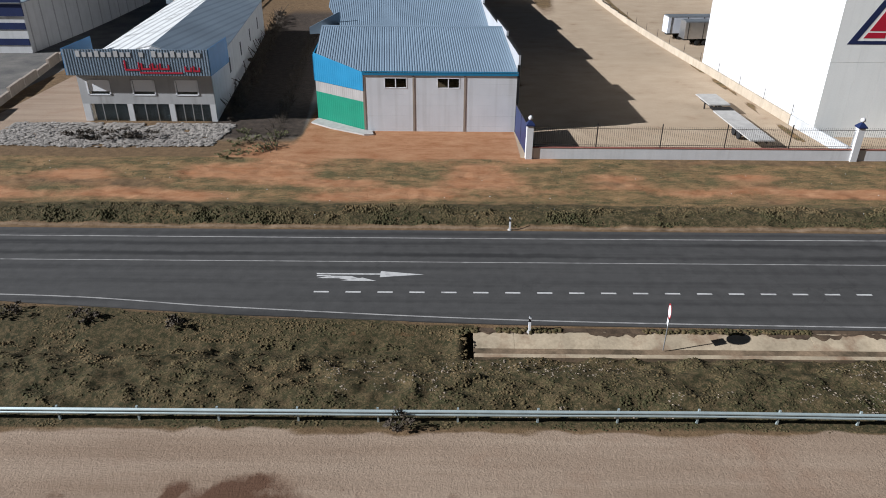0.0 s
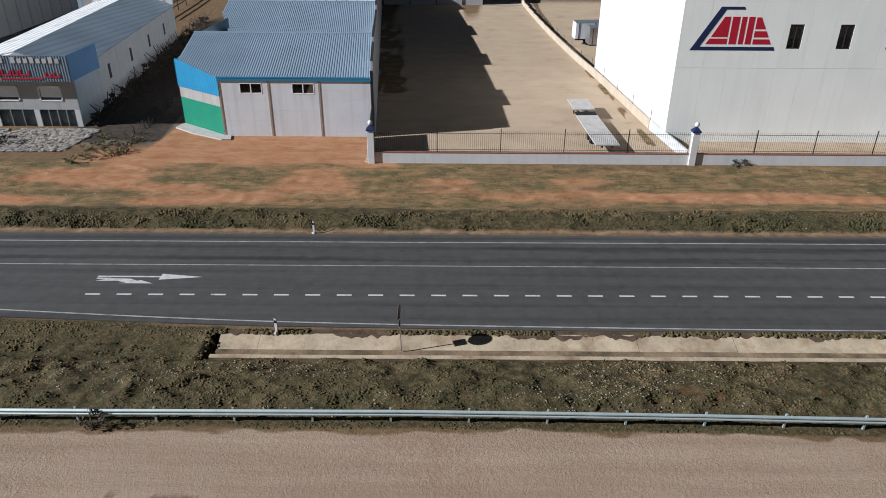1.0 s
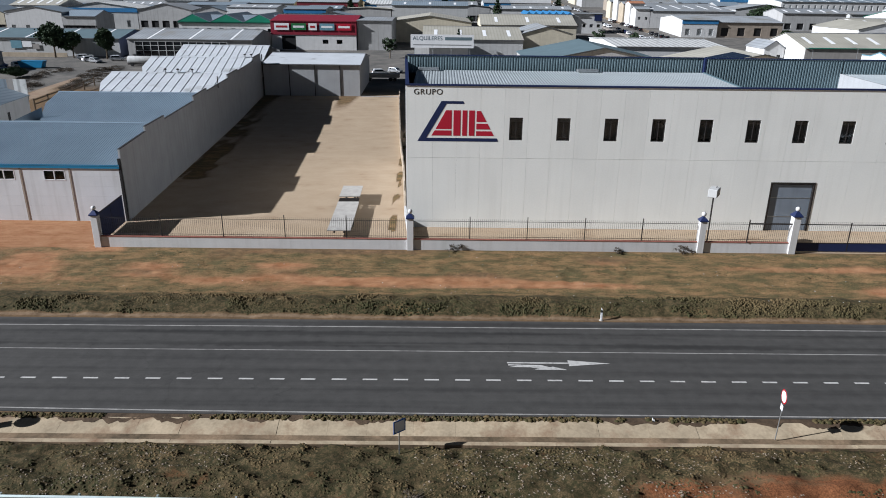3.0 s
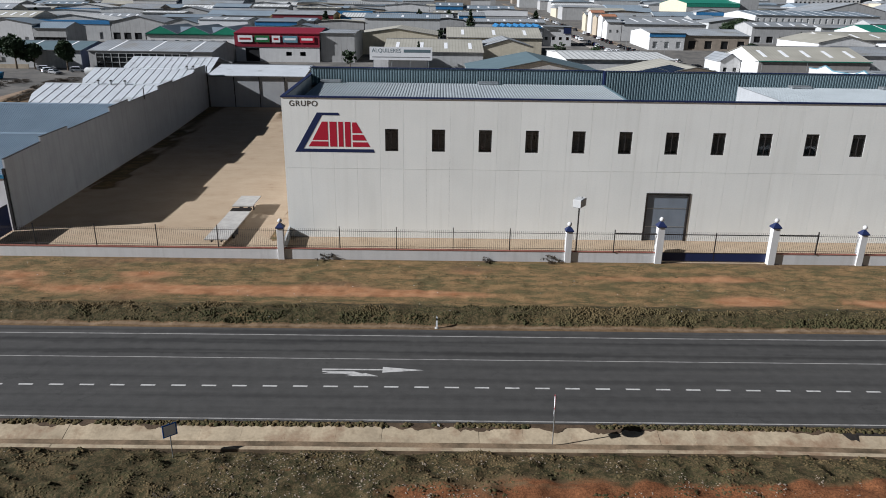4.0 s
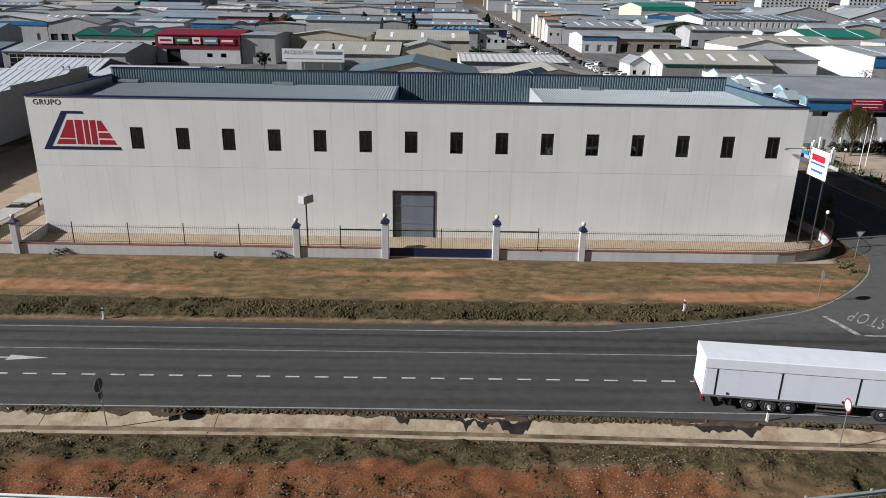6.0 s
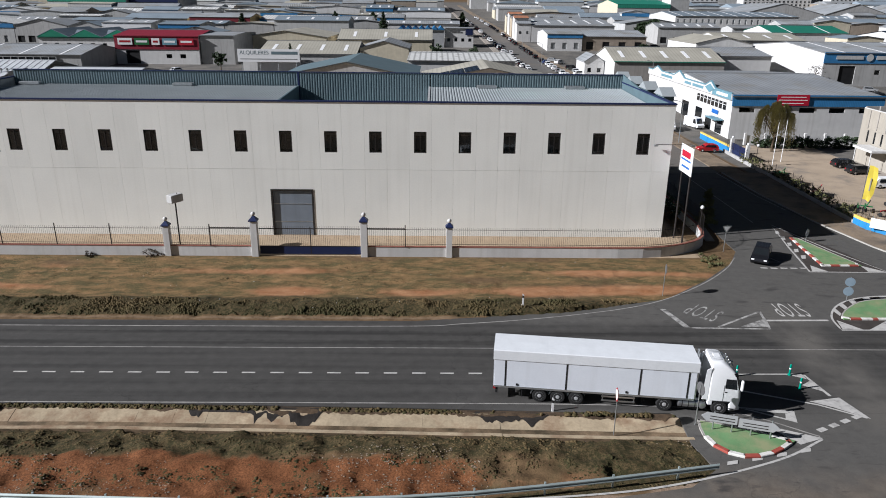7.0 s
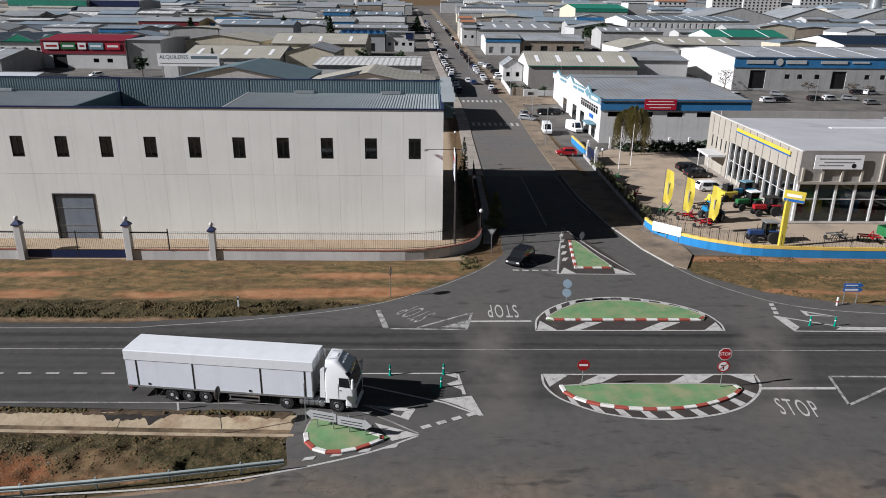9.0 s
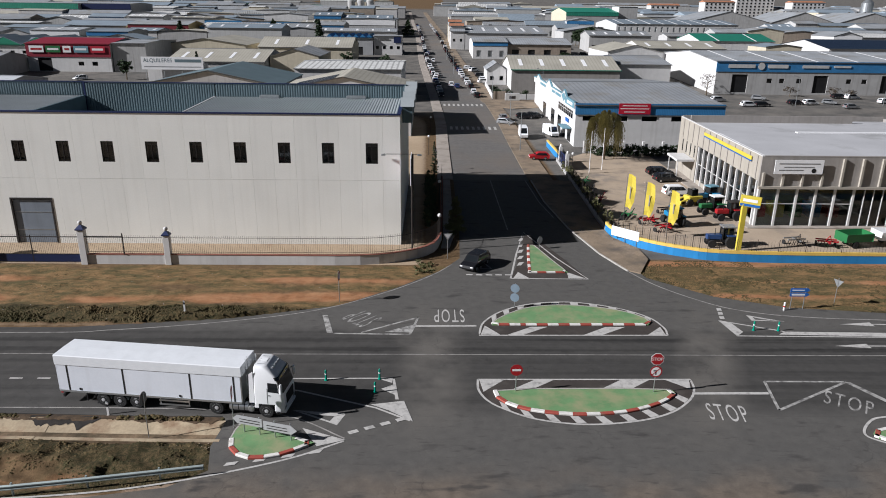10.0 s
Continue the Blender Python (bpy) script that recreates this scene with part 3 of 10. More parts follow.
def ground_material():
    m = bpy.data.materials.new("bare_earth_and_grass")
    m.use_nodes = True
    nt = m.node_tree
    nd, ln = nt.nodes, nt.links
    b = nd["Principled BSDF"]
    b.inputs["Roughness"].default_value = 0.95
    b.inputs["Specular IOR Level"].default_value = 0.15
    geo = nd.new("ShaderNodeNewGeometry")

    def tex(scale, detail, rough=0.6, stretch=(1, 1, 1)):
        mp = nd.new("ShaderNodeMapping")
        mp.inputs["Scale"].default_value = stretch
        ln.new(geo.outputs["Position"], mp.inputs["Vector"])
        t = nd.new("ShaderNodeTexNoise")
        t.inputs["Scale"].default_value, t.inputs["Detail"].default_value, t.inputs["Roughness"].default_value = scale, detail, rough
        ln.new(mp.outputs[0], t.inputs["Vector"])
        return t.outputs[0]

    def rng(src, lo, hi):
        r = nd.new("ShaderNodeMapRange")
        r.inputs[1].default_value, r.inputs[2].default_value = lo, hi
        ln.new(src, r.inputs[0])
        return r.outputs[0]

    def mix(fac, a, c, blend="MIX"):
        x = nd.new("ShaderNodeMix")
        x.data_type, x.blend_type = "RGBA", blend
        for sock, v in ((x.inputs[0], fac), (x.inputs[6], a), (x.inputs[7], c)):
            if hasattr(v, "is_output"):
                ln.new(v, sock)
            else:
                sock.default_value = v if isinstance(v, float) else (*v, 1)
        return x.outputs[2]

    def zone(name, noise_out, spread):
        a = nd.new("ShaderNodeAttribute")
        a.attribute_name = name
        s = nd.new("ShaderNodeMath")
        s.operation = "MULTIPLY_ADD"
        ln.new(noise_out, s.inputs[0])
        s.inputs[1].default_value = spread
        ln.new(a.outputs["Fac"], s.inputs[2])
        return rng(s.outputs[0], 0.35 + spread * 0.5, 0.65 + spread * 0.5)

    fine, mid, big = tex(9, 6, 0.7), tex(1.3, 9, 0.75), tex(0.18, 5)
    tracks = tex(0.5, 5, 0.6, (0.12, 1.6, 1))
    streaks = tex(0.7, 7, 0.75, (0.5, 1.2, 1))
    worn = tex(0.35, 7, 0.65, (0.7, 1.0, 1))
    clump, speck = tex(3.2, 5, 0.7), tex(14, 3, 0.6)
    col = mix(rng(mid, 0.3, 0.7), (0.085, 0.054, 0.028), (0.2, 0.13, 0.068))
    col = mix(zone("soil", mid, 0.6), col, mix(rng(streaks, 0.35, 0.65), (0.26, 0.112, 0.048), (0.39, 0.215, 0.112)))
    col = mix(zone("grass", mid, 0.9), col, mix(rng(clump, 0.43, 0.57), mix(rng(mid, 0.35, 0.65), (0.026, 0.026, 0.011), (0.05, 0.043, 0.019)), mix(rng(speck, 0.4, 0.62), (0.058, 0.045, 0.021), (0.13, 0.092, 0.047))))
    col = mix(zone("red", mid, 1.0), col, mix(rng(fine, 0.35, 0.65), (0.095, 0.038, 0.016), (0.23, 0.095, 0.04)))
    col = mix(zone("turf", mid, 0.7), col, mix(rng(streaks, 0.42, 0.6), mix(rng(fine, 0.4, 0.6), (0.06, 0.055, 0.024), (0.14, 0.108, 0.05)), mix(rng(fine, 0.35, 0.65), (0.17, 0.105, 0.048), (0.31, 0.19, 0.09))))
    pale = mix(rng(tracks, 0.3, 0.7), (0.245, 0.174, 0.119), (0.33, 0.25, 0.179))
    pale = mix(rng(big, 0.54, 0.74), pale, (0.25, 0.165, 0.11))
    col = mix(zone("sand", mid, 0.4), col, pale)
    col = mix(zone("yard", mid, 0.35), col, mix(rng(worn, 0.6, 0.74), mix(rng(worn, 0.3, 0.6), (0.43, 0.335, 0.232), (0.37, 0.28, 0.188)), (0.27, 0.18, 0.112)))
    col = mix(zone("town", mid, 0.2), col, mix(rng(big, 0.35, 0.65), (0.1, 0.096, 0.09), (0.185, 0.17, 0.15)))
    col = mix(zone("mud", mid, 0.7), col, (0.11, 0.06, 0.036))
    # the shed's shade is mixed into this dark soil colour
    col = mix(zone("alley_shade", mid, 0.5), col, mix(rng(mid, 0.35, 0.65), (0.03, 0.024, 0.017), (0.075, 0.055, 0.042)))
    col = mix(1.0, col, mix(rng(fine, 0.25, 0.75), (0.82, 0.82, 0.82), (1.14, 1.14, 1.14)), "MULTIPLY")
    ln.new(col, b.inputs["Base Color"])
    bp = nd.new("ShaderNodeBump")
    bp.inputs["Strength"].default_value, bp.inputs["Distance"].default_value = 0.5, 0.09
    add = nd.new("ShaderNodeMath")
    add.operation = "ADD"
    ln.new(fine, add.inputs[0])
    ln.new(clump, add.inputs[1])
    ln.new(add.outputs[0], bp.inputs["Height"])
    ln.new(bp.outputs[0], b.inputs["Normal"])
    return m


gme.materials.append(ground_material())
ground = tagged(new("ground", gme), "dry brown earth with orange soil and rough grass", "ground", kind="structure")


def asphalt_material(name, base, bands, dust):
    m = bpy.data.materials.new(name)
    m.use_nodes = True
    nt = m.node_tree
    nd, ln = nt.nodes, nt.links
    b = nd["Principled BSDF"]
    b.inputs["Roughness"].default_value = 0.85
    b.inputs["Specular IOR Level"].default_value = 0.3
    geo = nd.new("ShaderNodeNewGeometry")
    sep = nd.new("ShaderNodeSeparateXYZ")
    ln.new(geo.outputs["Position"], sep.inputs[0])

    def tex(scale, detail, stretch=(1, 1, 1)):
        mp = nd.new("ShaderNodeMapping")
        mp.inputs["Scale"].default_value = stretch
        ln.new(geo.outputs["Position"], mp.inputs["Vector"])
        t = nd.new("ShaderNodeTexNoise")
        t.inputs["Scale"].default_value, t.inputs["Detail"].default_value = scale, detail
        ln.new(mp.outputs[0], t.inputs["Vector"])
        return t.outputs[0]

    def rng(src, lo, hi):
        r = nd.new("ShaderNodeMapRange")
        r.inputs[1].default_value, r.inputs[2].default_value = lo, hi
        ln.new(src, r.inputs[0])
        return r.outputs[0]

    def mix(fac, a, c, blend="MIX"):
        x = nd.new("ShaderNodeMix")
        x.data_type, x.blend_type = "RGBA", blend
        for sock, v in ((x.inputs[0], fac), (x.inputs[6], a), (x.inputs[7], c)):
            if hasattr(v, "is_output"):
                ln.new(v, sock)
            else:
                sock.default_value = v if isinstance(v, float) else (*v, 1)
        return x.outputs[2]

    def calc(op, a, c):
        x = nd.new("ShaderNodeMath")
        x.operation = op
        for sock, v in zip(x.inputs, (a, c)):
            if hasattr(v, "is_output"):
                ln.new(v, sock)
            else:
                sock.default_value = v
        return x.outputs[0]

    grain, mid, big = tex(22, 4), tex(1.2, 6), tex(0.12, 4)
    along = tex(1.0, 4, (0.05, 1.5, 1))
    col = mix(rng(mid, 0.3, 0.7), tuple(c * 0.88 for c in base), tuple(c * 1.1 for c in base))
    col = mix(rng(along, 0.35, 0.65), col, mix(1.0, col, (0.84, 0.84, 0.85), "MULTIPLY"))
    for y0, half, depth in bands:
        d = calc("ABSOLUTE", calc("SUBTRACT", sep.outputs[1], y0), 0.0)
        d = calc("ADD", d, calc("MULTIPLY", calc("SUBTRACT", mid, 0.5), 0.5))
        f = rng(d, half, half * 0.35)
        col = mix(calc("MULTIPLY", f, rng(along, 0.25, 0.6)), col, mix(1.0, col, (1 - depth,) * 3, "MULTIPLY"))
    blot = tex(0.45, 7, (0.55, 1.5, 1))
    if dust == "street":
        col = mix(calc("MULTIPLY", rng(tex(0.09, 7, (1, 0.7, 1)), 0.42, 0.64), 0.6), col, (0.165, 0.138, 0.112))
    if dust == "junction":
        wave = calc("MULTIPLY", calc("SUBTRACT", tex(0.35, 6), 0.5), 2.4)
        yy, xx = calc("ADD", sep.outputs[1], wave), calc("ADD", sep.outputs[0], wave)
        # beside the through lanes the surface is older and greyer
        off = calc("MAXIMUM", rng(yy, 35.6, 33.6), rng(yy, 46.9, 48.6))
        off = calc("MULTIPLY", off, rng(xx, 100.0, 112.0))
        col = mix(off, col, mix(rng(mid, 0.3, 0.7), (0.086, 0.082, 0.076), (0.104, 0.099, 0.091)))
        # pale ways worn by vehicles that cross the main road
        west = rng(calc("ABSOLUTE", calc("SUBTRACT", xx, 132.4), 0.0), 3.2, 0.8)
        lean = calc("SUBTRACT", xx, calc("MULTIPLY", calc("SUBTRACT", sep.outputs[1], 40.3), 0.36))
        east = rng(calc("ABSOLUTE", calc("SUBTRACT", lean, 154.4), 0.0), 3.4, 0.8)
        across = calc("MULTIPLY", calc("MAXIMUM", west, east), calc("MULTIPLY", rng(sep.outputs[1], 28.0, 36.0), rng(sep.outputs[1], 56.0, 47.0)))
        col = mix(calc("MULTIPLY", across, rng(tex(0.3, 5), 0.25, 0.6)), col, (0.122, 0.113, 0.101))
        # earth carried onto the edge of the side road
        earth = calc("MULTIPLY", rng(yy, 29.0, 23.5), rng(tex(0.22, 7), 0.36, 0.6))
        col = mix(calc("MULTIPLY", earth, 0.85), col, mix(rng(mid, 0.35, 0.65), (0.15, 0.112, 0.08), (0.215, 0.165, 0.12)))
        # oil and tar blots
        col = mix(calc("MULTIPLY", calc("MULTIPLY", rng(blot, 0.6, 0.68), off), 0.75), col, (0.045, 0.042, 0.04))
        col = mix(calc("MULTIPLY", calc("MULTIPLY", rng(tex(2.2, 6, (0.35, 1.3, 1)), 0.6, 0.7), off), 0.5), col, (0.05, 0.046, 0.043))
    # sealed cracks
    vor = nd.new("ShaderNodeTexVoronoi")
    vor.feature = "DISTANCE_TO_EDGE"
    vor.inputs["Scale"].default_value = 0.16
    wob = nd.new("ShaderNodeMix")
    wob.data_type = "VECTOR"
    wob.inputs[0].default_value = 0.06
    nz = nd.new("ShaderNodeTexNoise")
    nz.inputs["Scale"].default_value, nz.inputs["Detail"].default_value = 0.5, 5
    ln.new(geo.outputs["Position"], nz.inputs["Vector"])
    ln.new(geo.outputs["Position"], wob.inputs[4])
    sc = nd.new("ShaderNodeVectorMath")
    sc.operation, sc.inputs[3].default_value = "SCALE", 60.0
    ln.new(nz.outputs["Color"], sc.inputs[0])
    ln.new(sc.outputs[0], wob.inputs[5])
    ln.new(wob.outputs[1], vor.inputs["Vector"])
    crack = calc("MULTIPLY", rng(vor.outputs["Distance"], 0.009, 0.003), rng(tex(0.11, 3), 0.5, 0.62))
    col = mix(calc("MULTIPLY", crack, 0.5), col, mix(1.0, col, (0.55, 0.55, 0.55), "MULTIPLY"))
    col = mix(1.0, col, mix(rng(grain, 0.25, 0.75), (0.82, 0.82, 0.82), (1.16, 1.16, 1.16)), "MULTIPLY")
    ln.new(col, b.inputs["Base Color"])
    bp = nd.new("ShaderNodeBump")
    bp.inputs["Strength"].default_value, bp.inputs["Distance"].default_value = 0.2, 0.02
    ln.new(grain, bp.inputs["Height"])
    ln.new(bp.outputs[0], b.inputs["Normal"])
    return m


M_ASPHALT = asphalt_material("dark_main_road_asphalt", (0.064, 0.061, 0.0565), ((45.9, 0.55, 0.5), (44.2, 0.5, 0.5), (47.6, 0.5, 0.35), (40.2, 0.5, 0.2), (42.1, 0.5, 0.2), (36.2, 0.5, 0.22), (38.0, 0.5, 0.22)), "junction")
M_ASPHALT_PALE = asphalt_material("pale_dusty_street_asphalt", (0.15, 0.142, 0.132), (), "street")
M_PAD = mat("dark_brown_island_asphalt", (0.05, 0.042, 0.037), 0.9, var=0.15, scale=0.8, fine=12, bump=0.15, dirt=(0.075, 0.066, 0.058), dirt_amount=0.3)


def slab(name, outline, z, material, label, category, kind="structure", thick=0.12):
    n = len(outline)
    tris = tessellate_polygon([[Vector((x, y, 0)) for x, y in outline]])
    g = Geo().add([(x, y, z) for x, y in outline] + [(x, y, z - thick) for x, y in outline],
                  [tuple(t) if (Vector(outline[t[1]]) - Vector(outline[t[0]])).cross(Vector(outline[t[2]]) - Vector(outline[t[0]])) > 0 else tuple(reversed(t)) for t in tris]
                  + [(i, n + i, n + (i + 1) % n, (i + 1) % n) for i in range(n)])
    return solid(name, g, material, label, category, kind=kind)


road = slab("road", ROAD_MAIN, 0.03, M_ASPHALT, "dark grey asphalt main road with darker wheel tracks", "road")
junction_road = slab("junction_road", ROAD_SOUTH, 0.022, M_ASPHALT, "worn dusty grey asphalt of a road junction", "road")
side_mouth = slab("side_road_mouth", ROAD_NORTH, 0.026, M_ASPHALT, "worn grey asphalt at the mouth of a side street", "road")


def strip(ys, half_l, half_r, lift):
    g = Geo()
    vs, fs = [], []
    for i, y in enumerate(ys):
        c = street_x(y)
        z = float(slope(y)) + lift
        vs += [(c - half_l, y, z), (c + half_r, y, z)]
        if i:
            fs.append((2 * i - 2, 2 * i - 1, 2 * i + 1, 2 * i))
    return g.add(vs, fs)


STREET_YS = [106, 120, 130, 140, 150, 160, 180, 200, 230, 260, 300, 340, 400, 460, 530, 600, 700, 800]
solid("side_street", strip(STREET_YS, 6.4, 6.4, 0.03), M_ASPHALT_PALE, "worn grey asphalt side street into the town", "road", kind="structure")


def ribbon(pts, w, z=0.036):
    """A painted line of width w along points."""
    g = Geo()
    vs, fs = [], []
    for i, p in enumerate(pts):
        a, c = Vector(pts[max(i - 1, 0)]), Vector(pts[min(i + 1, len(pts) - 1)])
        d = (c - a).normalized()
        nrm = Vector((-d.y, d.x)) * (w / 2)
        vs += [(p[0] + nrm.x, p[1] + nrm.y, z), (p[0] - nrm.x, p[1] - nrm.y, z)]
        if i:
            fs.append((2 * i - 2, 2 * i - 1, 2 * i + 1, 2 * i))
    return g.add(vs, fs)


def patch(pts, z=0.036):
    return Geo().add([(x, y, z) for x, y in pts], [tuple(range(len(pts)))])


def bow(pts, n=8):
    """A smooth curve through points."""
    out = []
    p = [Vector(q) for q in pts]
    p = [p[0] * 2 - p[1]] + p + [p[-1] * 2 - p[-2]]
    for i in range(1, len(p) - 2):
        for k in range(n):
            t = k / n
            a, b_, c, d = p[i - 1:i + 3]
            out.append(tuple(0.5 * (2 * b_ + (c - a) * t + (2 * a - 5 * b_ + 4 * c - d) * t * t + (3 * b_ - a - 3 * c + d) * t ** 3)))
    return out + [tuple(p[-2])]


NEAR_LINE = bow([(-300, 38.5), (-60, 38.5), (-25.5, 38.3), (-10.6, 37.0), (7.2, 35.8), (28, 35.3), (52, 35.15), (100, 35.1), (112, 35.0), (118.6, 34.7), (122.8, 33.8), (126.6, 31.3)])
FAR_LINE = bow([(-300, 46.9), (-30, 46.9), (45, 47.1), (95, 47.2), (104.3, 47.8), (113.7, 49.6), (121.5, 52.2), (127.6, 56.5), (132.2, 61.2), (134.7, 64.9)])
part("edge_line", ribbon(NEAR_LINE, 0.12), M_LINE_FAINT, road)
part("edge_line", ribbon(FAR_LINE, 0.12), M_LINE_FAINT, road)
part("centre_line", ribbon([(-300, 43.1), (-30, 43.1), (60, 43.25), (130, 43.3), (300, 43.0)], 0.1), M_LINE_FAINT, road)
part("edge_line", ribbon(bow([(153.0, 66.0), (154.07, 63.1), (155.93, 58.95), (158.76, 55.2), (161.71, 52.73), (166.47, 51.19), (175.06, 50.37), (200, 49.0), (300, 47.0)]), 0.15), M_LINE_FAINT, road)
part("edge_line", ribbon(bow([(126.6, 31.0), (122.9, 28.9), (116.6, 26.75), (110.5, 25.6), (100, 24.8)]), 0.16), M_LINE, road)
dash_mesh = mesh_of("lane_dash", patch([(-0.5, -0.09), (0.5, -0.09), (0.5, 0.09), (-0.5, 0.09)], 0), M_LINE)
for k in range(57):
    d = new("lane_dash", dash_mesh)
    d.parent = road
    d.location = (-4.9 + 2.13 * k * 0.9906, 38.95 + 0.3 * min(1, k / 28), 0.036)


# ---- painted markings, islands, kerbs ----
LIFT = [0]


def mark(name, pts, material=None, z=0.036, host=None):
    LIFT[0] = (LIFT[0] + 1) % 6
    return part(name, patch(pts, z + 0.0035 * LIFT[0]), material or M_LINE, host or road)


def straight_arrow(x, y, length, flip=1):
    a = length / 2
    mark("lane_arrow", [(x - flip * a, y - 0.09), (x + flip * (a - 3.0), y - 0.09), (x + flip * (a - 3.0), y - 0.42), (x + flip * a, y), (x + flip * (a - 3.0), y + 0.42), (x + flip * (a - 3.0), y + 0.09), (x - flip * a, y + 0.09)])


def fork_arrow(x, y):
    straight_arrow(x + 3.7, y, 7.4)
    mark("lane_arrow", [(x + 0.1, y - 0.62), (x + 1.6, y - 0.62), (x + 2.3, y - 0.85), (x + 1.8, y - 0.95), (x + 4.2, y - 0.95), (x + 3.2, y - 0.5), (x + 3.0, y - 0.6), (x + 2.4, y - 0.3), (x + 1.0, y - 0.28)])
    mark("lane_arrow", [(x + 0.05, y - 0.36), (x + 1.0, y - 0.36), (x + 1.0, y - 0.2), (x + 0.05, y - 0.2)])


fork_arrow(-5.6, 41.35)
fork_arrow(51.1, 41.6)
straight_arrow(111.3, 41.2, 7.5)
mark("lane_arrow", [(107.2, 37.35), (110.4, 37.35), (111.2, 36.7), (112.9, 36.35), (110.6, 36.15), (109.6, 36.45), (110.2, 36.6), (109.6, 37.15), (107.2, 37.15)])
straight_arrow(170.9, 45.0, 7.4, -1)
straight_arrow(173.4, 49.4, 6.5, -1)
# the nose between through lane and exit lane
mark("nose_line", [(109.2, 39.15), (119.9, 38.75), (119.9, 39.3), (109.2, 39.3)])
mark("nose_line", [(119.9, 39.15), (129.4, 39.25), (129.4, 39.4), (119.9, 39.3)])
part("nose_line", ribbon([(112, 38.65), (119.9, 37.95), (122.5, 37.4), (128.4, 35.05), (130.9, 33.4)], 0.17, 0.052), M_LINE, road)
mark("nose_line", [(128.3, 39.2), (129.4, 39.2), (129.4, 38.6)])
mark("nose_line", [(129.4, 39.2), (129.58, 39.2), (130.0, 36.2), (129.75, 36.2)])
mark("nose_line", [(129.62, 38.4), (128.6, 37.7), (129.85, 36.7)])
mark("nose_line", [(128.0, 35.5), (130.4, 36.0), (131.1, 33.3), (129.3, 34.75)])
mark("yield_mark", [(122.5, 34.75), (126.35, 34.25), (125.6, 33.95), (124.4, 34.1)])
mark("yield_mark", [(126.35, 34.25), (125.6, 33.95), (125.35, 33.35), (125.9, 32.85)])
mark("yield_mark", [(122.5, 34.75), (125.9, 32.85), (125.35, 33.35), (123.7, 34.28)])
for k in range(4):
    x, y = 126.9 + k * 1.05, 31.75 + k * 0.5
    mark("give_way_dash", [(x, y), (x + 0.62, y + 0.3), (x + 0.42, y + 0.62), (x - 0.2, y + 0.32)])
# stop lines and lettering of the side street and the opposite road
mark("stop_line", [(130.9, 48.6), (136.5, 48.7), (136.5, 49.0), (130.9, 48.9)])
mark("stop_line", [(123.2, 47.3), (123.75, 47.25), (122.75, 51.05), (122.25, 51.1)], M_LINE_OLD)
for a, b in (((123.8, 47.2), (130.5, 47.05)), ((130.5, 47.05), (131.2, 50.65)), ((131.2, 50.65), (126.2, 47.4))):
    part("yield_outline", ribbon([a, b], 0.22), M_LINE_OLD, road)
mark("yield_mark", [(128.2, 47.5), (130.7, 47.4), (131.1, 49.2)], M_LINE_OLD)
mark("stop_line", [(152.0, 36.93), (157.75, 36.95), (157.85, 37.3), (152.05, 37.25)])
for a, b in (((158.3, 38.9), (164.7, 38.88)), ((164.7, 38.88), (157.5, 34.8)), ((157.5, 34.8), (158.3, 38.9))):
    part("yield_outline", ribbon([a, b], 0.22), M_LINE_OLD, road)
mark("stop_line", [(164.5, 38.8), (164.95, 38.8), (166.6, 35.6), (166.1, 35.6)], M_LINE_OLD)
words("STOP", 2.35, M_LINE, road, pose(134.1, 51.2, 0.037, 0, 0, 180) @ Matrix.Diagonal((0.44, 1.75, 1, 1)), 0.0005, spacing=1.25)
words("STOP", 2.35, M_LINE_OLD, road, pose(126.1, 50.5, 0.037, 0, 0, 137) @ Matrix.Diagonal((0.44, 1.7, 1, 1)), 0.0005, spacing=1.25)
words("STOP", 2.35, M_LINE, road, pose(153.55, 34.35, 0.037, 0, 0, -9) @ Matrix.Diagonal((0.42, 1.35, 1, 1)), 0.0005, spacing=1.28)
words("STOP", 2.35, M_LINE_OLD, road, pose(163.1, 35.75, 0.037, 0, 0, -33) @ Matrix.Diagonal((0.5, 1.3, 1, 1)), 0.0005, spacing=1.25)
for k in range(5):
    mark("give_way_dash", [(136.2 + k * 1.05, 61.6), (136.9 + k * 1.05, 61.55), (136.9 + k * 1.05, 61.85), (136.2 + k * 1.05, 61.9)])
for a, b in (((137.9, 63.6), (139.1, 63.6)), ((139.1, 63.6), (138.1, 66.2)), ((138.1, 66.2), (137.9, 63.6))):
    part("yield_outline", ribbon([a, b], 0.18), M_LINE_OLD, road)
for k in range(3):
    y = 50.5 + k * 0.95
    mark("give_way_dash", [(159.4 + 0.24 * k, y), (159.85 + 0.24 * k, y), (160.0 + 0.24 * k, y + 0.6), (159.55 + 0.24 * k, y + 0.6)])
mark("yield_mark", [(162.25, 51.4), (165.3, 49.95), (163.2, 50.55), (162.7, 51.0)])
mark("yield_mark", [(162.25, 51.4), (162.7, 51.0), (162.65, 50.35), (162.25, 50.15)])
mark("yield_mark", [(162.25, 50.15), (162.65, 50.35), (165.3, 49.95)])
mark("nose_line", [(159.1, 50.15), (159.5, 46.85), (160.4, 47.7), (160.1, 49.5)])
part("nose_line", ribbon([(159.2, 50.05), (164.2, 47.8)], 0.2, 0.055), M_LINE, road)
part("nose_line", ribbon([(159.5, 46.9), (173, 46.7), (300, 46.4)], 0.17, 0.05), M_LINE, road)
mark("nose_line", [(163.4, 47.2), (173, 46.8), (300, 46.7), (300, 47.0), (173.3, 47.6), (164.2, 47.8)])
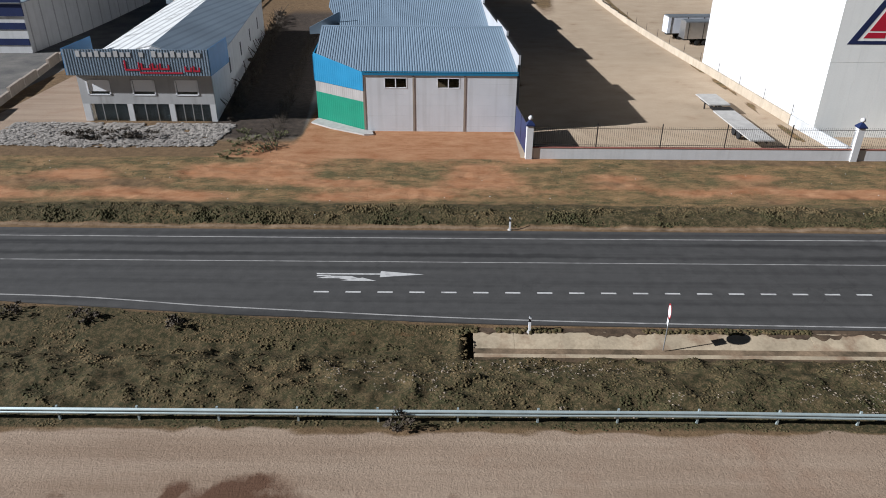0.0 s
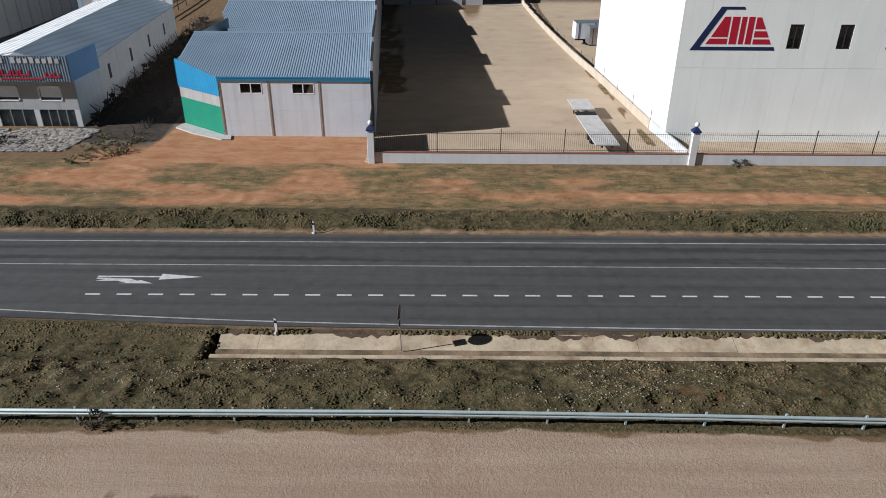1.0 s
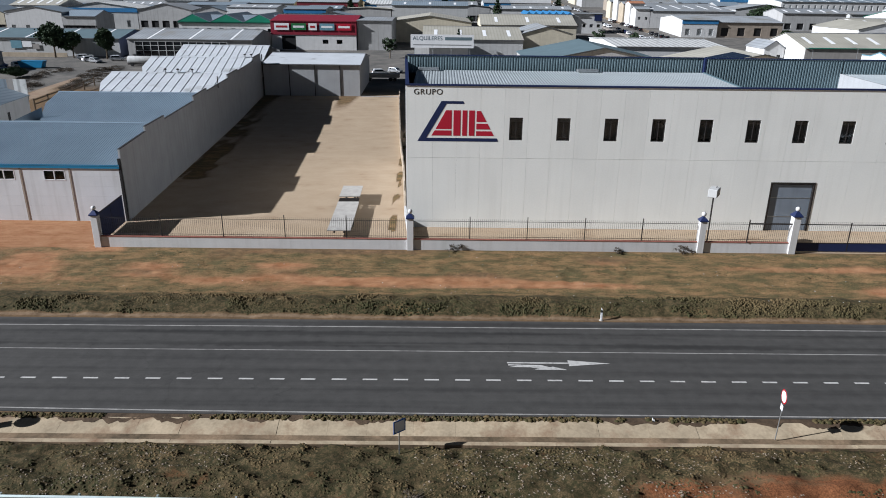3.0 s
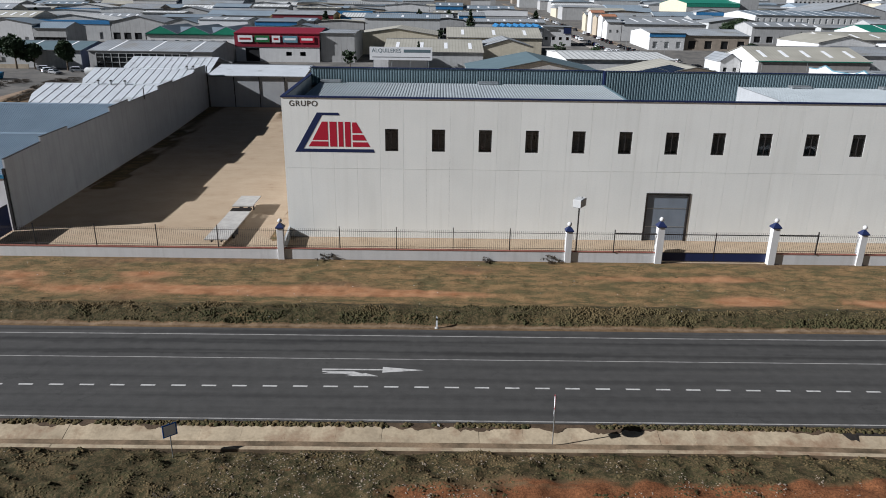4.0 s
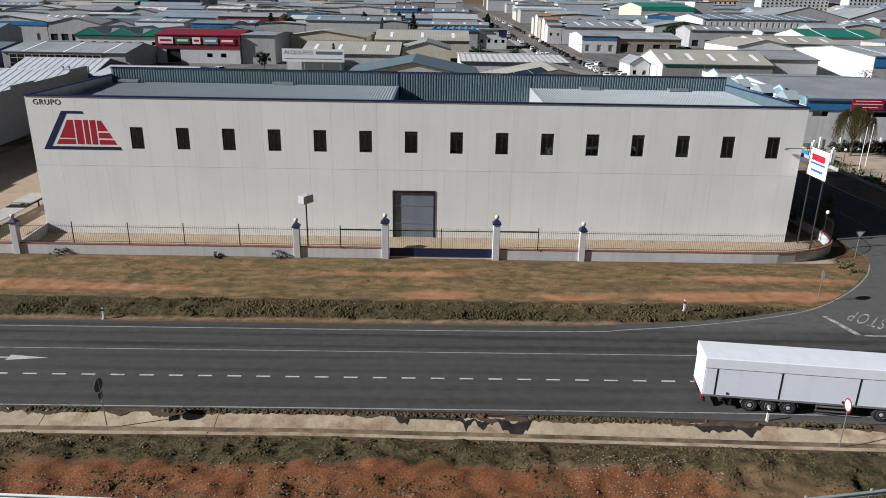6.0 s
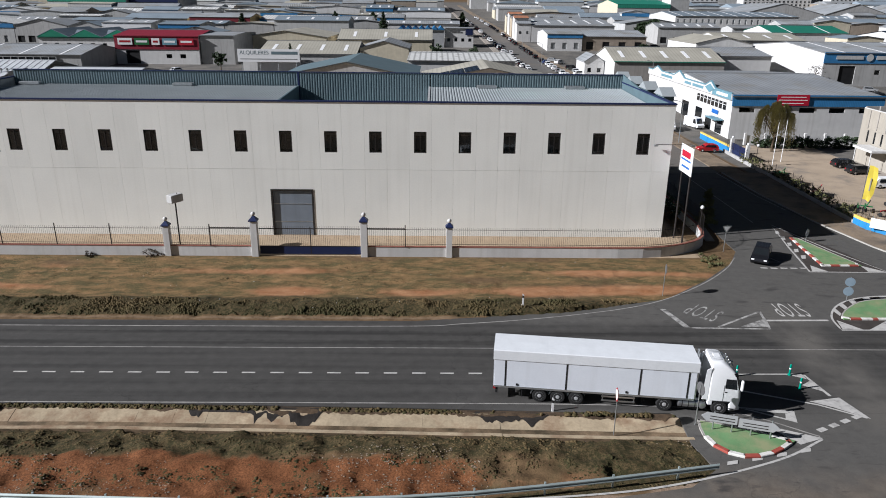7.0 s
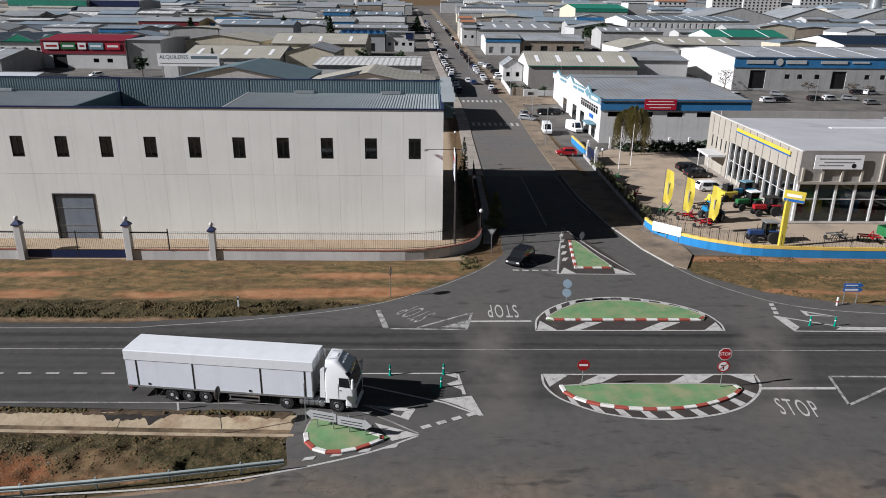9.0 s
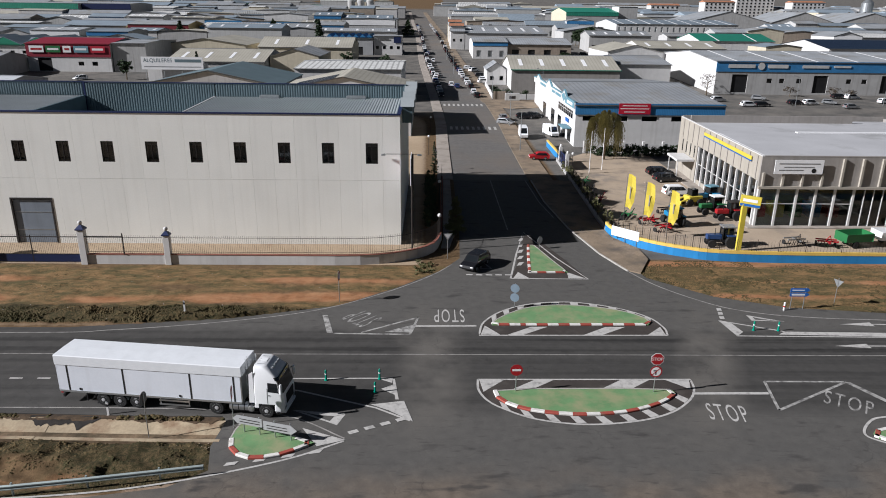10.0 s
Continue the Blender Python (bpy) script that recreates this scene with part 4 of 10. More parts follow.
part("centre_line", ribbon([(142.4, 78), (142.4, 106)], 0.14), M_LINE_OLD, road)
for yy in (157, 190):
    for k in range(9):
        x = street_x(yy) - 5.6 + k * 1.3
        z = float(slope(yy)) + 0.045
        part("zebra_bar", Geo().add([(x, yy - 1.8, z - 0.06), (x + 0.6, yy - 1.8, z - 0.06), (x + 0.6, yy + 1.8, z + 0.075), (x, yy + 1.8, z + 0.075)], [(0, 1, 2, 3)]), M_LINE, road)
part("edge_line", ribbon([(149.4, 84), (148.6, 92), (148.3, 106)], 0.14), M_LINE_OLD, road)

kerb_len = 1.0


def walk_line(pts, gap):
    """Points and directions every so many metres along a closed outline."""
    out, n = [], len(pts)
    carry = 0.0
    for i in range(n):
        a, b = Vector(pts[i]), Vector(pts[(i + 1) % n])
        length = (b - a).length
        d = (b - a) / length
        while carry < length:
            out.append((a + d * carry, d))
            carry += gap
        carry -= length
    return out


def island(outline, kerbed, label, top=0.16):
    """A raised green island; kerbed: which stretches of its outline carry red and white stones, the rest is a plain narrow kerb."""
    ob = thing("traffic_island", (0, 0, 0), label, "traffic island", "traffic islands")
    c = sum((Vector(p) for p in outline), Vector((0, 0))) / len(outline)
    area = sum(outline[k][0] * outline[(k + 1) % len(outline)][1] - outline[(k + 1) % len(outline)][0] * outline[k][1] for k in range(len(outline)))
    ccw = outline if area > 0 else outline[::-1]
    shrunk = [tuple(Vector(p) + (c - Vector(p)).normalized() * 0.1) for p in ccw]
    part("green_top", Geo().prism(shrunk, 0.0, top - 0.02), M_ISLAND, ob)
    run = 0.0
    stones_at = walk_line(ccw, kerb_len)
    for i, (p, d) in enumerate(stones_at):
        q = stones_at[(i + 1) % len(stones_at)][0]
        if (q - p).length < 0.1 or (q - p).length > kerb_len * 1.3:
            q = p + d * kerb_len
        d = (q - p).normalized()
        nrm = Vector((-d.y, d.x))
        q = q - d * 0.02
        mid = (p + q) / 2
        bold = any(x0 <= mid.x <= x1 and y0 <= mid.y <= y1 for x0, x1, y0, y1 in kerbed)
        w = 0.3 if bold else 0.13
        lip = 0.03 if bold else 0.0
        quad = [p, q, q + nrm * w, p + nrm * w]
        inner = [p + nrm * lip, q + nrm * lip, q + nrm * w, p + nrm * w]
        g = Geo().add([(v.x, v.y, 0.0) for v in quad] + [(quad[0].x, quad[0].y, top - lip), (quad[1].x, quad[1].y, top - lip)] + [(v.x, v.y, top + (0.01 if bold else -0.015)) for v in inner],
                      [(0, 1, 5, 4), (4, 5, 7, 6), (6, 7, 8, 9), (1, 2, 8, 7, 5), (3, 0, 4, 6, 9), (2, 3, 9, 8)])
        part("kerb_stone", g, (M_KERB_RED if i % 2 else M_KERB_WHITE) if bold else M_KERB, ob)
    return ob


def along(pts, f):
    """The point at a share f of the length of a line."""
    total = sum((Vector(b) - Vector(a)).length for a, b in zip(pts, pts[1:]))
    left = f * total
    for a, b in zip(pts, pts[1:]):
        step_len = (Vector(b) - Vector(a)).length
        if left <= step_len:
            return Vector(a).lerp(Vector(b), left / step_len)
        left -= step_len
    return Vector(pts[-1])


NEAR_KERB = bow([(137.0, 37.35), (137.05, 36.7), (137.55, 35.8), (138.95, 34.8), (141.05, 34.2), (143.5, 34.0), (146.3, 34.35), (148.65, 35.25), (150.2, 36.3), (150.75, 37.0), (150.6, 37.55)], 4)
NEAR_ARC = bow([(136.0, 39.15), (135.95, 37.6), (136.5, 36.1), (137.6, 34.95), (139.8, 33.6), (143.2, 32.95), (146.9, 33.4), (149.6, 34.5), (151.5, 36.2), (152.35, 37.7), (152.6, 39.2)], 5)
FAR_KERB = bow([(152.3, 48.98), (152.65, 49.7), (152.1, 50.9), (150.3, 52.3), (147.6, 53.2), (144.6, 53.5), (141.6, 52.85), (139.3, 51.1), (138.0, 49.6), (137.85, 48.9)], 4)
FAR_ARC = bow([(153.35, 47.0), (153.5, 48.6), (152.7, 50.9), (150.2, 53.0), (146.2, 54.35), (142.2, 53.9), (139.2, 52.2), (137.2, 49.6), (136.6, 46.9)], 5)
far_isl = [(141.0, 48.88), (144.5, 48.9), (148.0, 48.93)] + FAR_KERB
near_isl = [(147.0, 37.72), (143.8, 37.7), (140.2, 37.68)] + NEAR_KERB
split_isl = bow([(119.3, 33.1), (119.0, 31.4), (119.4, 29.9), (120.7, 29.0), (122.7, 29.3), (124.8, 30.7)], 8) + [(122.4, 31.9)]
side_isl = [(143.0, 62.3), (145.2, 62.3), (147.4, 62.35), (146.2, 66.7), (145.0, 71.6), (144.1, 71.9), (143.6, 68.0)]
right_isl = bow([(163.4, 30.6), (162.4, 31.4), (162.9, 32.2), (164.6, 32.6), (168.0, 32.4)], 4) + [(168, 30.5)]
island(far_isl, [(137, 153, 48.0, 49.3)], "half-round green painted island with red and white kerbs")
island(near_isl, [(136, 152, 33, 37.2)], "half-round green painted island with red and white kerbs")
island(split_isl, [(118, 125, 28, 31.2)], "small green splitter island with red and white kerbs")
island(side_isl, [(142, 147.3, 62.0, 63.0), (142, 144.3, 62, 72.5)], "narrow green island with red and white kerbs")
island(right_isl, [(160, 169, 30, 34)], "small green splitter island with red and white kerbs")


def pad(outline, name="island_pad"):
    """Darker asphalt between an island's kerb and its white outline."""
    tris = tessellate_polygon([[Vector((x, y, 0)) for x, y in outline]])
    g = Geo().add([(x, y, 0.034) for x, y in outline], [tuple(t) if (Vector(outline[t[1]]) - Vector(outline[t[0]])).cross(Vector(outline[t[2]]) - Vector(outline[t[0]])) > 0 else tuple(reversed(t)) for t in tris])
    return part(name, g, M_PAD, road)


pad(NEAR_ARC)
pad(FAR_ARC)
pad([(140.9, 60.5), (149.2, 60.6), (147.8, 66.7), (146.1, 72.9), (144.6, 77.0), (143.0, 70.6), (142.0, 64.7)])
# white outlines and slanting bars round the islands
part("island_line", ribbon(FAR_ARC + [FAR_ARC[0]], 0.18, 0.04), M_LINE, road)
part("island_line", ribbon(NEAR_ARC + [NEAR_ARC[0]], 0.18, 0.04), M_LINE, road)
for xs in ((139.1, 140.5, 142.9, 141.45), (145.85, 147.5, 150.0, 148.2)):
    mark("island_bar", [(x, y) for x, y in zip(xs, (47.0, 47.0, 48.68, 48.68))])
for xs in ((138.6, 140.15, 141.9, 140.4), (145.3, 147.6, 149.35, 147.1)):
    mark("island_bar", [(x, y) for x, y in zip(xs, (37.75, 37.75, 39.1, 39.1))])
mark("island_bar", [(136.75, 47.0), (138.5, 47.0), (137.25, 48.9)])
mark("island_bar", [(153.2, 47.05), (151.6, 47.05), (153.2, 48.7)])
mark("island_bar", [(136.1, 39.05), (138.0, 39.05), (136.3, 37.3)])
mark("island_bar", [(152.45, 39.1), (150.6, 39.1), (152.1, 37.7)])
for kerb_line, line_, n, f0, f1, lean in ((NEAR_KERB, NEAR_ARC, 9, 0.1, 0.95, 0.012), (FAR_KERB, FAR_ARC, 10, 0.06, 0.94, -0.012)):
    for k in range(n):
        f = f0 + (f1 - f0) * k / (n - 1)
        g0 = 0.13 + 0.74 * f
        a, b = along(kerb_line, f - 0.018), along(kerb_line, f + 0.018)
        c, d = along(line_, g0 + 0.016 + lean), along(line_, g0 - 0.016 + lean)
        quad = [a.lerp(d, 0.06), b.lerp(c, 0.06), c.lerp(b, 0.1), d.lerp(a, 0.1)]
        mark("island_bar", [tuple(v) for v in quad])
part("island_line", ribbon(bow([(164.8, 33.95), (163.6, 33.6), (162.3, 32.4), (162.0, 31.5), (162.9, 30.7)], 4), 0.18, 0.04), M_LINE, road)
part("island_line", ribbon([(140.9, 60.7), (149.2, 60.6), (146.8, 67.5), (144.3, 77.2), (142.4, 68.5), (140.9, 60.7)], 0.2), M_LINE, road)
mark("island_bar", [(147.1, 60.8), (149.0, 60.75), (147.3, 62.6)])
mark("island_bar", [(141.2, 60.8), (142.9, 60.8), (141.9, 62.6)])
for k in range(5):
    mark("island_bar", [(142.0 + 0.3 * k, 64.6 + 2.2 * k), (142.5 + 0.3 * k, 64.7 + 2.2 * k), (143.0 + 0.25 * k, 65.8 + 2.2 * k), (142.4 + 0.3 * k, 65.7 + 2.2 * k)])
mark("island_bar", [(126.7, 31.1), (124.9, 30.4), (123.6, 32.5)])
for k in range(4):
    x, y = 119.4 + 1.7 * k, 28.3 + 0.42 * k
    mark("island_bar", [(x, y), (x + 0.7, y + 0.15), (x + 0.85, y + 0.5), (x + 0.15, y + 0.35)])

# ---- concrete ditch ----
ditch = thing("drainage_ditch", (0, 0, 0), "pale tan concrete roadside drainage ditch stained with soil", "ditch", kind="structure")
rd = random.Random(3)
x = 5.0
while x < 118.2:
    w = min(rd.uniform(2.2, 3.2), 118.4 - x)
    e = rd.uniform(-0.03, 0.03)
    s = rd.uniform(-0.012, 0.012)
    for name_, prof_, x0_, x1_, m_ in (
            ("ditch_slab", [(34.25 + e, -0.03 + s), (34.25 + e, -0.14), (33.0, -0.5), (33.0, -0.38 + s)], x + 0.003, x + w - 0.003, M_DITCH),
            ("ditch_bed", [(33.0, -0.385), (33.0, -0.5), (32.2, -0.5), (32.2, -0.385)], x, x + w, M_DITCH_BED),
            ("ditch_wall", [(32.19, -0.385), (32.19, -0.5), (31.62, -0.5), (31.62, -0.02 + s), (31.9, -0.02 + s)], x + 0.004, x + w - 0.004, M_DITCH_BED),
            ("ditch_lip", [(31.64, -0.015 + s), (31.96, -0.015 + s), (31.92, 0.03 + s), (31.68, 0.03 + s)], x + 0.004, x + w - 0.004, M_DITCH)):
        g = Geo().run_x(prof_, x0_, x1_)
        g.v = [(vx, vy + float(ditch_y(vx)), vz) for vx, vy, vz in g.v]
        part(name_, g, m_, ditch)
    x += w


def ragged(name, x0, x1, y_top, depth, seed, material, label, lift=0.02, step_x=0.16, least=0.0):
    """Earth or damp that spills from the top of the ditch face down to an uneven edge."""
    xs = np.arange(x0, x1, step_x)
    d = depth * np.clip(vnoise(xs * 0.6, xs * 0, seed) * 1.1 - 0.25 + 0.35 * (vnoise(xs * 5.0, xs * 0, seed + 5) - 0.5) + 0.5 * (vnoise(xs * 2.2, xs * 0, seed + 1) - 0.5), 0.04, 1)
    d = np.maximum(d, depth * least)
    d *= np.clip((xs - x0) / 0.8, 0.02, 1) * np.clip((x1 - xs) / 0.8, 0.02, 1)
    vs, fs = [], []
    face = lambda y: -0.03 - (34.25 - y) * 0.28 if y < 34.25 else 0.0
    for i, (xx, dd) in enumerate(zip(xs, d)):
        ys = [y_top, max(34.24 - dd * 0.4, 34.24 - dd), 34.24 - dd]
        hump = lift + 0.035 * float(vnoise(np.array(xx * 1.7), np.array(0.0), seed + 3))
        vs += [(xx, ys[0], 0.0), (xx, ys[1], face(ys[1]) + hump), (xx, ys[2], face(ys[2]) + 0.018)]
        if i:
            k = 3 * i
            fs += [(k - 3, k - 2, k + 1, k), (k - 2, k - 1, k + 2, k + 1)]
    return part(name, Geo().add([(vx, vy + float(ditch_y(vx)), vz) for vx, vy, vz in vs], fs), material, ditch, label)


ragged("soil_spill", 5.0, 118.2, 34.6, 0.55, 61, M_EARTH, "dark earth and roots spilling over the edge")
ragged("damp_stain", 85.0, 94.4, 34.5, 1.9, 73, M_WET, "black damp stain", 0.012, least=0.15)
ragged("damp_stain", 104.5, 109.5, 34.5, 1.2, 75, M_WET, "black damp stain", 0.012, least=0.1)

# ---- guard rail ----
rail = thing("guard_rail", (0, 0, 0), "galvanised steel guard rail on short posts", "guard rail")
rail_x = list(np.arange(-60, 118.6, 4.0)) + [118.5]
prof = [(0.03, 0.4), (-0.06, 0.46), (-0.06, 0.52), (0.03, 0.585), (-0.06, 0.65), (-0.06, 0.71), (0.03, 0.77)]
for i in range(len(rail_x) - 1):
    a, b = rail_x[i], rail_x[i + 1]
    ya, yb = float(rail_y(a)), float(rail_y(b))
    vs = [(a, ya + d, z) for d, z in prof] + [(a, ya + d + 0.012, z) for d, z in prof[::-1]] + [(b + 0.02, yb + d, z) for d, z in prof] + [(b + 0.02, yb + d + 0.012, z) for d, z in prof[::-1]]
    n = 14
    part("rail_beam", Geo().add(vs, [(k, (k + 1) % n, n + (k + 1) % n, n + k) for k in range(n)]), M_RAIL, rail)
    part("rail_post", Geo().box(a - 0.05, a + 0.05, ya + 0.03, ya + 0.13, -0.4, 0.86), M_RAIL, rail)

# ---- signs, posts ----
def disc(g, c, r, th, face):
    """A round plate that faces along the given way."""
    f = Vector(face).normalized()
    return g.lathe(Vector(c) - f * th / 2, f, [(r, 0), (r, th)], 24)


def sign(name, at, rz, height, plates, label, lean=0.0, category="road sign"):
    """Plates on a steel pole; each plate: shape, z, size, face material, rim material. The face looks along local -y."""
    ob = thing(name, (*at, 0), label, category, "road signs", rz=rz)
    top = height
    part("pole", Geo().rod((0, 0.04, -0.3), (lean * top, 0.04, top), 0.035, 8), M_STEEL, ob)
    for shape, z, size, face, rim in plates:
        dx = lean * z
        if shape == "round":
            p = part("plate", disc(Geo(), (dx, 0, z), size, 0.02, (0, -1, 0)), M_BACK, ob)
            part("rim", disc(Geo(), (dx, -0.014, z), size * 0.995, 0.004, (0, -1, 0)), rim, p)
            part("face", disc(Geo(), (dx, -0.021, z), size * 0.78, 0.004, (0, -1, 0)), face, p)
        elif shape == "full":
            p = part("plate", disc(Geo(), (dx, 0, z), size, 0.02, (0, -1, 0)), M_BACK, ob)
            part("rim", disc(Geo(), (dx, -0.014, z), size * 0.995, 0.004, (0, -1, 0)), rim, p)
            part("bar", Geo().box(dx - size * 0.68, dx + size * 0.68, -0.024, -0.018, z - size * 0.17, z + size * 0.17), face, p)
        elif shape == "octagon":
            eight = [(size * math.cos(radians(22.5 + 45 * q)), size * math.sin(radians(22.5 + 45 * q))) for q in range(8)]
            p = part("plate", Geo().run_y([(dx + a * 1.06, z + b * 1.06) for a, b in eight], -0.004, 0.01), face, ob)
            part("face", Geo().run_y([(dx + a * 0.97, z + b * 0.97) for a, b in eight], -0.01, -0.005), rim, p)
            words("STOP", size * 0.72, face, p, pose(dx, -0.012, z, 90, 0, 0), 0.002)
        elif shape == "triangle":
            p = part("plate", Geo().run_y([(dx - size, z + size * 0.6), (dx, z - size), (dx + size, z + size * 0.6)], -0.01, 0.01), rim, ob)
            part("face", Geo().run_y([(dx - size * 0.66, z + size * 0.42), (dx, z - size * 0.6), (dx + size * 0.66, z + size * 0.42)], -0.016, -0.011), face, p)
        elif shape == "square":
            p = part("plate", Geo().box(dx - size, dx + size, -0.012, 0.012, z - size, z + size, 0.01), rim, ob)
            part("face", Geo().box(dx - size * 0.8, dx + size * 0.8, -0.016, -0.0125, z - size * 0.8, z + size * 0.8), face, p)
    return ob


R, W, S_, BL = M_RED, M_WHITE_SIGN, M_STEEL, M_BLUE_SIGN
sign("speed_sign", (16.1, 33.2), -98, 2.9, [("round", 2.5, 0.45, W, R), ("square", 1.75, 0.24, W, M_BACK)], "round red and white speed limit sign leaning slightly", 0.06)
sign("bend_sign", (44.0, 31.3), 38, 2.2, [("square", 1.75, 0.42, W, BL)], "square blue sign on a grey pole beside the ditch")
sign("no_passing_sign", (66.6, 33.2), -97, 3.2, [("round", 2.8, 0.45, W, R), ("square", 2.05, 0.22, W, M_BACK)], "round red-rimmed white sign with a small plate", 0.05)
sign("exit_sign", (113.4, 31.9), -96, 3.0, [("round", 2.7, 0.45, W, R)], "round red-rimmed sign seen nearly edge-on", 0.0)
sign("no_entry_sign", (119.0, 32.6), 100, 3.0, [("full", 2.75, 0.45, W, R)], "round red no-entry sign on the splitter island")
sign("no_entry_sign", (138.7, 37.25), 0, 2.3, [("full", 1.9, 0.47, W, R)], "round red no-entry sign on a green island")
st = sign("stop_sign", (149.05, 37.1), 0, 3.35, [("octagon", 2.9, 0.49, W, R), ("round", 1.88, 0.47, W, R)], "red octagonal stop sign over a no-left-turn disc")
part("turn_arrow", Geo().box(-0.05, 0.05, -0.024, -0.0185, 1.63, 2.0).box(-0.2, -0.055, -0.024, -0.0185, 1.9, 2.0), M_BLACK, st)
part("turn_slash", Geo().box(-0.42, 0.42, -0.03, -0.025, -0.035, 0.035).tilt(pose(0, 0, 1.88, 0, -45, 0)), M_RED, st)
sign("keep_sign", (140.4, 53.0), -18, 2.5, [("round", 2.02, 0.44, M_ROOF_BLUE, M_ROOF_BLUE), ("round", 1.08, 0.44, M_ROOF_BLUE, M_ROOF_BLUE)], "two dull blue-grey sign discs one over another on a pole")
sign("keep_sign", (145.45, 70.6), 40, 1.6, [("round", 1.1, 0.45, S_, S_)], "grey backed round sign on a narrow island")
sign("yield_sign", (134.3, 67.0), 6, 3.1, [("triangle", 2.7, 0.55, W, S_)], "inverted triangular give-way sign on a grey pole")
sign("round_sign", (123.5, 54.2), 82, 3.2, [("round", 2.75, 0.45, W, R)], "small round sign on a grey pole in the grass")
sign("yield_sign", (172.0, 53.8), 120, 2.9, [("triangle", 2.4, 0.5, W, S_)], "triangular give-way sign on a thin pole")
way = thing("direction_sign", (167.2, 52.9, -0.25), "blue and white direction boards on posts", "road sign", "road signs")
for x in (0.0, 1.25):
    part("pole", Geo().rod((x, 0.05, -0.3), (x, 0.05, 2.5), 0.04, 8), M_STEEL, way)
part("board", Geo().run_y([(-0.25, 2.06), (1.4, 2.06), (1.65, 2.25), (1.4, 2.44), (-0.25, 2.44)], -0.02, 0.02), M_BLUE_SIGN, way)
part("board", Geo().run_y([(-0.25, 1.6), (1.4, 1.6), (1.65, 1.79), (1.4, 1.98), (-0.25, 1.98)], -0.02, 0.02), M_BLUE_SIGN, way)
part("text_bar", Geo().box(-0.1, 1.2, -0.026, -0.021, 1.7, 1.88), M_WHITE_SIGN, way)
part("text_bar", Geo().box(-0.1, 1.1, -0.026, -0.021, 2.2, 2.3), M_WHITE_SIGN, way)
part("marker_post", Geo().rod((-0.75, -0.3, -0.2), (-0.75, -0.3, 1.1), 0.09, 10), M_WHITE_SIGN, way)
part("marker_band", Geo().rod((-0.75, -0.3, 0.6), (-0.75, -0.3, 0.75), 0.094, 10), M_RED, way)
panels = thing("direction_sign", (119.5, 32.0, 0.13), "grey-backed arrow-shaped direction panels on short posts", "road sign", "road signs", rz=-17)
for k in range(4):
    part("post", Geo().rod((0.35 + k * 1.15, 0.05, -0.2), (0.35 + k * 1.15, 0.05, 1.3), 0.045, 8), M_STEEL, panels)
part("panel", Geo().run_y([(-0.45, 0.95), (-0.1, 0.62), (1.75, 0.62), (1.75, 1.25), (-0.1, 1.25)], -0.03, 0.0), M_FLANK, panels)
part("panel", Geo().run_y([(1.85, 0.5), (3.9, 0.5), (4.3, 0.83), (3.9, 1.15), (1.85, 1.15)], -0.03, 0.0), M_FLANK, panels)
for x, z in ((0.1, 0.78), (0.1, 0.98), (2.1, 0.65), (2.1, 0.85)):
    part("panel_rib", Geo().box(x, x + 1.5, -0.045, -0.031, z, z + 0.05), M_IRON, panels)


def delineator(x, y):
    ob = thing("marker_post", (x, y, float(ground_z(np.array(x), np.array(y)))), "white plastic roadside marker post with dark band", "marker post", "roadside marker posts")
    part("post", Geo().run_y([(-0.07, -0.2), (0.07, -0.2), (0.07, 1.0), (-0.07, 1.12)], -0.05, 0.05), M_WHITE_SIGN, ob)
    part("band", Geo().run_y([(-0.074, 0.72), (0.074, 0.72), (0.074, 0.9), (-0.074, 0.96)], -0.054, 0.054), M_BLACK, ob)
    part("foot", Geo().lathe((0, 0, -0.1), (0, 0, 1), [(0.2, 0), (0.18, 0.12), (0.08, 0.2)], 10), M_KERB, ob)


for x, y in ((8.3, 48.7), (59.4, 48.8), (109.7, 50.7), (8.4, 34.6), (59.6, 34.55), (109.8, 34.2)):
    delineator(x, y)
lane_post = thing("lane_post", (124.3, 39.0, 0.03), "green flexible lane divider post", "bollard", "lane divider posts")
part("stem", Geo().lathe((0, 0, 0), (0, 0, 1), [(0.14, 0), (0.14, 0.05), (0.08, 0.08), (0.075, 0.85), (0.03, 0.9)], 10), M_TEAL_PLASTIC, lane_post)
part("collar", Geo().rod((0, 0, 0.5), (0, 0, 0.6), 0.081, 10), M_WHITE_SIGN, lane_post)
for x, y in ((128.4, 39.2), (128.2, 37.2), (161.5, 48.1), (163.7, 48.0)):
    again(lane_post, x, y, 0.03)


# ---- grass, weeds, stones ----
rg = np.random.default_rng(4)


def leaf_material(name, green, straw):
    m = bpy.data.materials.new(name)
    m.use_nodes = True
    nd, ln = m.node_tree.nodes, m.node_tree.links
    b = nd["Principled BSDF"]
    b.inputs["Roughness"].default_value = 0.9
    b.inputs["Specular IOR Level"].default_value = 0.1
    a = nd.new("ShaderNodeAttribute")
    a.attribute_name = "tint"
    x = nd.new("ShaderNodeMix")
    x.data_type = "RGBA"
    x.inputs[6].default_value, x.inputs[7].default_value = (*green, 1), (*straw, 1)
    ln.new(a.outputs["Fac"], x.inputs[0])
    ln.new(x.outputs[2], b.inputs["Base Color"])
    return m


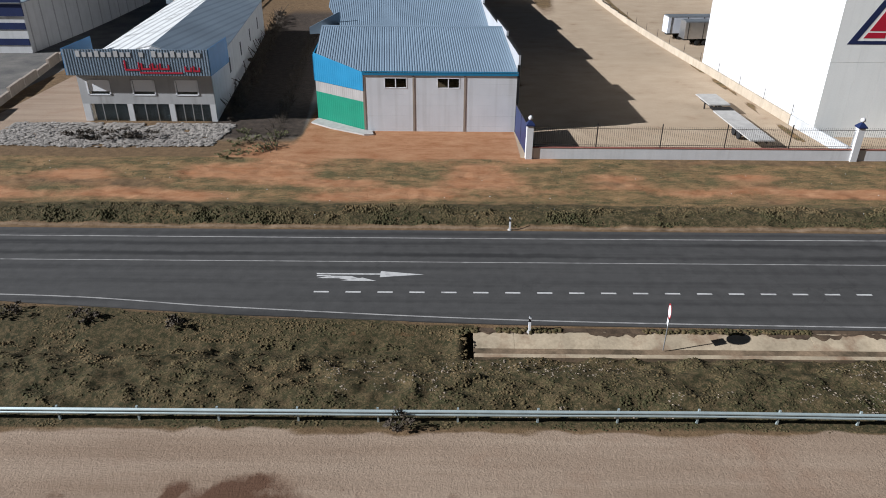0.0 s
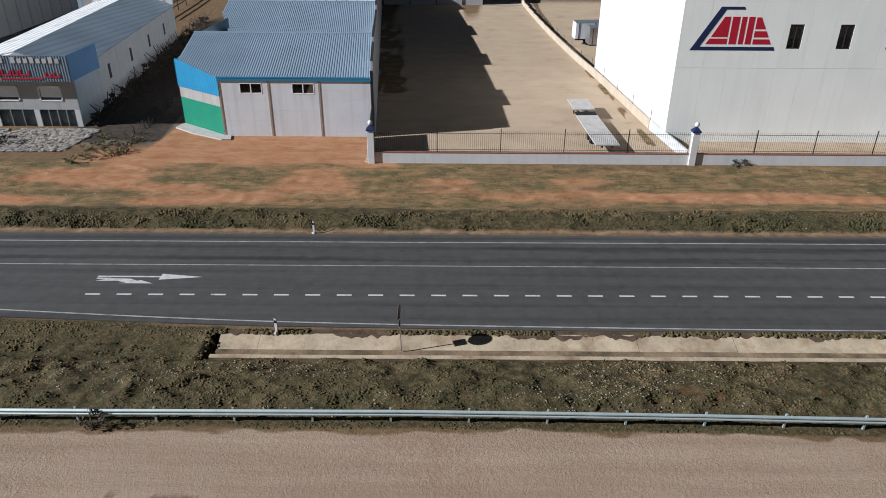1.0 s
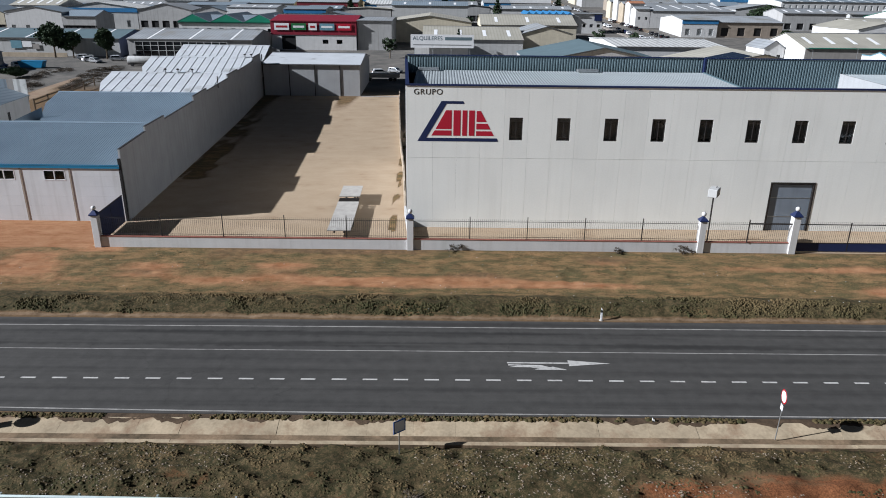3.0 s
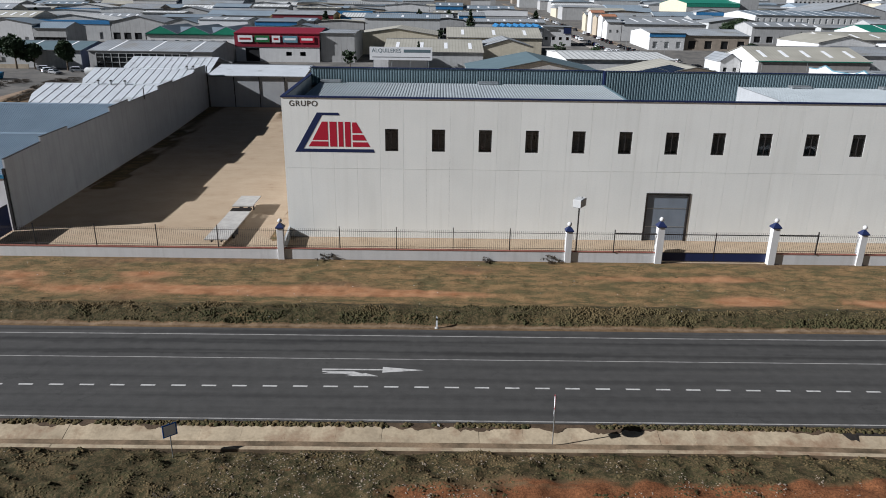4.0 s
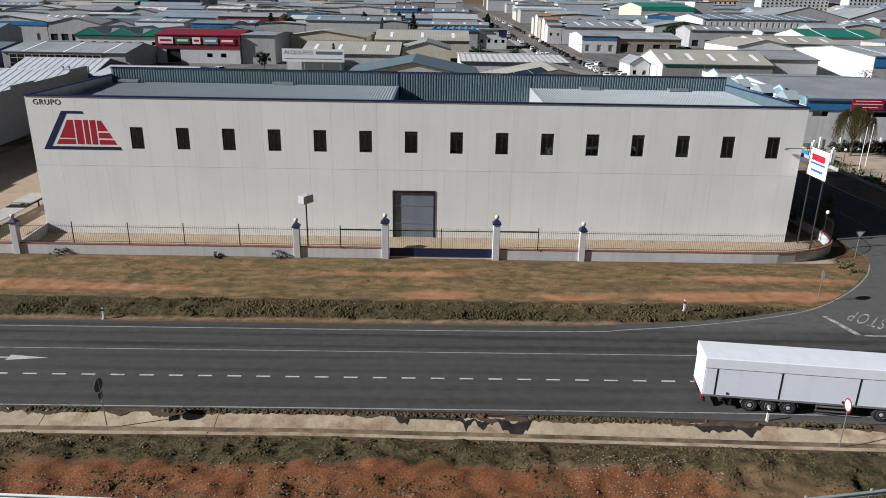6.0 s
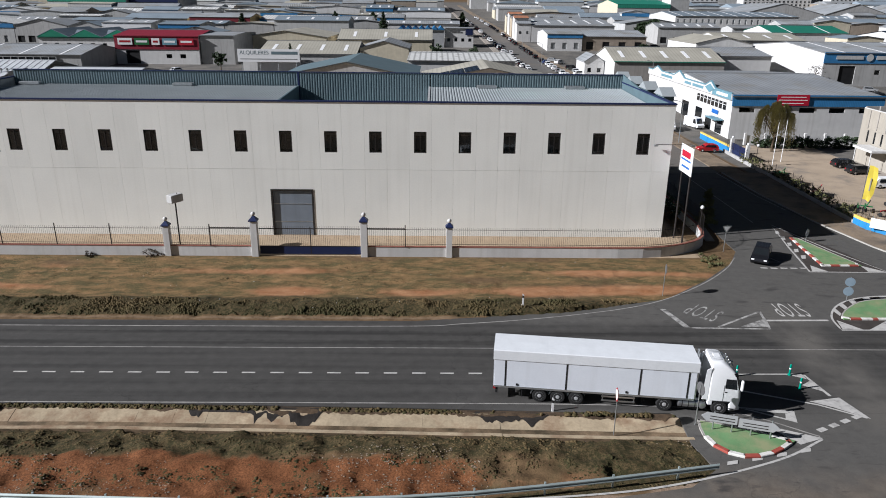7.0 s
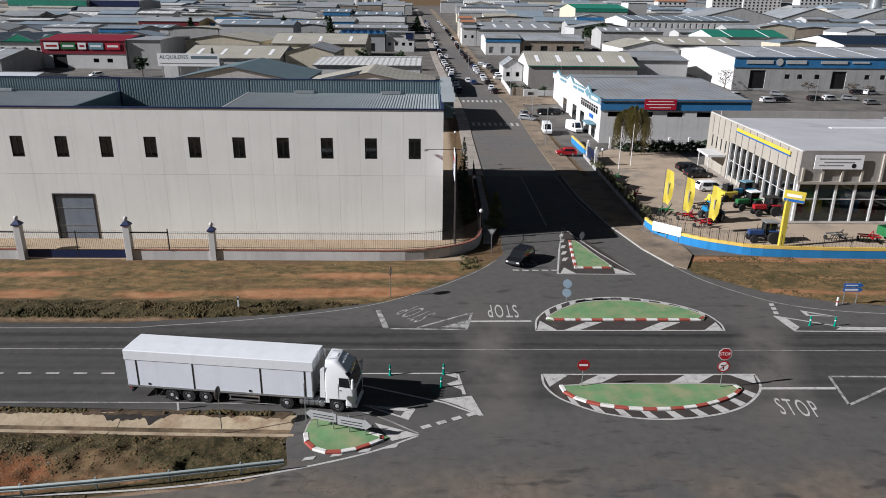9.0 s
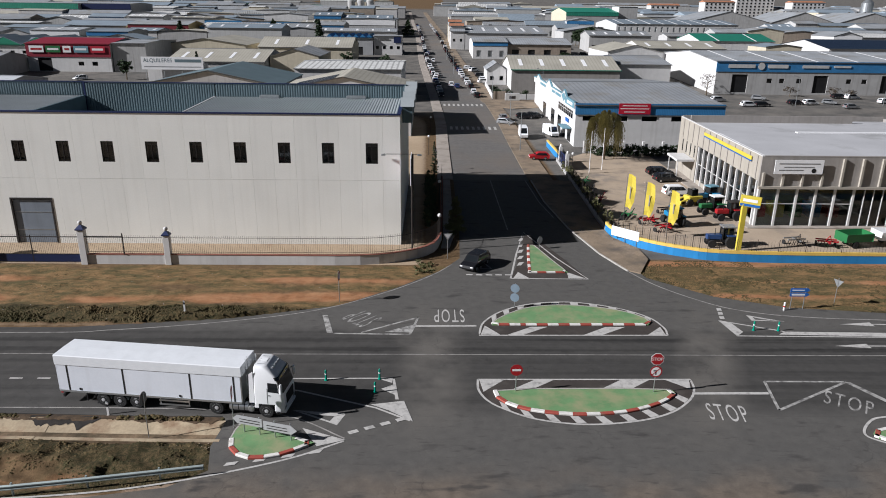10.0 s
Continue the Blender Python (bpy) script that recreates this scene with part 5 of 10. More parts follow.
def tufts(name, px, py, h, spread, blades, tint, material, label):
    """Low rounded clumps of weeds, each a small uneven dome with a few blades, as one mesh."""
    n = len(px)
    pz = ground_z(px, py) - 0.04
    sides = 5
    ang = np.linspace(0, 2 * np.pi, sides, endpoint=False)[None, :] + rg.uniform(0, 6.3, n)[:, None]
    long_ = rg.uniform(0.8, 1.5, n)[:, None]

    def ring(part_r, part_h, jitter):
        r = spread[:, None] * part_r * rg.uniform(1 - jitter, 1 + jitter, (n, sides))
        return np.stack([px[:, None] + np.cos(ang) * r * long_, py[:, None] + np.sin(ang) * r, pz[:, None] + h[:, None] * part_h * rg.uniform(0.75, 1.25, (n, sides))], -1)
    top = np.stack([px + rg.uniform(-0.2, 0.2, n) * spread, py + rg.uniform(-0.2, 0.2, n) * spread, pz + h * 1.1], -1)[:, None, :]
    dome = np.concatenate([ring(0.62, 0.0, 0.3), ring(0.46, 0.75, 0.35), top], 1)
    k = np.arange(sides)
    k2 = (k + 1) % sides
    tri = np.concatenate([np.stack([k, k2, sides + k2], -1), np.stack([k, sides + k2, sides + k], -1), np.stack([sides + k, sides + k2, np.full(sides, 2 * sides)], -1)], 0)
    m = 2 * sides + 1
    tri_all = (tri[None] + (np.arange(n) * m)[:, None, None]).reshape(-1, 3)
    verts = dome.reshape(-1, 3)
    tints = np.repeat(np.clip(tint + rg.uniform(-0.15, 0.15, n), 0, 1), m)
    # loose blades that break the outline of each clump
    q = n * blades
    bx, by, bz, bs, bh = (np.repeat(v, blades) for v in (px, py, pz, spread, h))
    a = rg.uniform(0, 2 * np.pi, q)
    rad = bs * rg.uniform(0.2, 0.6, q)
    ox, oy = bx + np.cos(a) * rad, by + np.sin(a) * rad
    f = rg.uniform(0, 2 * np.pi, q)
    w = bs * rg.uniform(0.05, 0.1, q)
    lean = bs * rg.uniform(0.1, 0.45, q)
    v = np.empty((q, 3, 3))
    v[:, 0] = np.stack([ox - np.cos(f) * w, oy - np.sin(f) * w, bz], -1)
    v[:, 1] = np.stack([ox + np.cos(f) * w, oy + np.sin(f) * w, bz], -1)
    v[:, 2] = np.stack([ox + np.cos(a) * lean, oy + np.sin(a) * lean, bz + bh * rg.uniform(0.9, 1.7, q)], -1)
    tri_all = np.concatenate([tri_all, np.arange(3 * q).reshape(-1, 3) + len(verts)], 0)
    verts = np.concatenate([verts, v.reshape(-1, 3)], 0)
    tints = np.concatenate([tints, np.repeat(np.clip(np.repeat(tint, blades) + rg.uniform(-0.1, 0.3, q), 0, 1), 3)])
    me = bpy.data.meshes.new(name)
    me.vertices.add(len(verts))
    me.vertices.foreach_set("co", verts.reshape(-1))
    me.loops.add(3 * len(tri_all))
    me.loops.foreach_set("vertex_index", tri_all.reshape(-1).astype(np.int32))
    me.polygons.add(len(tri_all))
    me.polygons.foreach_set("loop_start", np.arange(0, 3 * len(tri_all), 3, dtype=np.int32))
    at = me.attributes.new("tint", "FLOAT", "POINT")
    at.data.foreach_set("value", tints.astype(np.float32))
    me.materials.append(material)
    me.update()
    me.validate()
    return tagged(new(name, me), label, "grass", kind="stuff")


M_GRASS = leaf_material("weed_leaves", (0.047, 0.045, 0.02), (0.12, 0.085, 0.042))


def scatter(n, x0, x1, y0, y1):
    return rg.uniform(x0, x1, n), rg.uniform(y0, y1, n)


# weeds on the far verge
px, py = scatter(42000, -48, 126, 49.2, 53.4)
keep = (vnoise(px * 0.5, py * 0.9, 21) + 0.4 * vnoise(px * 2.0, py * 2.5, 42) > 0.5) & ~paved(px, py) & (py < 51.0 + 2.0 * vnoise(px * 0.12, py * 0, 22))
px, py = px[keep], py[keep]
tufts("verge_weeds", px, py, rg.uniform(0.02, 0.09, len(px)) * (1 + 1.2 * (vnoise(px * 0.5, py * 0.8, 40) > 0.6)), rg.uniform(0.07, 0.2, len(px)), 1, np.clip(vnoise(px * 0.15, py * 0.5, 23) * 1.2 - 0.2 + 0.2 * (py - 50.5), 0, 1), M_GRASS, "thick dry green roadside weeds on the verge")
# dry field between verge and fence
px, py = scatter(34000, -48, 134, 52.0, 64.2)
dens = vnoise(px * 0.16, py * 0.5, 11) * 1.1 + vnoise(px * 0.7, py * 0.9, 24) * 0.6 - 0.9 * np.exp(-((py - 55.6 - 0.8 * np.sin(px * 0.05)) / 1.4) ** 2)
lot = (px > -20) & (px < 13) & (py > 56)
keep = (dens > 0.98 + 0.3 * lot) & ~paved(px, py)
px, py = px[keep], py[keep]
tufts("field_grass", px, py, rg.uniform(0.015, 0.05, len(px)), rg.uniform(0.08, 0.24, len(px)), 1, np.clip(-0.1 + 1.2 * vnoise(px * 0.1, py * 0.3, 25) + 0.15 * (px > 30), 0, 1), M_GRASS, "patchy dry field grass over orange earth")
# near slope between ditch and guard rail
px, py = scatter(110000, -45, 118, 23.5, 37.4)
dens = vnoise(px * 0.35, py * 0.7, 26) + 0.5 * vnoise(px * 1.3, py * 1.6, 27)
lim = np.where(px < 4.6, np.interp(px, [-45, -26, -10.6, 4.6], [37.2, 37.2, 36.0, 35.0]), 31.6 + ditch_y(px))
red = (px > 50) & (px < 112) & (py < 29.2)
keep = (dens > 0.5 + 0.3 * red) & (py < lim) & (py > rail_y(px) - 0.5) & ~paved(px, py)
px, py = px[keep], py[keep]
tufts("slope_weeds", px, py, rg.uniform(0.015, 0.06, len(px)) * (1 + 0.5 * (vnoise(px * 0.8, py * 1.1, 41) > 0.6)), rg.uniform(0.05, 0.19, len(px)), 0, np.clip(vnoise(px * 0.3, py * 0.5, 28) * 1.2 - 0.38 + 0.45 * np.clip((py - 27) / 4, 0, 1), 0, 1), M_GRASS, "low brown-green weeds on the roadside slope")
# fringe between asphalt and ditch
px, py = scatter(5200, 4, 118, 34.0, 34.55)
keep = vnoise(px * 0.35, py * 0, 29) + 0.4 * vnoise(px * 2.1, py * 0, 30) > 0.5
px, py = px[keep], py[keep]
py = py + ditch_y(px)
tufts("ditch_fringe", px, py, rg.uniform(0.06, 0.16, len(px)), rg.uniform(0.12, 0.3, len(px)), 3, rg.uniform(0, 0.9, len(px)), M_GRASS, "ragged weeds along the ditch edge")
# rough green growth at the end of the lot's footway
px, py = scatter(9000, 154.6, 169, 57.0, 67.0)
keep = (vnoise(px * 0.5, py * 0.5, 51) + 0.4 * vnoise(px * 2, py * 2, 52) > 0.5 + 0.05 * np.abs(py - 63)) & (py > 62.5 - 1.9 * (px - 154.8)) & (py < 66.6)
px, py = px[keep], py[keep]
tufts("rough_growth", px, py, rg.uniform(0.02, 0.1, len(px)), rg.uniform(0.05, 0.16, len(px)), 1, np.clip(vnoise(px * 0.6, py * 0.6, 53) * 1.5 - 0.1, 0, 1), M_GRASS, "rough green and straw growth beside the lot wall")
# field beyond the junction
px, py = scatter(30000, 154, 225, 51.5, 65.6)
keep = ~paved(px, py) & (vnoise(px * 0.2, py * 0.5, 31) + 0.5 * vnoise(px, py, 32) > 0.55)
px, py = px[keep], py[keep]
tufts("field_grass", px, py, rg.uniform(0.02, 0.07, len(px)), rg.uniform(0.08, 0.24, len(px)), 1, np.clip(0.1 + 0.9 * vnoise(px * 0.1, py * 0.3, 33), 0, 1), M_GRASS, "patchy dry field grass beyond the junction")


def stones(name, spots, smin, smax, material, label, seed=1, flat=1.0):
    """Many irregular stones in one mesh."""
    rs = random.Random(seed)
    g = Geo()
    base = [(1, 0, 0), (-1, 0, 0), (0, 1, 0), (0, -1, 0), (0, 0, 0.8), (0, 0, -0.6), (0.6, 0.6, 0.45), (-0.6, 0.55, 0.4), (0.55, -0.6, 0.5), (-0.6, -0.6, 0.42)]
    faces = [(4, 0, 6), (4, 6, 2), (4, 2, 7), (4, 7, 1), (4, 1, 9), (4, 9, 3), (4, 3, 8), (4, 8, 0), (5, 6, 0), (5, 2, 6), (5, 7, 2), (5, 1, 7), (5, 9, 1), (5, 3, 9), (5, 8, 3), (5, 0, 8)]
    for x, y, z in spots:
        s = rs.uniform(smin, smax)
        a = rs.uniform(0, 6.3)
        sx, sy, sz = s * rs.uniform(0.7, 1.3), s * rs.uniform(0.7, 1.2), s * rs.uniform(0.5, 1.0) * flat
        vs = []
        for bx, by, bz in base:
            j = rs.uniform(0.8, 1.2)
            u, w = bx * sx * j, by * sy * j
            vs.append((x + u * math.cos(a) - w * math.sin(a), y + u * math.sin(a) + w * math.cos(a), z + bz * sz * j))
        g.add(vs, faces)
    return solid(name, g, material, label, "stones", kind="stuff")


px, py = scatter(15000, -45, 118, 24.5, 31.6)
keep = (vnoise(px * 0.1, py * 0.35, 35) + 0.35 * vnoise(px * 0.9, py, 36) > 0.72) & (py > rail_y(px) + 0.3) & (py < 31.5 + ditch_y(px)) & ~paved(px, py)
px, py = px[keep], py[keep]
stones("slope_stones", list(zip(px, py, ground_z(px, py))), 0.02, 0.075, M_PEBBLE, "scattered pale and tan stones on the slope", 2)
px, py = scatter(150, -45, 124, 49.5, 63.5)
keep = ~paved(px, py)
px, py = px[keep], py[keep]
stones("verge_litter", list(zip(px, py, ground_z(px, py) + 0.02)), 0.02, 0.06, M_PLASTER, "bits of white litter and stones in the grass", 5)
px, py = scatter(7500, -45, -19.8, 66.6, 75.0)
keep = (py > 67.0 + 0.05 * np.abs(px + 33)) & (vnoise(px * 0.4, py * 0.4, 37) > 0.12) & (px < -20.2 - 0.1 * (75 - py))
px, py = px[keep], py[keep]
stones("rubble_bank", list(zip(px, py, ground_z(px, py) + rg.uniform(-0.02, 0.12, len(px)))), 0.1, 0.3, M_RUBBLE, "terrace of pale broken flagstones before the office", 3, 0.35)


def crown_leaves(g, c, rx, ry, rz, n, size, rs):
    """Leaves in loose clumps within an egg-shaped crown."""
    clumps = []
    for _ in range(max(8, n // 30)):
        a, b, r = rs.uniform(0, 6.283), rs.uniform(-1, 1), rs.uniform(0.45, 1.0) ** 0.6
        q = math.sqrt(1 - b * b)
        clumps.append(Vector((c[0] + rx * r * q * math.cos(a), c[1] + ry * r * q * math.sin(a), c[2] + rz * r * b)))
    for _ in range(n):
        p = rs.choice(clumps) + Vector((rs.gauss(0, rx * 0.16), rs.gauss(0, ry * 0.16), rs.gauss(0, rz * 0.12)))
        u = Vector((rs.gauss(0, 1), rs.gauss(0, 1), rs.gauss(0, 1))).normalized() * size * rs.uniform(0.6, 1.3)
        w = u.orthogonal().normalized() * size * rs.uniform(0.3, 0.6)
        g.add([p - u, p + w, p + u, p - w], [(0, 1, 2, 3)])
    return g


def tree(name, x, y, h, r, label, leaf, seed, n=900, size=0.28, trunk=0.3, conic=False, base=None):
    rs = random.Random(seed)
    z = float(ground_z(np.array(float(x)), np.array(float(y)))) if base is None else base
    ob = thing(name, (x, y, z), label, "tree", "trees")
    t = Geo().rod((0, 0, -0.3), (0.1, 0.05, h * 0.45), 0.03 * h, 8, 0.018 * h)
    t.rod((0.1, 0.05, h * 0.45), (0.0, 0.1, h * 0.85), 0.018 * h, 7, 0.006 * h)
    for k in range(7):
        a = k * 2.4 + rs.random()
        z0 = h * rs.uniform(0.25, 0.6)
        t.rod((0.05, 0.03, z0), (math.cos(a) * r * 0.7, math.sin(a) * r * 0.7, z0 + h * rs.uniform(0.1, 0.25)), 0.01 * h, 5, 0.004 * h)
    part("trunk", t, M_BARK, ob)
    g = Geo()
    if conic:
        for k in range(10):
            f = k / 10
            rr = r * (1 - f) ** 0.8 * rs.uniform(0.8, 1.15)
            crown_leaves(g, (0, 0, h * (0.12 + 0.86 * f)), rr, rr, h * 0.07, n // 10, size, rs)
    else:
        for k in range(5):
            a = k * 1.257 + rs.uniform(-0.4, 0.4)
            crown_leaves(g, (math.cos(a) * r * 0.42, math.sin(a) * r * 0.42, h * rs.uniform(0.5, 0.72)), r * 0.6, r * 0.6, h * 0.24, n // 6, size, rs)
        crown_leaves(g, (0, 0, h * 0.78), r * 0.6, r * 0.6, h * 0.2, n // 6, size, rs)
    part("crown", g, leaf, ob)
    return ob


def bush(x, y, r, h, label, leaf=None, seed=1, n=160, size=0.1):
    rs = random.Random(seed)
    z = float(ground_z(np.array(float(x)), np.array(float(y))))
    g = crown_leaves(Geo(), (0, 0, h * 0.5), r, r, h * 0.5, n, size, rs)
    for k in range(8):
        a = rs.uniform(0, 6.3)
        g.rod((0, 0, -0.05), (math.cos(a) * r * 0.7, math.sin(a) * r * 0.7, h * 0.7), 0.015, 4)
    return solid("bush", g, leaf or M_BRUSH, label, "bush", "bushes", at=(x, y, z))


bush(1.0, 26.0, 0.75, 0.95, "round dry grey-brown bush under the guard rail", None, 5)
bush(45.0, 27.2, 0.8, 0.5, "flattened dry grey bush on the slope", None, 6)
bush(47.8, 64.3, 0.9, 0.8, "dry weeds against the white wall", None, 7)
bush(71.2, 64.2, 1.0, 0.9, "dry weeds against the white wall", None, 8)
bush(64.5, 64.3, 0.5, 0.6, "dry weeds against the white wall", None, 9)
for k, (x, y) in enumerate(((-36, 70.2), (-33.5, 69.6), (-31, 70.0), (-28.5, 69.8))):
    bush(x, y, 1.5, 1.0, "dark brown dry shrub on the rubble bank", M_BRUSH, 20 + k, 260, 0.14)
for k in range(7):
    bush(131.0 + 0.6 * (k % 3), 62.0 + 0.5 * k, 0.5, 0.5, "low scrub on the earth heap by the corner", M_LEAF, 40 + k, 90)
for k in range(9):
    bush(-18.5 + 1.3 * (k % 4), 64.5 + 0.9 * k, 0.9, 0.7, "green scrub beside the dirt drive", M_LEAF, 60 + k, 140)
# brushwood and scrap heaped along the long shed
g = Geo()
rs = random.Random(9)
for k in range(26):
    crown_leaves(g, (-21.0 - 0.13 * (2.7 * k + 1) + rs.uniform(-0.3, 0.3), 77.0 + 2.7 * k, 0.7), 0.9, 1.4, 0.8 + rs.uniform(-0.2, 0.5), 170, 0.2, rs)
for k in range(260):
    f = rs.random()
    y = 78 + 70 * f
    x = -21.3 - 0.13 * (y - 76) + rs.uniform(-0.9, 1.1)
    p = Vector((x, y, rs.uniform(-0.2, 0.8)))
    q = p + Vector((rs.gauss(0, 0.8), rs.gauss(0, 0.8), rs.uniform(0.3, 2.0)))
    g.rod(p, q, rs.uniform(0.02, 0.06), 4)
solid("brushwood_pile", g, M_BRUSH, "long dark pile of brushwood and scrap by the shed", "brushwood", kind="stuff")
g = Geo()
for k in range(420):
    y = 66 + 62 * rs.random()
    x = -14.6 - 0.1 * (y - 66) + rs.uniform(-0.7, 0.7)
    p = Vector((x, y, -0.1))
    g.rod(p, p + Vector((rs.gauss(0, 0.4), rs.gauss(0, 0.4), rs.uniform(0.3, 1.1))), 0.03, 4)
solid("dry_hedge", g, M_BRUSH, "straggling dry hedge along the dirt drive", "hedge", kind="stuff")

for k, (x, y, r) in enumerate(((-44, 36.2, 1.1), (-40.5, 36.6, 0.9), (-37, 36.3, 1.2), (-33, 36.5, 0.8), (-29.5, 36.4, 1.0), (-24, 36.0, 0.9), (-19, 35.6, 0.8), (-13, 35.0, 0.7))):
    bush(x, y, r, 0.7, "low dry grey-brown bush on the roadside bank", M_BRUSH, 300 + k, 240, 0.1)


# ---- the long cream hall ----
PLACED = []


def hall(name, x0, x1, y0, y1, eave, rise, wall_m, roof_m, label, ridge="x", base=None, fascia=None, openings=(), category="warehouse", group="town halls", over=0.3, lights=0, side=None, strips=0, vents=0, trim=None):
    """An industrial hall: four walls, a gabled or flat sheet roof, dark openings in its front."""
    zb = float(slope((y0 + y1) / 2)) if base is None else base
    low = -(abs(float(slope(y1)) - float(slope(y0))) / 2 + 0.6)
    h = thing(name, ((x0 + x1) / 2, (y0 + y1) / 2, zb), label, category, group)
    PLACED.append((h, x1 - x0, y1 - y0))
    a, b = (x1 - x0) / 2, (y1 - y0) / 2
    t = 0.25
    cuts = sorted(openings)
    front = Geo().holed([-a, a], [low, eave], [(cx - w / 2, cx + w / 2, max(z0, low), z1) for cx, w, z0, z1 in cuts], -b, -b + t)
    g2 = Geo().box(-a, a, b - t, b, low, eave)
    if ridge == "y" and rise > 0:
        for yy in (-b, b - t):
            front.run_y([(-a, eave), (a, eave), (0, eave + rise)], yy, yy + t) if yy < 0 else g2.run_y([(-a, eave), (a, eave), (0, eave + rise)], yy, yy + t)
    part("wall", front, wall_m, h)
    part("wall", g2, wall_m, h)
    for sx in (-1, 1):
        g = Geo().box(min(sx * a, sx * (a - t)), max(sx * a, sx * (a - t)), -b + t, b - t, low, eave)
        if ridge == "x" and rise > 0:
            g.run_x([(-b + t, eave), (b - t, eave), (0, eave + rise)], min(sx * a, sx * (a - t)), max(sx * a, sx * (a - t)))
        part("wall", g, (side or wall_m) if sx < 0 else wall_m, h)
    o, th = over, 0.14
    r = Geo()
    if ridge == "x":
        k = rise / b if b else 0
        for s in (-1, 1):
            e = s * (b + o)
            r.run_x([(e, eave - k * o + 0.01), (0, eave + rise + 0.01), (0, eave + rise + th), (e, eave - k * o + th)][::s], -a - o, a + o)
    else:
        k = rise / a if a else 0
        for s in (-1, 1):
            e = s * (a + o)
            r.run_y([(e, eave - k * o + 0.01), (0, eave + rise + 0.01), (0, eave + rise + th), (e, eave - k * o + th)][::-s], -b - o, b + o)
    part("roof", r, roof_m, h)
    for i in range(lights):
        x = -a + 2 * a * (i + 0.5) / lights
        if ridge == "x":
            k = rise / b
            part("rooflight", Geo().run_x([(-b * 0.75, eave + rise - k * b * 0.75 + th + 0.02), (-b * 0.3, eave + rise - k * b * 0.3 + th + 0.02), (-b * 0.3, eave + rise - k * b * 0.3 + th + 0.06), (-b * 0.75, eave + rise - k * b * 0.75 + th + 0.06)], x - 0.6, x + 0.6), M_WHITE_SIGN, h)
    for i in range(strips):
        x = -a + 2 * a * (i + 0.5) / strips
        if ridge == "x":
            k = rise / b
            part("roof_strip", Geo().run_x([(-b, eave + th + 0.02), (-0.3, eave + rise - k * 0.3 + th + 0.02), (-0.3, eave + rise - k * 0.3 + th + 0.05), (-b, eave + th + 0.05)], x - 0.35, x + 0.35), M_WHITE_SIGN, h)
    for i in range(vents):
        x = -a + 2 * a * (i + 0.5) / vents
        part("roof_vent", Geo().box(x - 0.9, x + 0.9, -0.5, 0.5, eave + rise - 0.1, eave + rise + 0.75, 0.08) if ridge == "x" else Geo().box(-0.5, 0.5, -b * 0.6 + i * 1.1 * b / vents, -b * 0.6 + i * 1.1 * b / vents + 1.8, eave + rise - 0.1, eave + rise + 0.75, 0.08), M_BACK, h)
    if y0 < 480:
        if ridge == "x":
            part("gutter", Geo().box(-a - o, a + o, -b - o - 0.16, -b - o, eave - k * o - 0.06 if rise > 0 else eave - 0.06, eave + 0.14), trim or M_BACK, h)
            part("ridge_cap", Geo().run_x([(-0.35, eave + rise + th - 0.02), (0.35, eave + rise + th - 0.02), (0, eave + rise + th + 0.1)], -a - o, a + o), M_STEEL, h)
        else:
            for sx in (-1, 1):
                part("verge_trim", Geo().run_y([(0, eave + rise + th), (sx * (a + o), eave - k * o + th), (sx * (a + o), eave - k * o + th + 0.16), (0, eave + rise + th + 0.16)][::-sx], -b - o - 0.08, -b - o), trim or M_BACK, h)
    if fascia:
        m, fz0, fz1 = fascia
        part("fascia", Geo().box(-a - 0.15, a + 0.15, -b - 0.22, -b - 0.02, fz0, fz1), m, h)
    for cx, w, z0, z1 in cuts:
        if z1 - z0 > 2.4:
            part("shutter", Geo().box(cx - w / 2, cx + w / 2, -b + 0.3, -b + 0.36, max(z0, low), z1), M_BLACK if w > 3 else M_STEEL, h)
        else:
            part("window", Geo().box(cx - w / 2, cx + w / 2, -b + 0.1, -b + 0.13, z0, z1), M_GLASS, h)
    return h


def ribs(x0, x1, y0, z0, y1, z1, pitch, depth, thick=0.05):
    """A corrugated sheet whose ribs run up the slope from (y0, z0) to (y1, z1)."""
    n = max(2, int((x1 - x0) / pitch))
    vs, fs = [], []
    prof = []
    for i in range(n):
        u = x0 + (x1 - x0) * i / n
        w = (x1 - x0) / n
        prof += [(u, 0), (u + w * 0.3, 0), (u + w * 0.45, depth), (u + w * 0.85, depth)]
    prof.append((x1, 0))
    for x, d in prof:
        vs += [(x, y0, z0 + d), (x, y1, z1 + d)]
    for i in range(len(prof) - 1):
        fs.append((2 * i, 2 * i + 2, 2 * i + 3, 2 * i + 1))
    g = Geo().add(vs, fs)
    g.run_x([(y0, z0 - thick), (y1, z1 - thick), (y1, z1 - 0.01), (y0, z0 - 0.01)], x0, x1)
    return g


WX0, WX1, WY0, WY1, WH = 42.5, 128.75, 72.0, 104.0, 15.6
CREST_Y, CREST_Z = 95.2, 16.65
cream_hall = thing("cream_hall", (0, 0, 0), "long cream concrete warehouse with small dark windows and a painted sign", "warehouse")
win_x = [54.25 + 5.085 * i for i in range(15)]
DOOR = (82.75, 87.45, 5.4)
PITCH = 5.085 / 2
first = 54.25 - PITCH / 2 - PITCH * 4
edges_x = [WX0] + [first + PITCH * i for i in range(34) if first + PITCH * i > WX0 + 0.8 and first + PITCH * i < WX1 - 0.8] + [WX1]
wall_front = part("wall_front", Geo().box(WX0 + 0.3, DOOR[0] - 0.02, WY0 + 0.26, WY0 + 0.3, -0.3, 9.5), M_DARK, cream_hall)
gap_w = 0.005
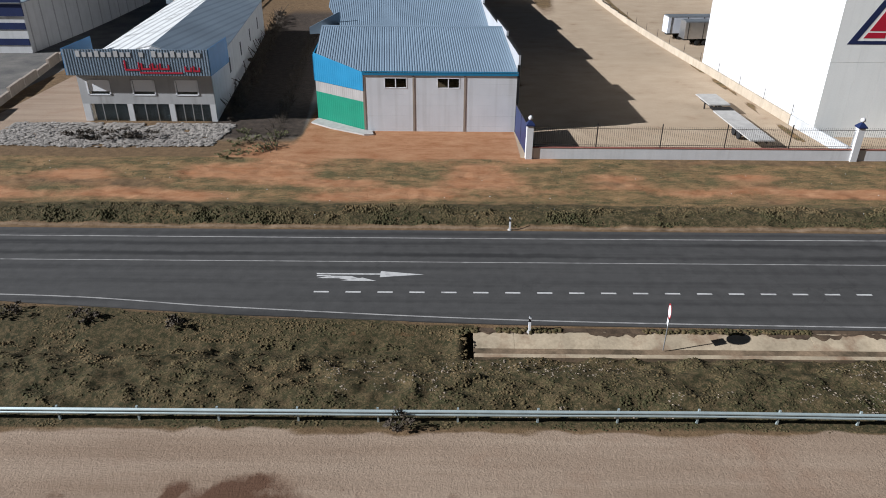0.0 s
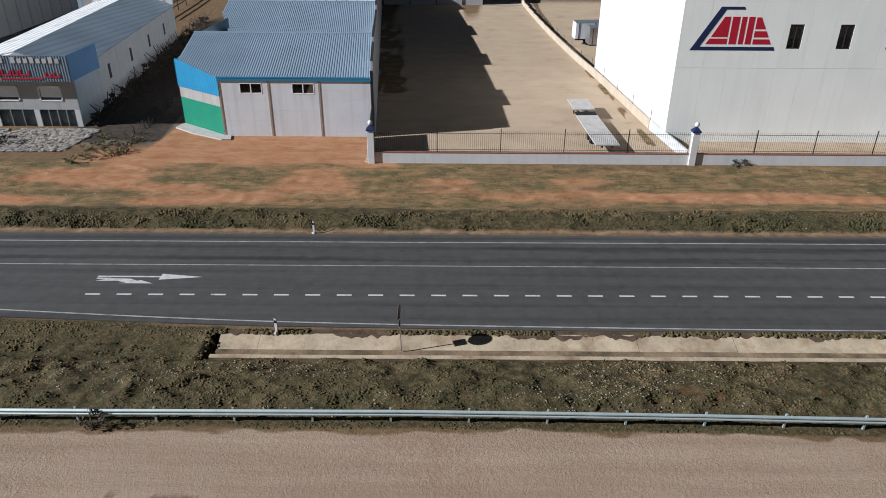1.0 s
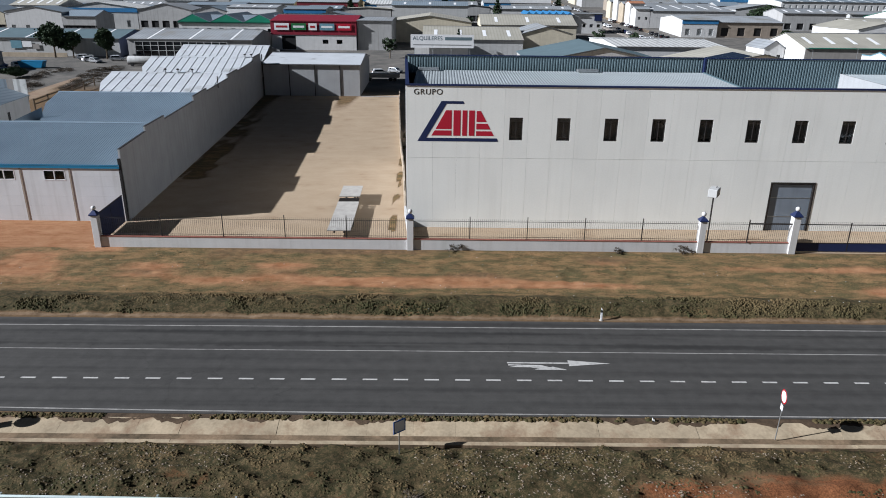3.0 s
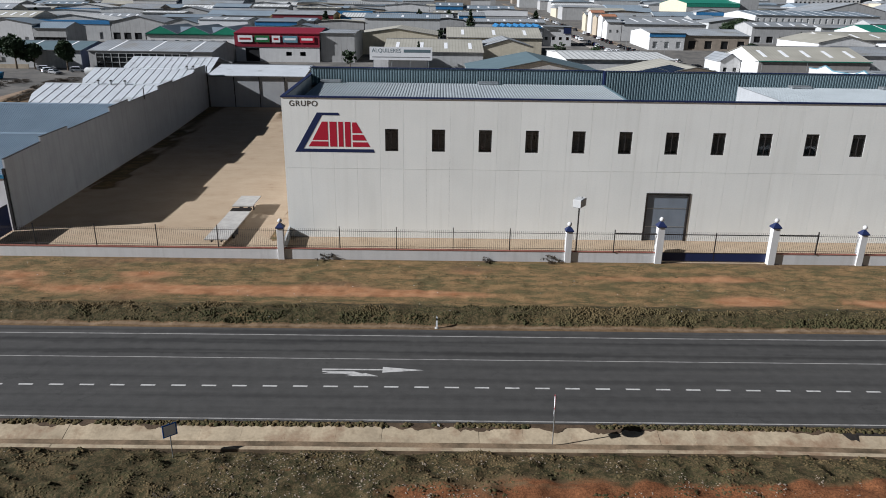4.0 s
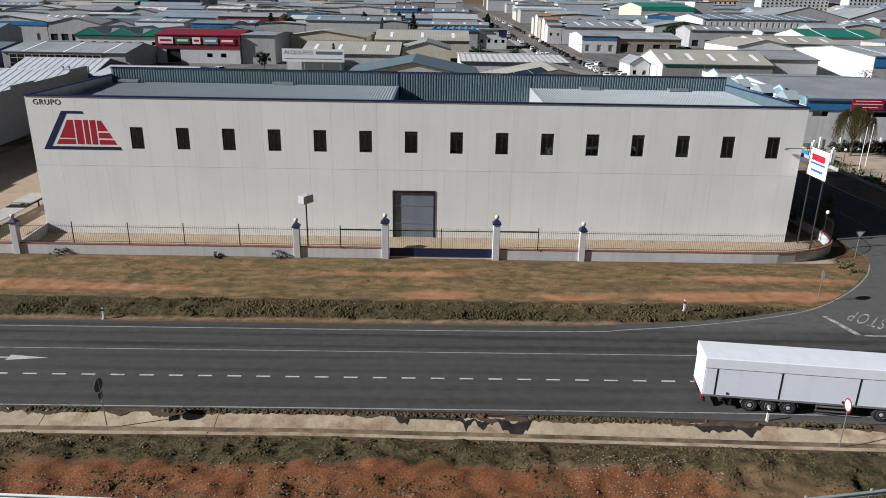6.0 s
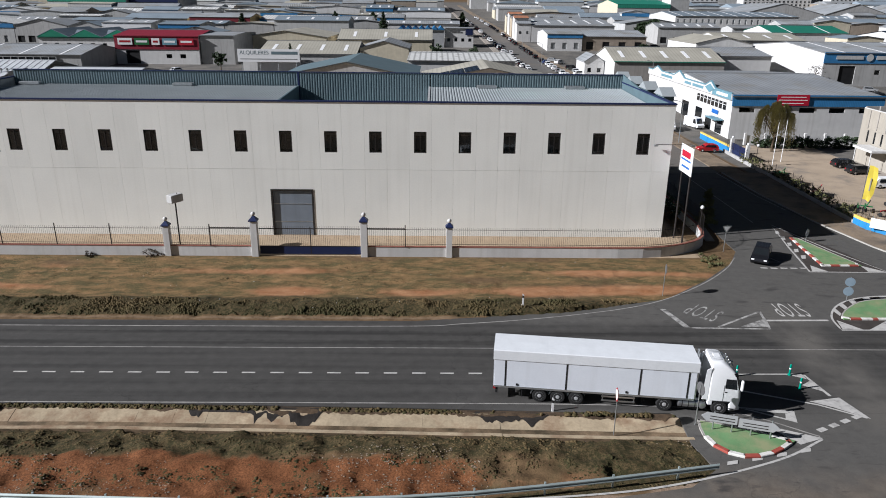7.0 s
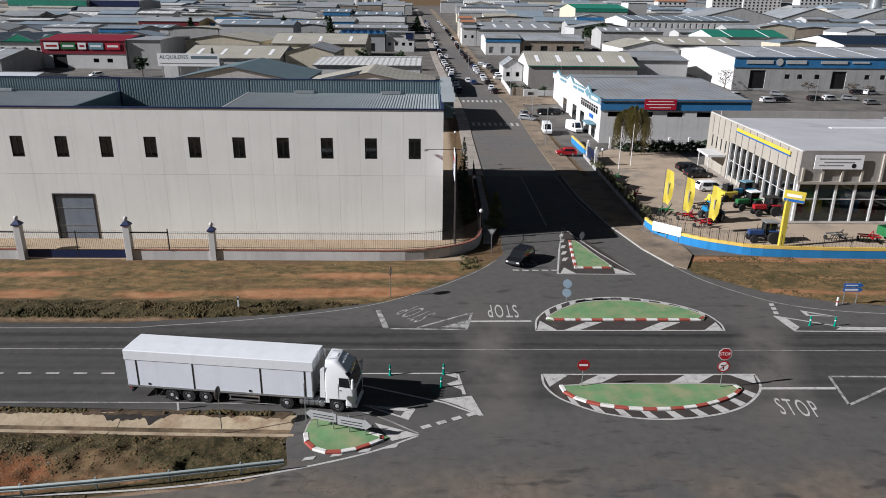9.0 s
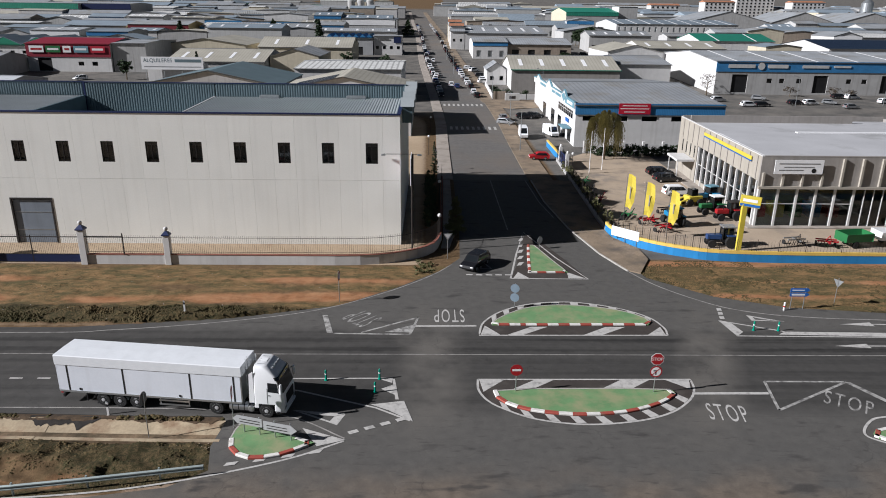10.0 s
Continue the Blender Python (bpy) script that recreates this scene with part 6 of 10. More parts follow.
for i in range(len(edges_x) - 1):
    a, b = edges_x[i] + gap_w, edges_x[i + 1] - gap_w
    for (z0, z1) in ((-0.4, 7.94), (7.96, WH)):
        holes = [(w - 0.71, w + 0.71, 9.93, 12.36) for w in win_x if a < w < b and z0 > 5]
        if z0 < 5 and a < DOOR[1] and b > DOOR[0]:
            holes = [(max(a, DOOR[0]), min(b, DOOR[1]), z0, DOOR[2])]
        g = Geo().holed([a, b], [z0, z1], holes, WY0, WY0 + 0.25)
        part("wall_panel", g, M_WALL_WHITE, cream_hall)
SK = 0.05   # the left flank runs slightly aslant
part("wall_left", Geo().prism([(WX0, WY0 + 0.26), (WX0 + 0.25, WY0 + 0.26), (WX0 + 0.25 - SK * 32, WY1), (WX0 - SK * 32, WY1)], -0.4, WH), M_PLASTER, cream_hall)
part("crest_gable", Geo().run_x([(86.0, WH + 0.17), (104.0, WH + 0.17), (96.0, CREST_Z + 0.05), (CREST_Y - 0.2, CREST_Z + 0.05)], WX1 - 0.28, WX1 - 0.05), M_CREST, cream_hall)
part("wall_right", Geo().box(WX1 - 0.25, WX1, WY0 + 0.26, WY1, -0.4, WH), M_WALL_WHITE, cream_hall)
part("wall_back", Geo().box(WX0 - SK * 32 + 0.3, WX1 - 0.26, WY1 - 0.25, WY1, -0.4, WH), M_WALL_GREY, cream_hall)
part("coping", Geo().box(WX0 - 0.06, WX1 + 0.06, WY0 - 0.08, WY0 + 0.34, WH, WH + 0.16), M_NAVY, cream_hall)
part("coping", Geo().prism([(WX0 - 0.06, WY0 + 0.35), (WX0 + 0.34, WY0 + 0.35), (WX0 + 0.34 - SK * 32, WY1), (WX0 - 0.06 - SK * 32, WY1)], WH, WH + 0.16), M_NAVY, cream_hall)
part("coping", Geo().box(WX1 - 0.34, WX1 + 0.06, WY0 + 0.35, WY1, WH, WH + 0.16), M_NAVY, cream_hall)
for w in win_x:
    win = part("window", Geo().box(w - 0.71, w + 0.71, WY0 + 0.12, WY0 + 0.15, 9.93, 12.36), M_GLASS, cream_hall)
    fr = Geo()
    for bx in ((w - 0.71, w - 0.63, 9.93, 12.36), (w + 0.63, w + 0.71, 9.93, 12.36), (w - 0.63, w + 0.63, 9.93, 10.02), (w - 0.63, w + 0.63, 12.27, 12.36), (w - 0.03, w + 0.03, 10.02, 12.27)):
        fr.box(bx[0], bx[1], WY0 + 0.04, WY0 + 0.115, bx[2], bx[3])
    part("window_frame", fr, M_IRON, win)
    part("window_blind", Geo().box(w - 0.5, w + 0.6, WY0 + 0.17, WY0 + 0.19, 10.3, 11.9), M_BACK, win)
door = part("loading_door", Geo().box(DOOR[0] + 0.1, DOOR[1] - 0.1, WY0 + 0.14, WY0 + 0.2, 0, DOOR[2] - 0.1), M_DOOR, cream_hall, "blue-grey sliding metal door")
for z in (1.6, 3.75):
    part("door_batten", Geo().box(DOOR[0] + 0.1, DOOR[1] - 0.1, WY0 + 0.11, WY0 + 0.138, z, z + 0.07), M_STEEL, door)
dfr = Geo().box(DOOR[0] - 0.12, DOOR[0] + 0.08, WY0 - 0.05, WY0 + 0.1, 0, DOOR[2]).box(DOOR[1] - 0.08, DOOR[1] + 0.12, WY0 - 0.05, WY0 + 0.1, 0, DOOR[2]).box(DOOR[0] - 0.12, DOOR[1] + 0.12, WY0 - 0.05, WY0 + 0.1, DOOR[2], DOOR[2] + 0.18)
part("door_frame", dfr, M_IRON, cream_hall)

# roofs behind the parapet
RP, RD = 0.36, 0.035


def upright_sheet(x0, x1, y, z0, z1):
    """A standing corrugated sheet that faces the road."""
    g = ribs(x0, x1, z0, 0, z1, 0, RP, RD + 0.02)
    g.v = [(x, y - z, yy) for x, yy, z in g.v]
    return g


part("roof", ribs(WX0 + 0.4, 81.9, WY0 + 0.4, 14.2, CREST_Y - 0.1, 14.75, RP, RD), M_ROOF_LIGHT, cream_hall)
part("roof", ribs(101.0, WX1 - 0.4, WY0 + 0.4, 14.2, CREST_Y - 0.1, 14.75, RP, RD + 0.02), M_ROOF_LIGHT, cream_hall)
part("roof", ribs(82.2, 100.7, WY0 + 0.4, 12.2, CREST_Y - 0.1, 12.4, RP, RD), M_ROOF_TEAL, cream_hall)
# light painted into the step sides: east-facing one dark, west-facing one pale
part("roof_step", Geo().run_x([(WY0 + 0.4, 12.0), (CREST_Y - 0.1, 12.2), (CREST_Y - 0.1, 14.85), (WY0 + 0.4, 14.3)], 81.92, 82.18), M_CREST, cream_hall)
part("roof_step", Geo().run_x([(WY0 + 0.4, 12.0), (CREST_Y - 0.1, 12.2), (CREST_Y - 0.1, 14.85), (WY0 + 0.4, 14.3)], 100.72, 100.98), M_FLANK, cream_hall)
part("crest_sheet", upright_sheet(WX0 - 0.9, 82.0, CREST_Y + 0.5, 14.3, CREST_Z), M_ROOF_TEAL, cream_hall)
part("crest_sheet", upright_sheet(82.3, 100.9, CREST_Y, 12.0, CREST_Z - 0.1), M_ROOF_TEAL, cream_hall)
part("crest_sheet", upright_sheet(101.0, WX1 - 0.3, CREST_Y, 14.3, CREST_Z), M_ROOF_TEAL, cream_hall)
part("crest_return", Geo().box(82.02, 82.28, CREST_Y - 0.05, CREST_Y + 0.7, 12.0, CREST_Z + 0.05), M_NAVY, cream_hall)
part("crest_cap", Geo().box(WX0 - 1.0, 82.0, CREST_Y + 0.35, CREST_Y + 0.75, CREST_Z, CREST_Z + 0.1), M_NAVY, cream_hall)
part("crest_cap", Geo().box(82.3, WX1 - 0.3, CREST_Y - 0.12, CREST_Y + 0.3, CREST_Z, CREST_Z + 0.1), M_NAVY, cream_hall)
part("rear_roof", ribs(WX0 - 1.3, WX1 - 0.4, CREST_Y + 0.8, CREST_Z - 0.1, WY1 - 0.3, 15.2, RP, RD), M_ROOF_TEAL, cream_hall)
for cx in (44.5, 66.0, 91.5, 109.0, 121.5):
    if cx < 82 or cx > 101:
        part("roof_vent", Geo().box(cx - 1.4, cx + 1.4, CREST_Y - 1.3, CREST_Y - 0.15, 14.8, 15.15, 0.05), M_STEEL, cream_hall)
part("parapet_lining", Geo().box(WX1 - 0.3, WX1 - 0.252, WY0 + 0.42, WY1 - 0.3, 13.0, WH - 0.01), M_CREST, cream_hall)
# row of small gabled vents along the right flank
for k in range(4):
    y = 77 + k * 6.8
    vent = part("vent_housing", Geo().box(WX1 + 0.07, WX1 + 1.3, y, y + 3.2, WH - 1.6, WH + 0.35), M_CREST, cream_hall)
    part("vent_roof", Geo().run_x([(y - 0.25, WH + 0.36), (y + 3.45, WH + 0.36), (y + 1.6, WH + 1.25)], WX1 - 0.15, WX1 + 1.5), M_ROOF_LIGHT, vent)

# painted emblem: a slanted navy frame round red bars
L0, LZ = 43.7, 9.75


def flat_shape(name, pts, material, y=WY0 - 0.015, th=0.02, parent=None):
    g = Geo().run_y([(x, z) for x, z in pts], y, y + th)
    return part(name, g, material, parent or cream_hall)


flat_shape("emblem_frame", [(L0, LZ), (L0 + 8.7, LZ), (L0 + 8.55, LZ + 0.36), (L0 + 0.95, LZ + 0.36), (L0 + 3.1, LZ + 4.0), (L0 + 5.0, LZ + 4.0), (L0 + 4.85, LZ + 4.28), (L0 + 2.55, LZ + 4.28)], M_NAVY)
bz = LZ + 0.62
for pts in ([(1.5, 0), (3.65, 0), (3.65, 0.55), (1.86, 0.55)], [(1.95, 0.7), (3.65, 0.7), (3.65, 2.7), (3.05, 2.7)],
            [(3.85, 0), (4.6, 0), (4.6, 2.7), (3.85, 2.7)], [(4.8, 0), (5.3, 0), (5.3, 2.7), (4.8, 2.7)], [(5.5, 0), (6.1, 0), (6.1, 2.7), (5.5, 2.7)],
            [(6.3, 0), (8.2, 0), (7.93, 0.5), (6.3, 0.5)], [(6.3, 0.7), (7.82, 0.7), (7.5, 1.3), (6.3, 1.3)], [(6.3, 1.5), (7.38, 1.5), (6.75, 2.65), (6.3, 2.65)]):
    flat_shape("emblem_bar", [(L0 + x, bz + z) for x, z in pts], M_LOGO_RED)
words("GRUPO", 0.84, M_IRON, cream_hall, pose(44.85, WY0 - 0.012, 14.95, 90, 0, 0), 0.008, spacing=1.14)


# ---- blue-roofed hall with stepped flank ----
blue_hall = thing("blue_hall", (0, 0, 0), "grey block workshop with a blue corrugated roof and green-blue corner", "warehouse")
BX0, BX1, BY, BE = -5.6, 10.75, 73.0, 6.35
KX = -0.075   # drift of the flank per metre of depth
bays = [BX0, BX0 + 5.3, BX0 + 10.75, BX1]
for i in range(3):
    a, b = bays[i] + 0.1, bays[i + 1] - 0.1
    c = (-2.2, 3.4)[i] if i < 2 else None
    z = -0.6
    course = 0
    while z < BE - 0.05:
        z1 = min(z + 1.16, BE)
        holes = [(c - 1.2, c + 1.2, max(z, 4.75), min(z1, 5.8))] if c is not None and z1 > 4.76 and z < 5.79 else []
        g = Geo().holed([a, b], [z, z1 - 0.005], holes, BY, BY + 0.2)
        part("wall_panel", g, M_BLOCK, blue_hall)
        z = z1
    if c is not None:
        w = part("window", Geo().box(c - 1.2, c + 1.2, BY + 0.1, BY + 0.13, 4.75, 5.8), M_GLASS, blue_hall)
        fr = Geo()
        for bx in ((c - 1.2, c - 1.12, 4.75, 5.8), (c + 1.12, c + 1.2, 4.75, 5.8), (c - 0.05, c + 0.05, 4.75, 5.8), (c - 1.2, c + 1.2, 4.7, 4.78), (c - 1.2, c + 1.2, 5.76, 5.84)):
            fr.box(bx[0], bx[1], BY - 0.02, BY + 0.09, bx[2], bx[3])
        part("window_frame", fr, M_WHITE_SIGN, w)
for x in bays[1:3]:
    part("pier", Geo().box(x - 0.1, x + 0.1, BY - 0.04, BY + 0.2, -0.6, BE), M_BROWN_WALL, blue_hall)
part("pier", Geo().box(BX0 - 0.1, BX0 + 0.1, BY - 0.04, BY + 0.2, -0.6, BE), M_BROWN_WALL, blue_hall)
part("pier", Geo().box(BX1 - 0.1, BX1 + 0.15, BY - 0.06, BY + 0.2, -0.6, 7.2), M_BLACK, blue_hall)
part("fascia", Geo().box(BX0 - 0.1, BX1, BY - 0.12, BY - 0.045, BE - 0.25, BE + 0.18), M_CYAN_SHEET, blue_hall)
# aslant corner, sheeted blue over fibre sheet over green
CX, CY = -11.5, 77.4


def corner_sheet(z0, z1, material, name, push=0.0, rise=0.0):
    n = 24
    pts_out, g = [], Geo()
    d = Vector((CX - BX0, CY - BY)).normalized()
    nrm = Vector((-d.y, d.x)) * -1
    if nrm.y > 0:
        nrm = -nrm
    length = math.hypot(CX - BX0, CY - BY)
    for i in range(n):
        a, b = length * i / n, length * (i + 1) / n
        m = (a + b) / 2
        q = [(a, 0.0), (m - 0.04, 0.0), (m, 0.012), (b - 0.03, 0.012), (b, 0.0)]
        pts_out += q
    vs, fs = [], []
    for s, o in pts_out:
        p = Vector((BX0, BY)) + d * s + nrm * (o + push)
        vs += [(p.x, p.y, z0), (p.x, p.y, z1 + rise * s / length)]
    for i in range(len(pts_out) - 1):
        fs.append((2 * i, 2 * i + 2, 2 * i + 3, 2 * i + 1))
    g.add(vs, fs)
    part(name, g, material, blue_hall)


corner_sheet(-0.3, 3.2, M_GREEN_SHEET, "corner_cladding")
corner_sheet(3.2, 4.7, M_FINS, "corner_cladding")
corner_sheet(4.4, 6.42, M_CYAN_SHEET, "corner_cladding", 0.08, 1.1)
part("corner_wall", Geo().prism([(BX0, BY + 0.1), (BX0, BY + 0.3), (CX + 0.2, CY + 0.2), (CX, CY + 0.1)], -0.6, 6.2), M_WALL_PALE, blue_hall)
part("wall_left", Geo().prism([(CX, CY + 0.2), (CX + 0.25, CY + 0.25), (CX + 0.25 - 3.3, 121), (CX - 3.3, 121)], -0.6, 6.6), M_WALL_PALE, blue_hall)
part("fascia_left", Geo().prism([(CX - 0.15, CY), (CX - 0.03, CY), (CX - 0.03 - 0.5, 84.5), (CX - 0.15 - 0.5, 84.5)], 4.4, 7.2), M_CYAN_SHEET, blue_hall)


def seamed(x0, x1, y0, z0, y1, z1, pitch):
    """Wide pale sheets with narrow upstanding seams that run up the slope."""
    n = max(2, int((x1 - x0) / pitch))
    w = (x1 - x0) / n
    prof = [(x0, 0)]
    for i in range(n):
        u = x0 + w * (i + 1)
        prof += [(u - 0.12, 0), (u - 0.1, 0.085), (u - 0.03, 0.085), (u, 0)]
    vs, fs = [], []
    for x, d in prof:
        vs += [(x, y0, z0 + d), (x, y1, z1 + d)]
    for i in range(len(prof) - 1):
        fs.append((2 * i, 2 * i + 2, 2 * i + 3, 2 * i + 1))
    g = Geo().add(vs, fs)
    g.run_x([(y0, z0 - 0.05), (y1, z1 - 0.05), (y1, z1 - 0.01), (y0, z0 - 0.01)], x0, x1)
    return g


def bay_roof(y0, z0, y1, z1, back, xl, material, cut_x, cut_y, seam=False):
    """One gabled bay: a front slope whose outer corner is cut aslant, a back slope and a ridge cap."""
    g = seamed(xl, BX1, y0, z0, y1, z1, 1.65) if seam else ribs(xl, BX1, y0, z0, y1, z1, 0.27, 0.035)
    k = (z1 - z0) / (y1 - y0)
    cut = []
    for x, y, z in g.v:
        if x < cut_x and y < y0 + 0.5:
            d = (cut_x - x) / (cut_x - xl) * cut_y
            y, z = y + d, z + k * d
        cut.append((x, y, z))
    h = Geo().run_x([(y1, z1 - 0.05), (back[0], back[1] - 0.05), (back[0], back[1]), (y1, z1)], xl, BX1)
    cap = Geo().run_x([(y1 - 0.22, z1 - 0.01), (y1 + 0.22, z1 - 0.01), (y1 + 0.2, z1 + 0.05), (y1, z1 + 0.11), (y1 - 0.2, z1 + 0.05)], xl, BX1)
    for nm, geo, m in (("roof", [g, cut], material), ("roof", [h, h.v], material), ("ridge_cap", [cap, cap.v], material)):
        geo[0].v = [(x + KX * (y - BY), y, z) for x, y, z in geo[1]]
        part(nm, geo[0], m, blue_hall)


bay_roof(BY - 0.15, BE + 0.05, 86.0, 8.8, (98, 6.75), -10.9, M_ROOF_BLUE, BX0, CY - BY)
bay_roof(98, 6.7, 110.0, 9.2, (122, 7.2), -11.6, M_ROOF_BLUE, -9.5, 7.0)
bay_roof(122, 7.2, 134, 9.65, (146, 7.7), -12.0, M_ROOF_PALE, -10.2, 6.0, True)
bay_roof(146, 7.7, 158, 10.4, (170, 8.3), -11.9, M_ROOF_PALE, -10.6, 5.0, True)
bay_roof(170, 8.4, 182, 11.15, (194, 9.0), -11.2, M_ROOF_PALE, -10.2, 4.0, True)
# shaded blue wall in the first valley
part("valley_wall", Geo().add([(-15.7, 98.0, 5.6), (-11.6, 99.3, 5.6), (-11.6, 99.3, 8.4), (-15.7, 98.0, 6.5), (-15.7, 98.2, 5.6), (-11.6, 99.5, 5.6), (-11.6, 99.5, 8.4), (-15.7, 98.2, 6.5)], [(0, 1, 2, 3), (7, 6, 5, 4), (3, 2, 6, 7), (0, 3, 7, 4), (1, 5, 6, 2)]), M_ROOF_BLUE, blue_hall)
for x, y, z in ((-6.2, 133.6, 9.6), (-3.8, 133.6, 9.6), (-1.1, 133.6, 9.6), (2.6, 157.6, 10.35), (4.0, 157.6, 10.35)):
    vent = part("roof_vent", Geo().rod((x, y, z - 0.2), (x, y, z + 0.65), 0.16, 8), M_STEEL, blue_hall)
    part("vent_cowl", Geo().lathe((x, y, z + 0.6), (0, 0, 1), [(0.3, 0), (0.26, 0.16), (0.05, 0.26)], 10), M_IRON, vent)
part("flue", Geo().rod((7.5, 121.0, 8.6), (7.5, 121.0, 10.6), 0.09, 8), M_IRON, blue_hall)
# stepped precast flank: low lengths at the valleys, raised lengths at the ridges
tops = [(73.2, 82.2, 8.2, 8.45), (82.2, 90.0, 9.05, 9.05), (90.0, 105.1, 8.6, 8.7), (105.1, 113.4, 9.4, 9.5), (113.4, 129.6, 9.05, 9.15), (129.6, 139.0, 9.8, 9.85), (139.0, 156.5, 9.5, 9.75), (156.5, 166.0, 10.5, 10.55)]
for y0, y1, z0, z1 in tops:
    n = max(1, round((y1 - y0) / 7.5))
    for k in range(n):
        a, b = y0 + (y1 - y0) * k / n + 0.012, y0 + (y1 - y0) * (k + 1) / n - 0.012
        za, zb = z0 + (z1 - z0) * k / n, z0 + (z1 - z0) * (k + 1) / n
        g = Geo().run_x([(a, -0.6), (b, -0.6), (b, zb), (a, za)], BX1, BX1 + 0.22)
        g.v = [(x + KX * (y - BY), y, z) for x, y, z in g.v]
        # panel colour set darker than the front blocks, painting in the flank's shade
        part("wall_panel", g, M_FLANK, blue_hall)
        cp = Geo().run_x([(a, za), (b, zb), (b, zb + 0.06), (a, za + 0.06)], BX1 - 0.03, BX1 + 0.25)
        cp.v = [(x + KX * (y - BY), y, z) for x, y, z in cp.v]
        part("coping", cp, M_IRON, blue_hall)
part("downpipe", Geo().rod((4.3, 165.8, 0.3), (4.3, 165.8, 10.4), 0.13, 8), M_BLACK, blue_hall)
part("wall_back", Geo().box(-24.5, 2.4, 193.6, 193.9, 0, 9.2), M_WALL_GREY, blue_hall)
part("wall_left", Geo().prism([(-14.9, 121), (-14.6, 121), (-20.3, 193.5), (-20.6, 193.5)], -0.6, 7.2), M_WALL_PALE, blue_hall)
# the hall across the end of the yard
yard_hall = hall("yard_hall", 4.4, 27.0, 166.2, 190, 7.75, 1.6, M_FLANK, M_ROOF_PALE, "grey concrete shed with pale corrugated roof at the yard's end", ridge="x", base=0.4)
for k in range(1, 4):
    part("pilaster", Geo().box(-11.3 + k * 6 - 0.09, -11.3 + k * 6 + 0.09, -12.05, -11.88, -1, 7.7), M_IRON, yard_hall)

apron = slab("apron", [(-11.6, 76.9), (-12.0, 75.6), (-9.5, 73.6), (-5.6, 71.4), (-4.6, 71.5), (-4.9, 72.9), (-5.7, 72.95), (-11.4, 77.2)], 0.14, M_KERB, "cracked pale concrete apron at the workshop's corner", "paving", thick=0.3)

# ---- goods office with sign fascia ----
office = thing("goods_office", (0, 0, 0), "two-storey block office with a corrugated sign fascia and long shed", "office building")
RX0, RX1, RY = -37.6, -22.7, 76.0
cols = [(-35.4, 1.4), (-30.4, 1.4), (-25.6, 1.4)]
g = Geo().box(RX0, RX1, RY, RY + 0.25, 1.95, 3.0).box(RX0, RX1, RY, RY + 0.25, 4.6, 5.4)
x = RX0
for c, w in cols:
    g.box(x, c - 1.25, RY, RY + 0.25, 3.0, 4.6)
    x = c + 1.25
g.box(x, RX1, RY, RY + 0.25, 3.0, 4.6)
part("wall_upper", g, M_WALL_GREY, office, "grey block upper wall")
for c, w in cols:
    win = part("window", Geo().box(c - 1.25, c + 1.25, RY + 0.12, RY + 0.15, 3.0, 4.6), M_GLASS, office)
    part("roller_blind", Geo().box(c - 1.1, c + 1.1, RY + 0.06, RY + 0.11, 3.35, 4.5), M_WHITE_SIGN, win)
    fr = Geo()
    for bx in ((c - 1.3, c - 1.15, 2.95, 4.65), (c + 1.15, c + 1.3, 2.95, 4.65), (c - 1.3, c + 1.3, 2.92, 3.05), (c - 1.3, c + 1.3, 4.52, 4.65)):
        fr.box(bx[0], bx[1], RY - 0.05, RY + 0.055, bx[2], bx[3])
    part("window_frame", fr, M_WHITE_SIGN, win)
for x, w in ((RX0, 0.8), (-32.6, 0.6), (-27.9, 0.6), (RX1 - 0.6, 0.6)):
    part("pier", Geo().box(x, x + w, RY, RY + 0.25, -1.0, 1.95), M_PLASTER, office)
for a, b in ((RX0 + 0.8, -32.6), (-32.0, -27.9), (-27.3, RX1 - 0.6)):
    p = part("shop_window", Geo().box(a, b, RY + 0.1, RY + 0.13, -0.6, 1.95), M_GLASS, office)
    fr = Geo()
    n = 3 if b - a > 4.05 else 4
    for k in range(n + 1):
        xx = a + (b - a) * k / n
        fr.box(xx - 0.05, xx + 0.05, RY + 0.04, RY + 0.095, -0.6, 1.95)
    part("window_frame", fr, M_ALU, p)
part("sill", Geo().box(RX0, RX1, RY - 0.1, RY + 0.25, -1.2, -0.62), M_WALL_PALE, office)
fas = ribs(RX0 - 0.5, RX1 + 0.3, 0, 0, 2.8, 0, 0.3, 0.06)
fas.v = [(x, RY - 0.9 - z, 5.35 + y) for x, y, z in fas.v]
fascia = part("fascia", fas, M_ROOF_BLUE, office, "faded blue corrugated sign fascia")
part("fascia_side", Geo().box(RX1 + 0.3, RX1 + 0.36, RY - 0.9, RY + 6, 5.35, 8.2), M_BLUE_SHEET, office)
part("fascia_side", Geo().box(RX0 - 0.56, RX0 - 0.5, RY - 0.9, RY + 6, 5.35, 8.2), M_BLUE_SHEET, office)
part("soffit", Geo().box(RX0 - 0.5, RX1 + 0.3, RY - 0.85, RY - 0.02, 5.3, 5.4), M_WALL_GREY, office)
for k in range(20):
    if k not in (9, 11):
        part("sign_bar", Geo().box(-36.6 + k * 0.68, -36.15 + k * 0.68, RY - 1.01, RY - 0.98, 7.35, 7.85 if k % 3 else 8.0), M_WALL_PALE, fascia)
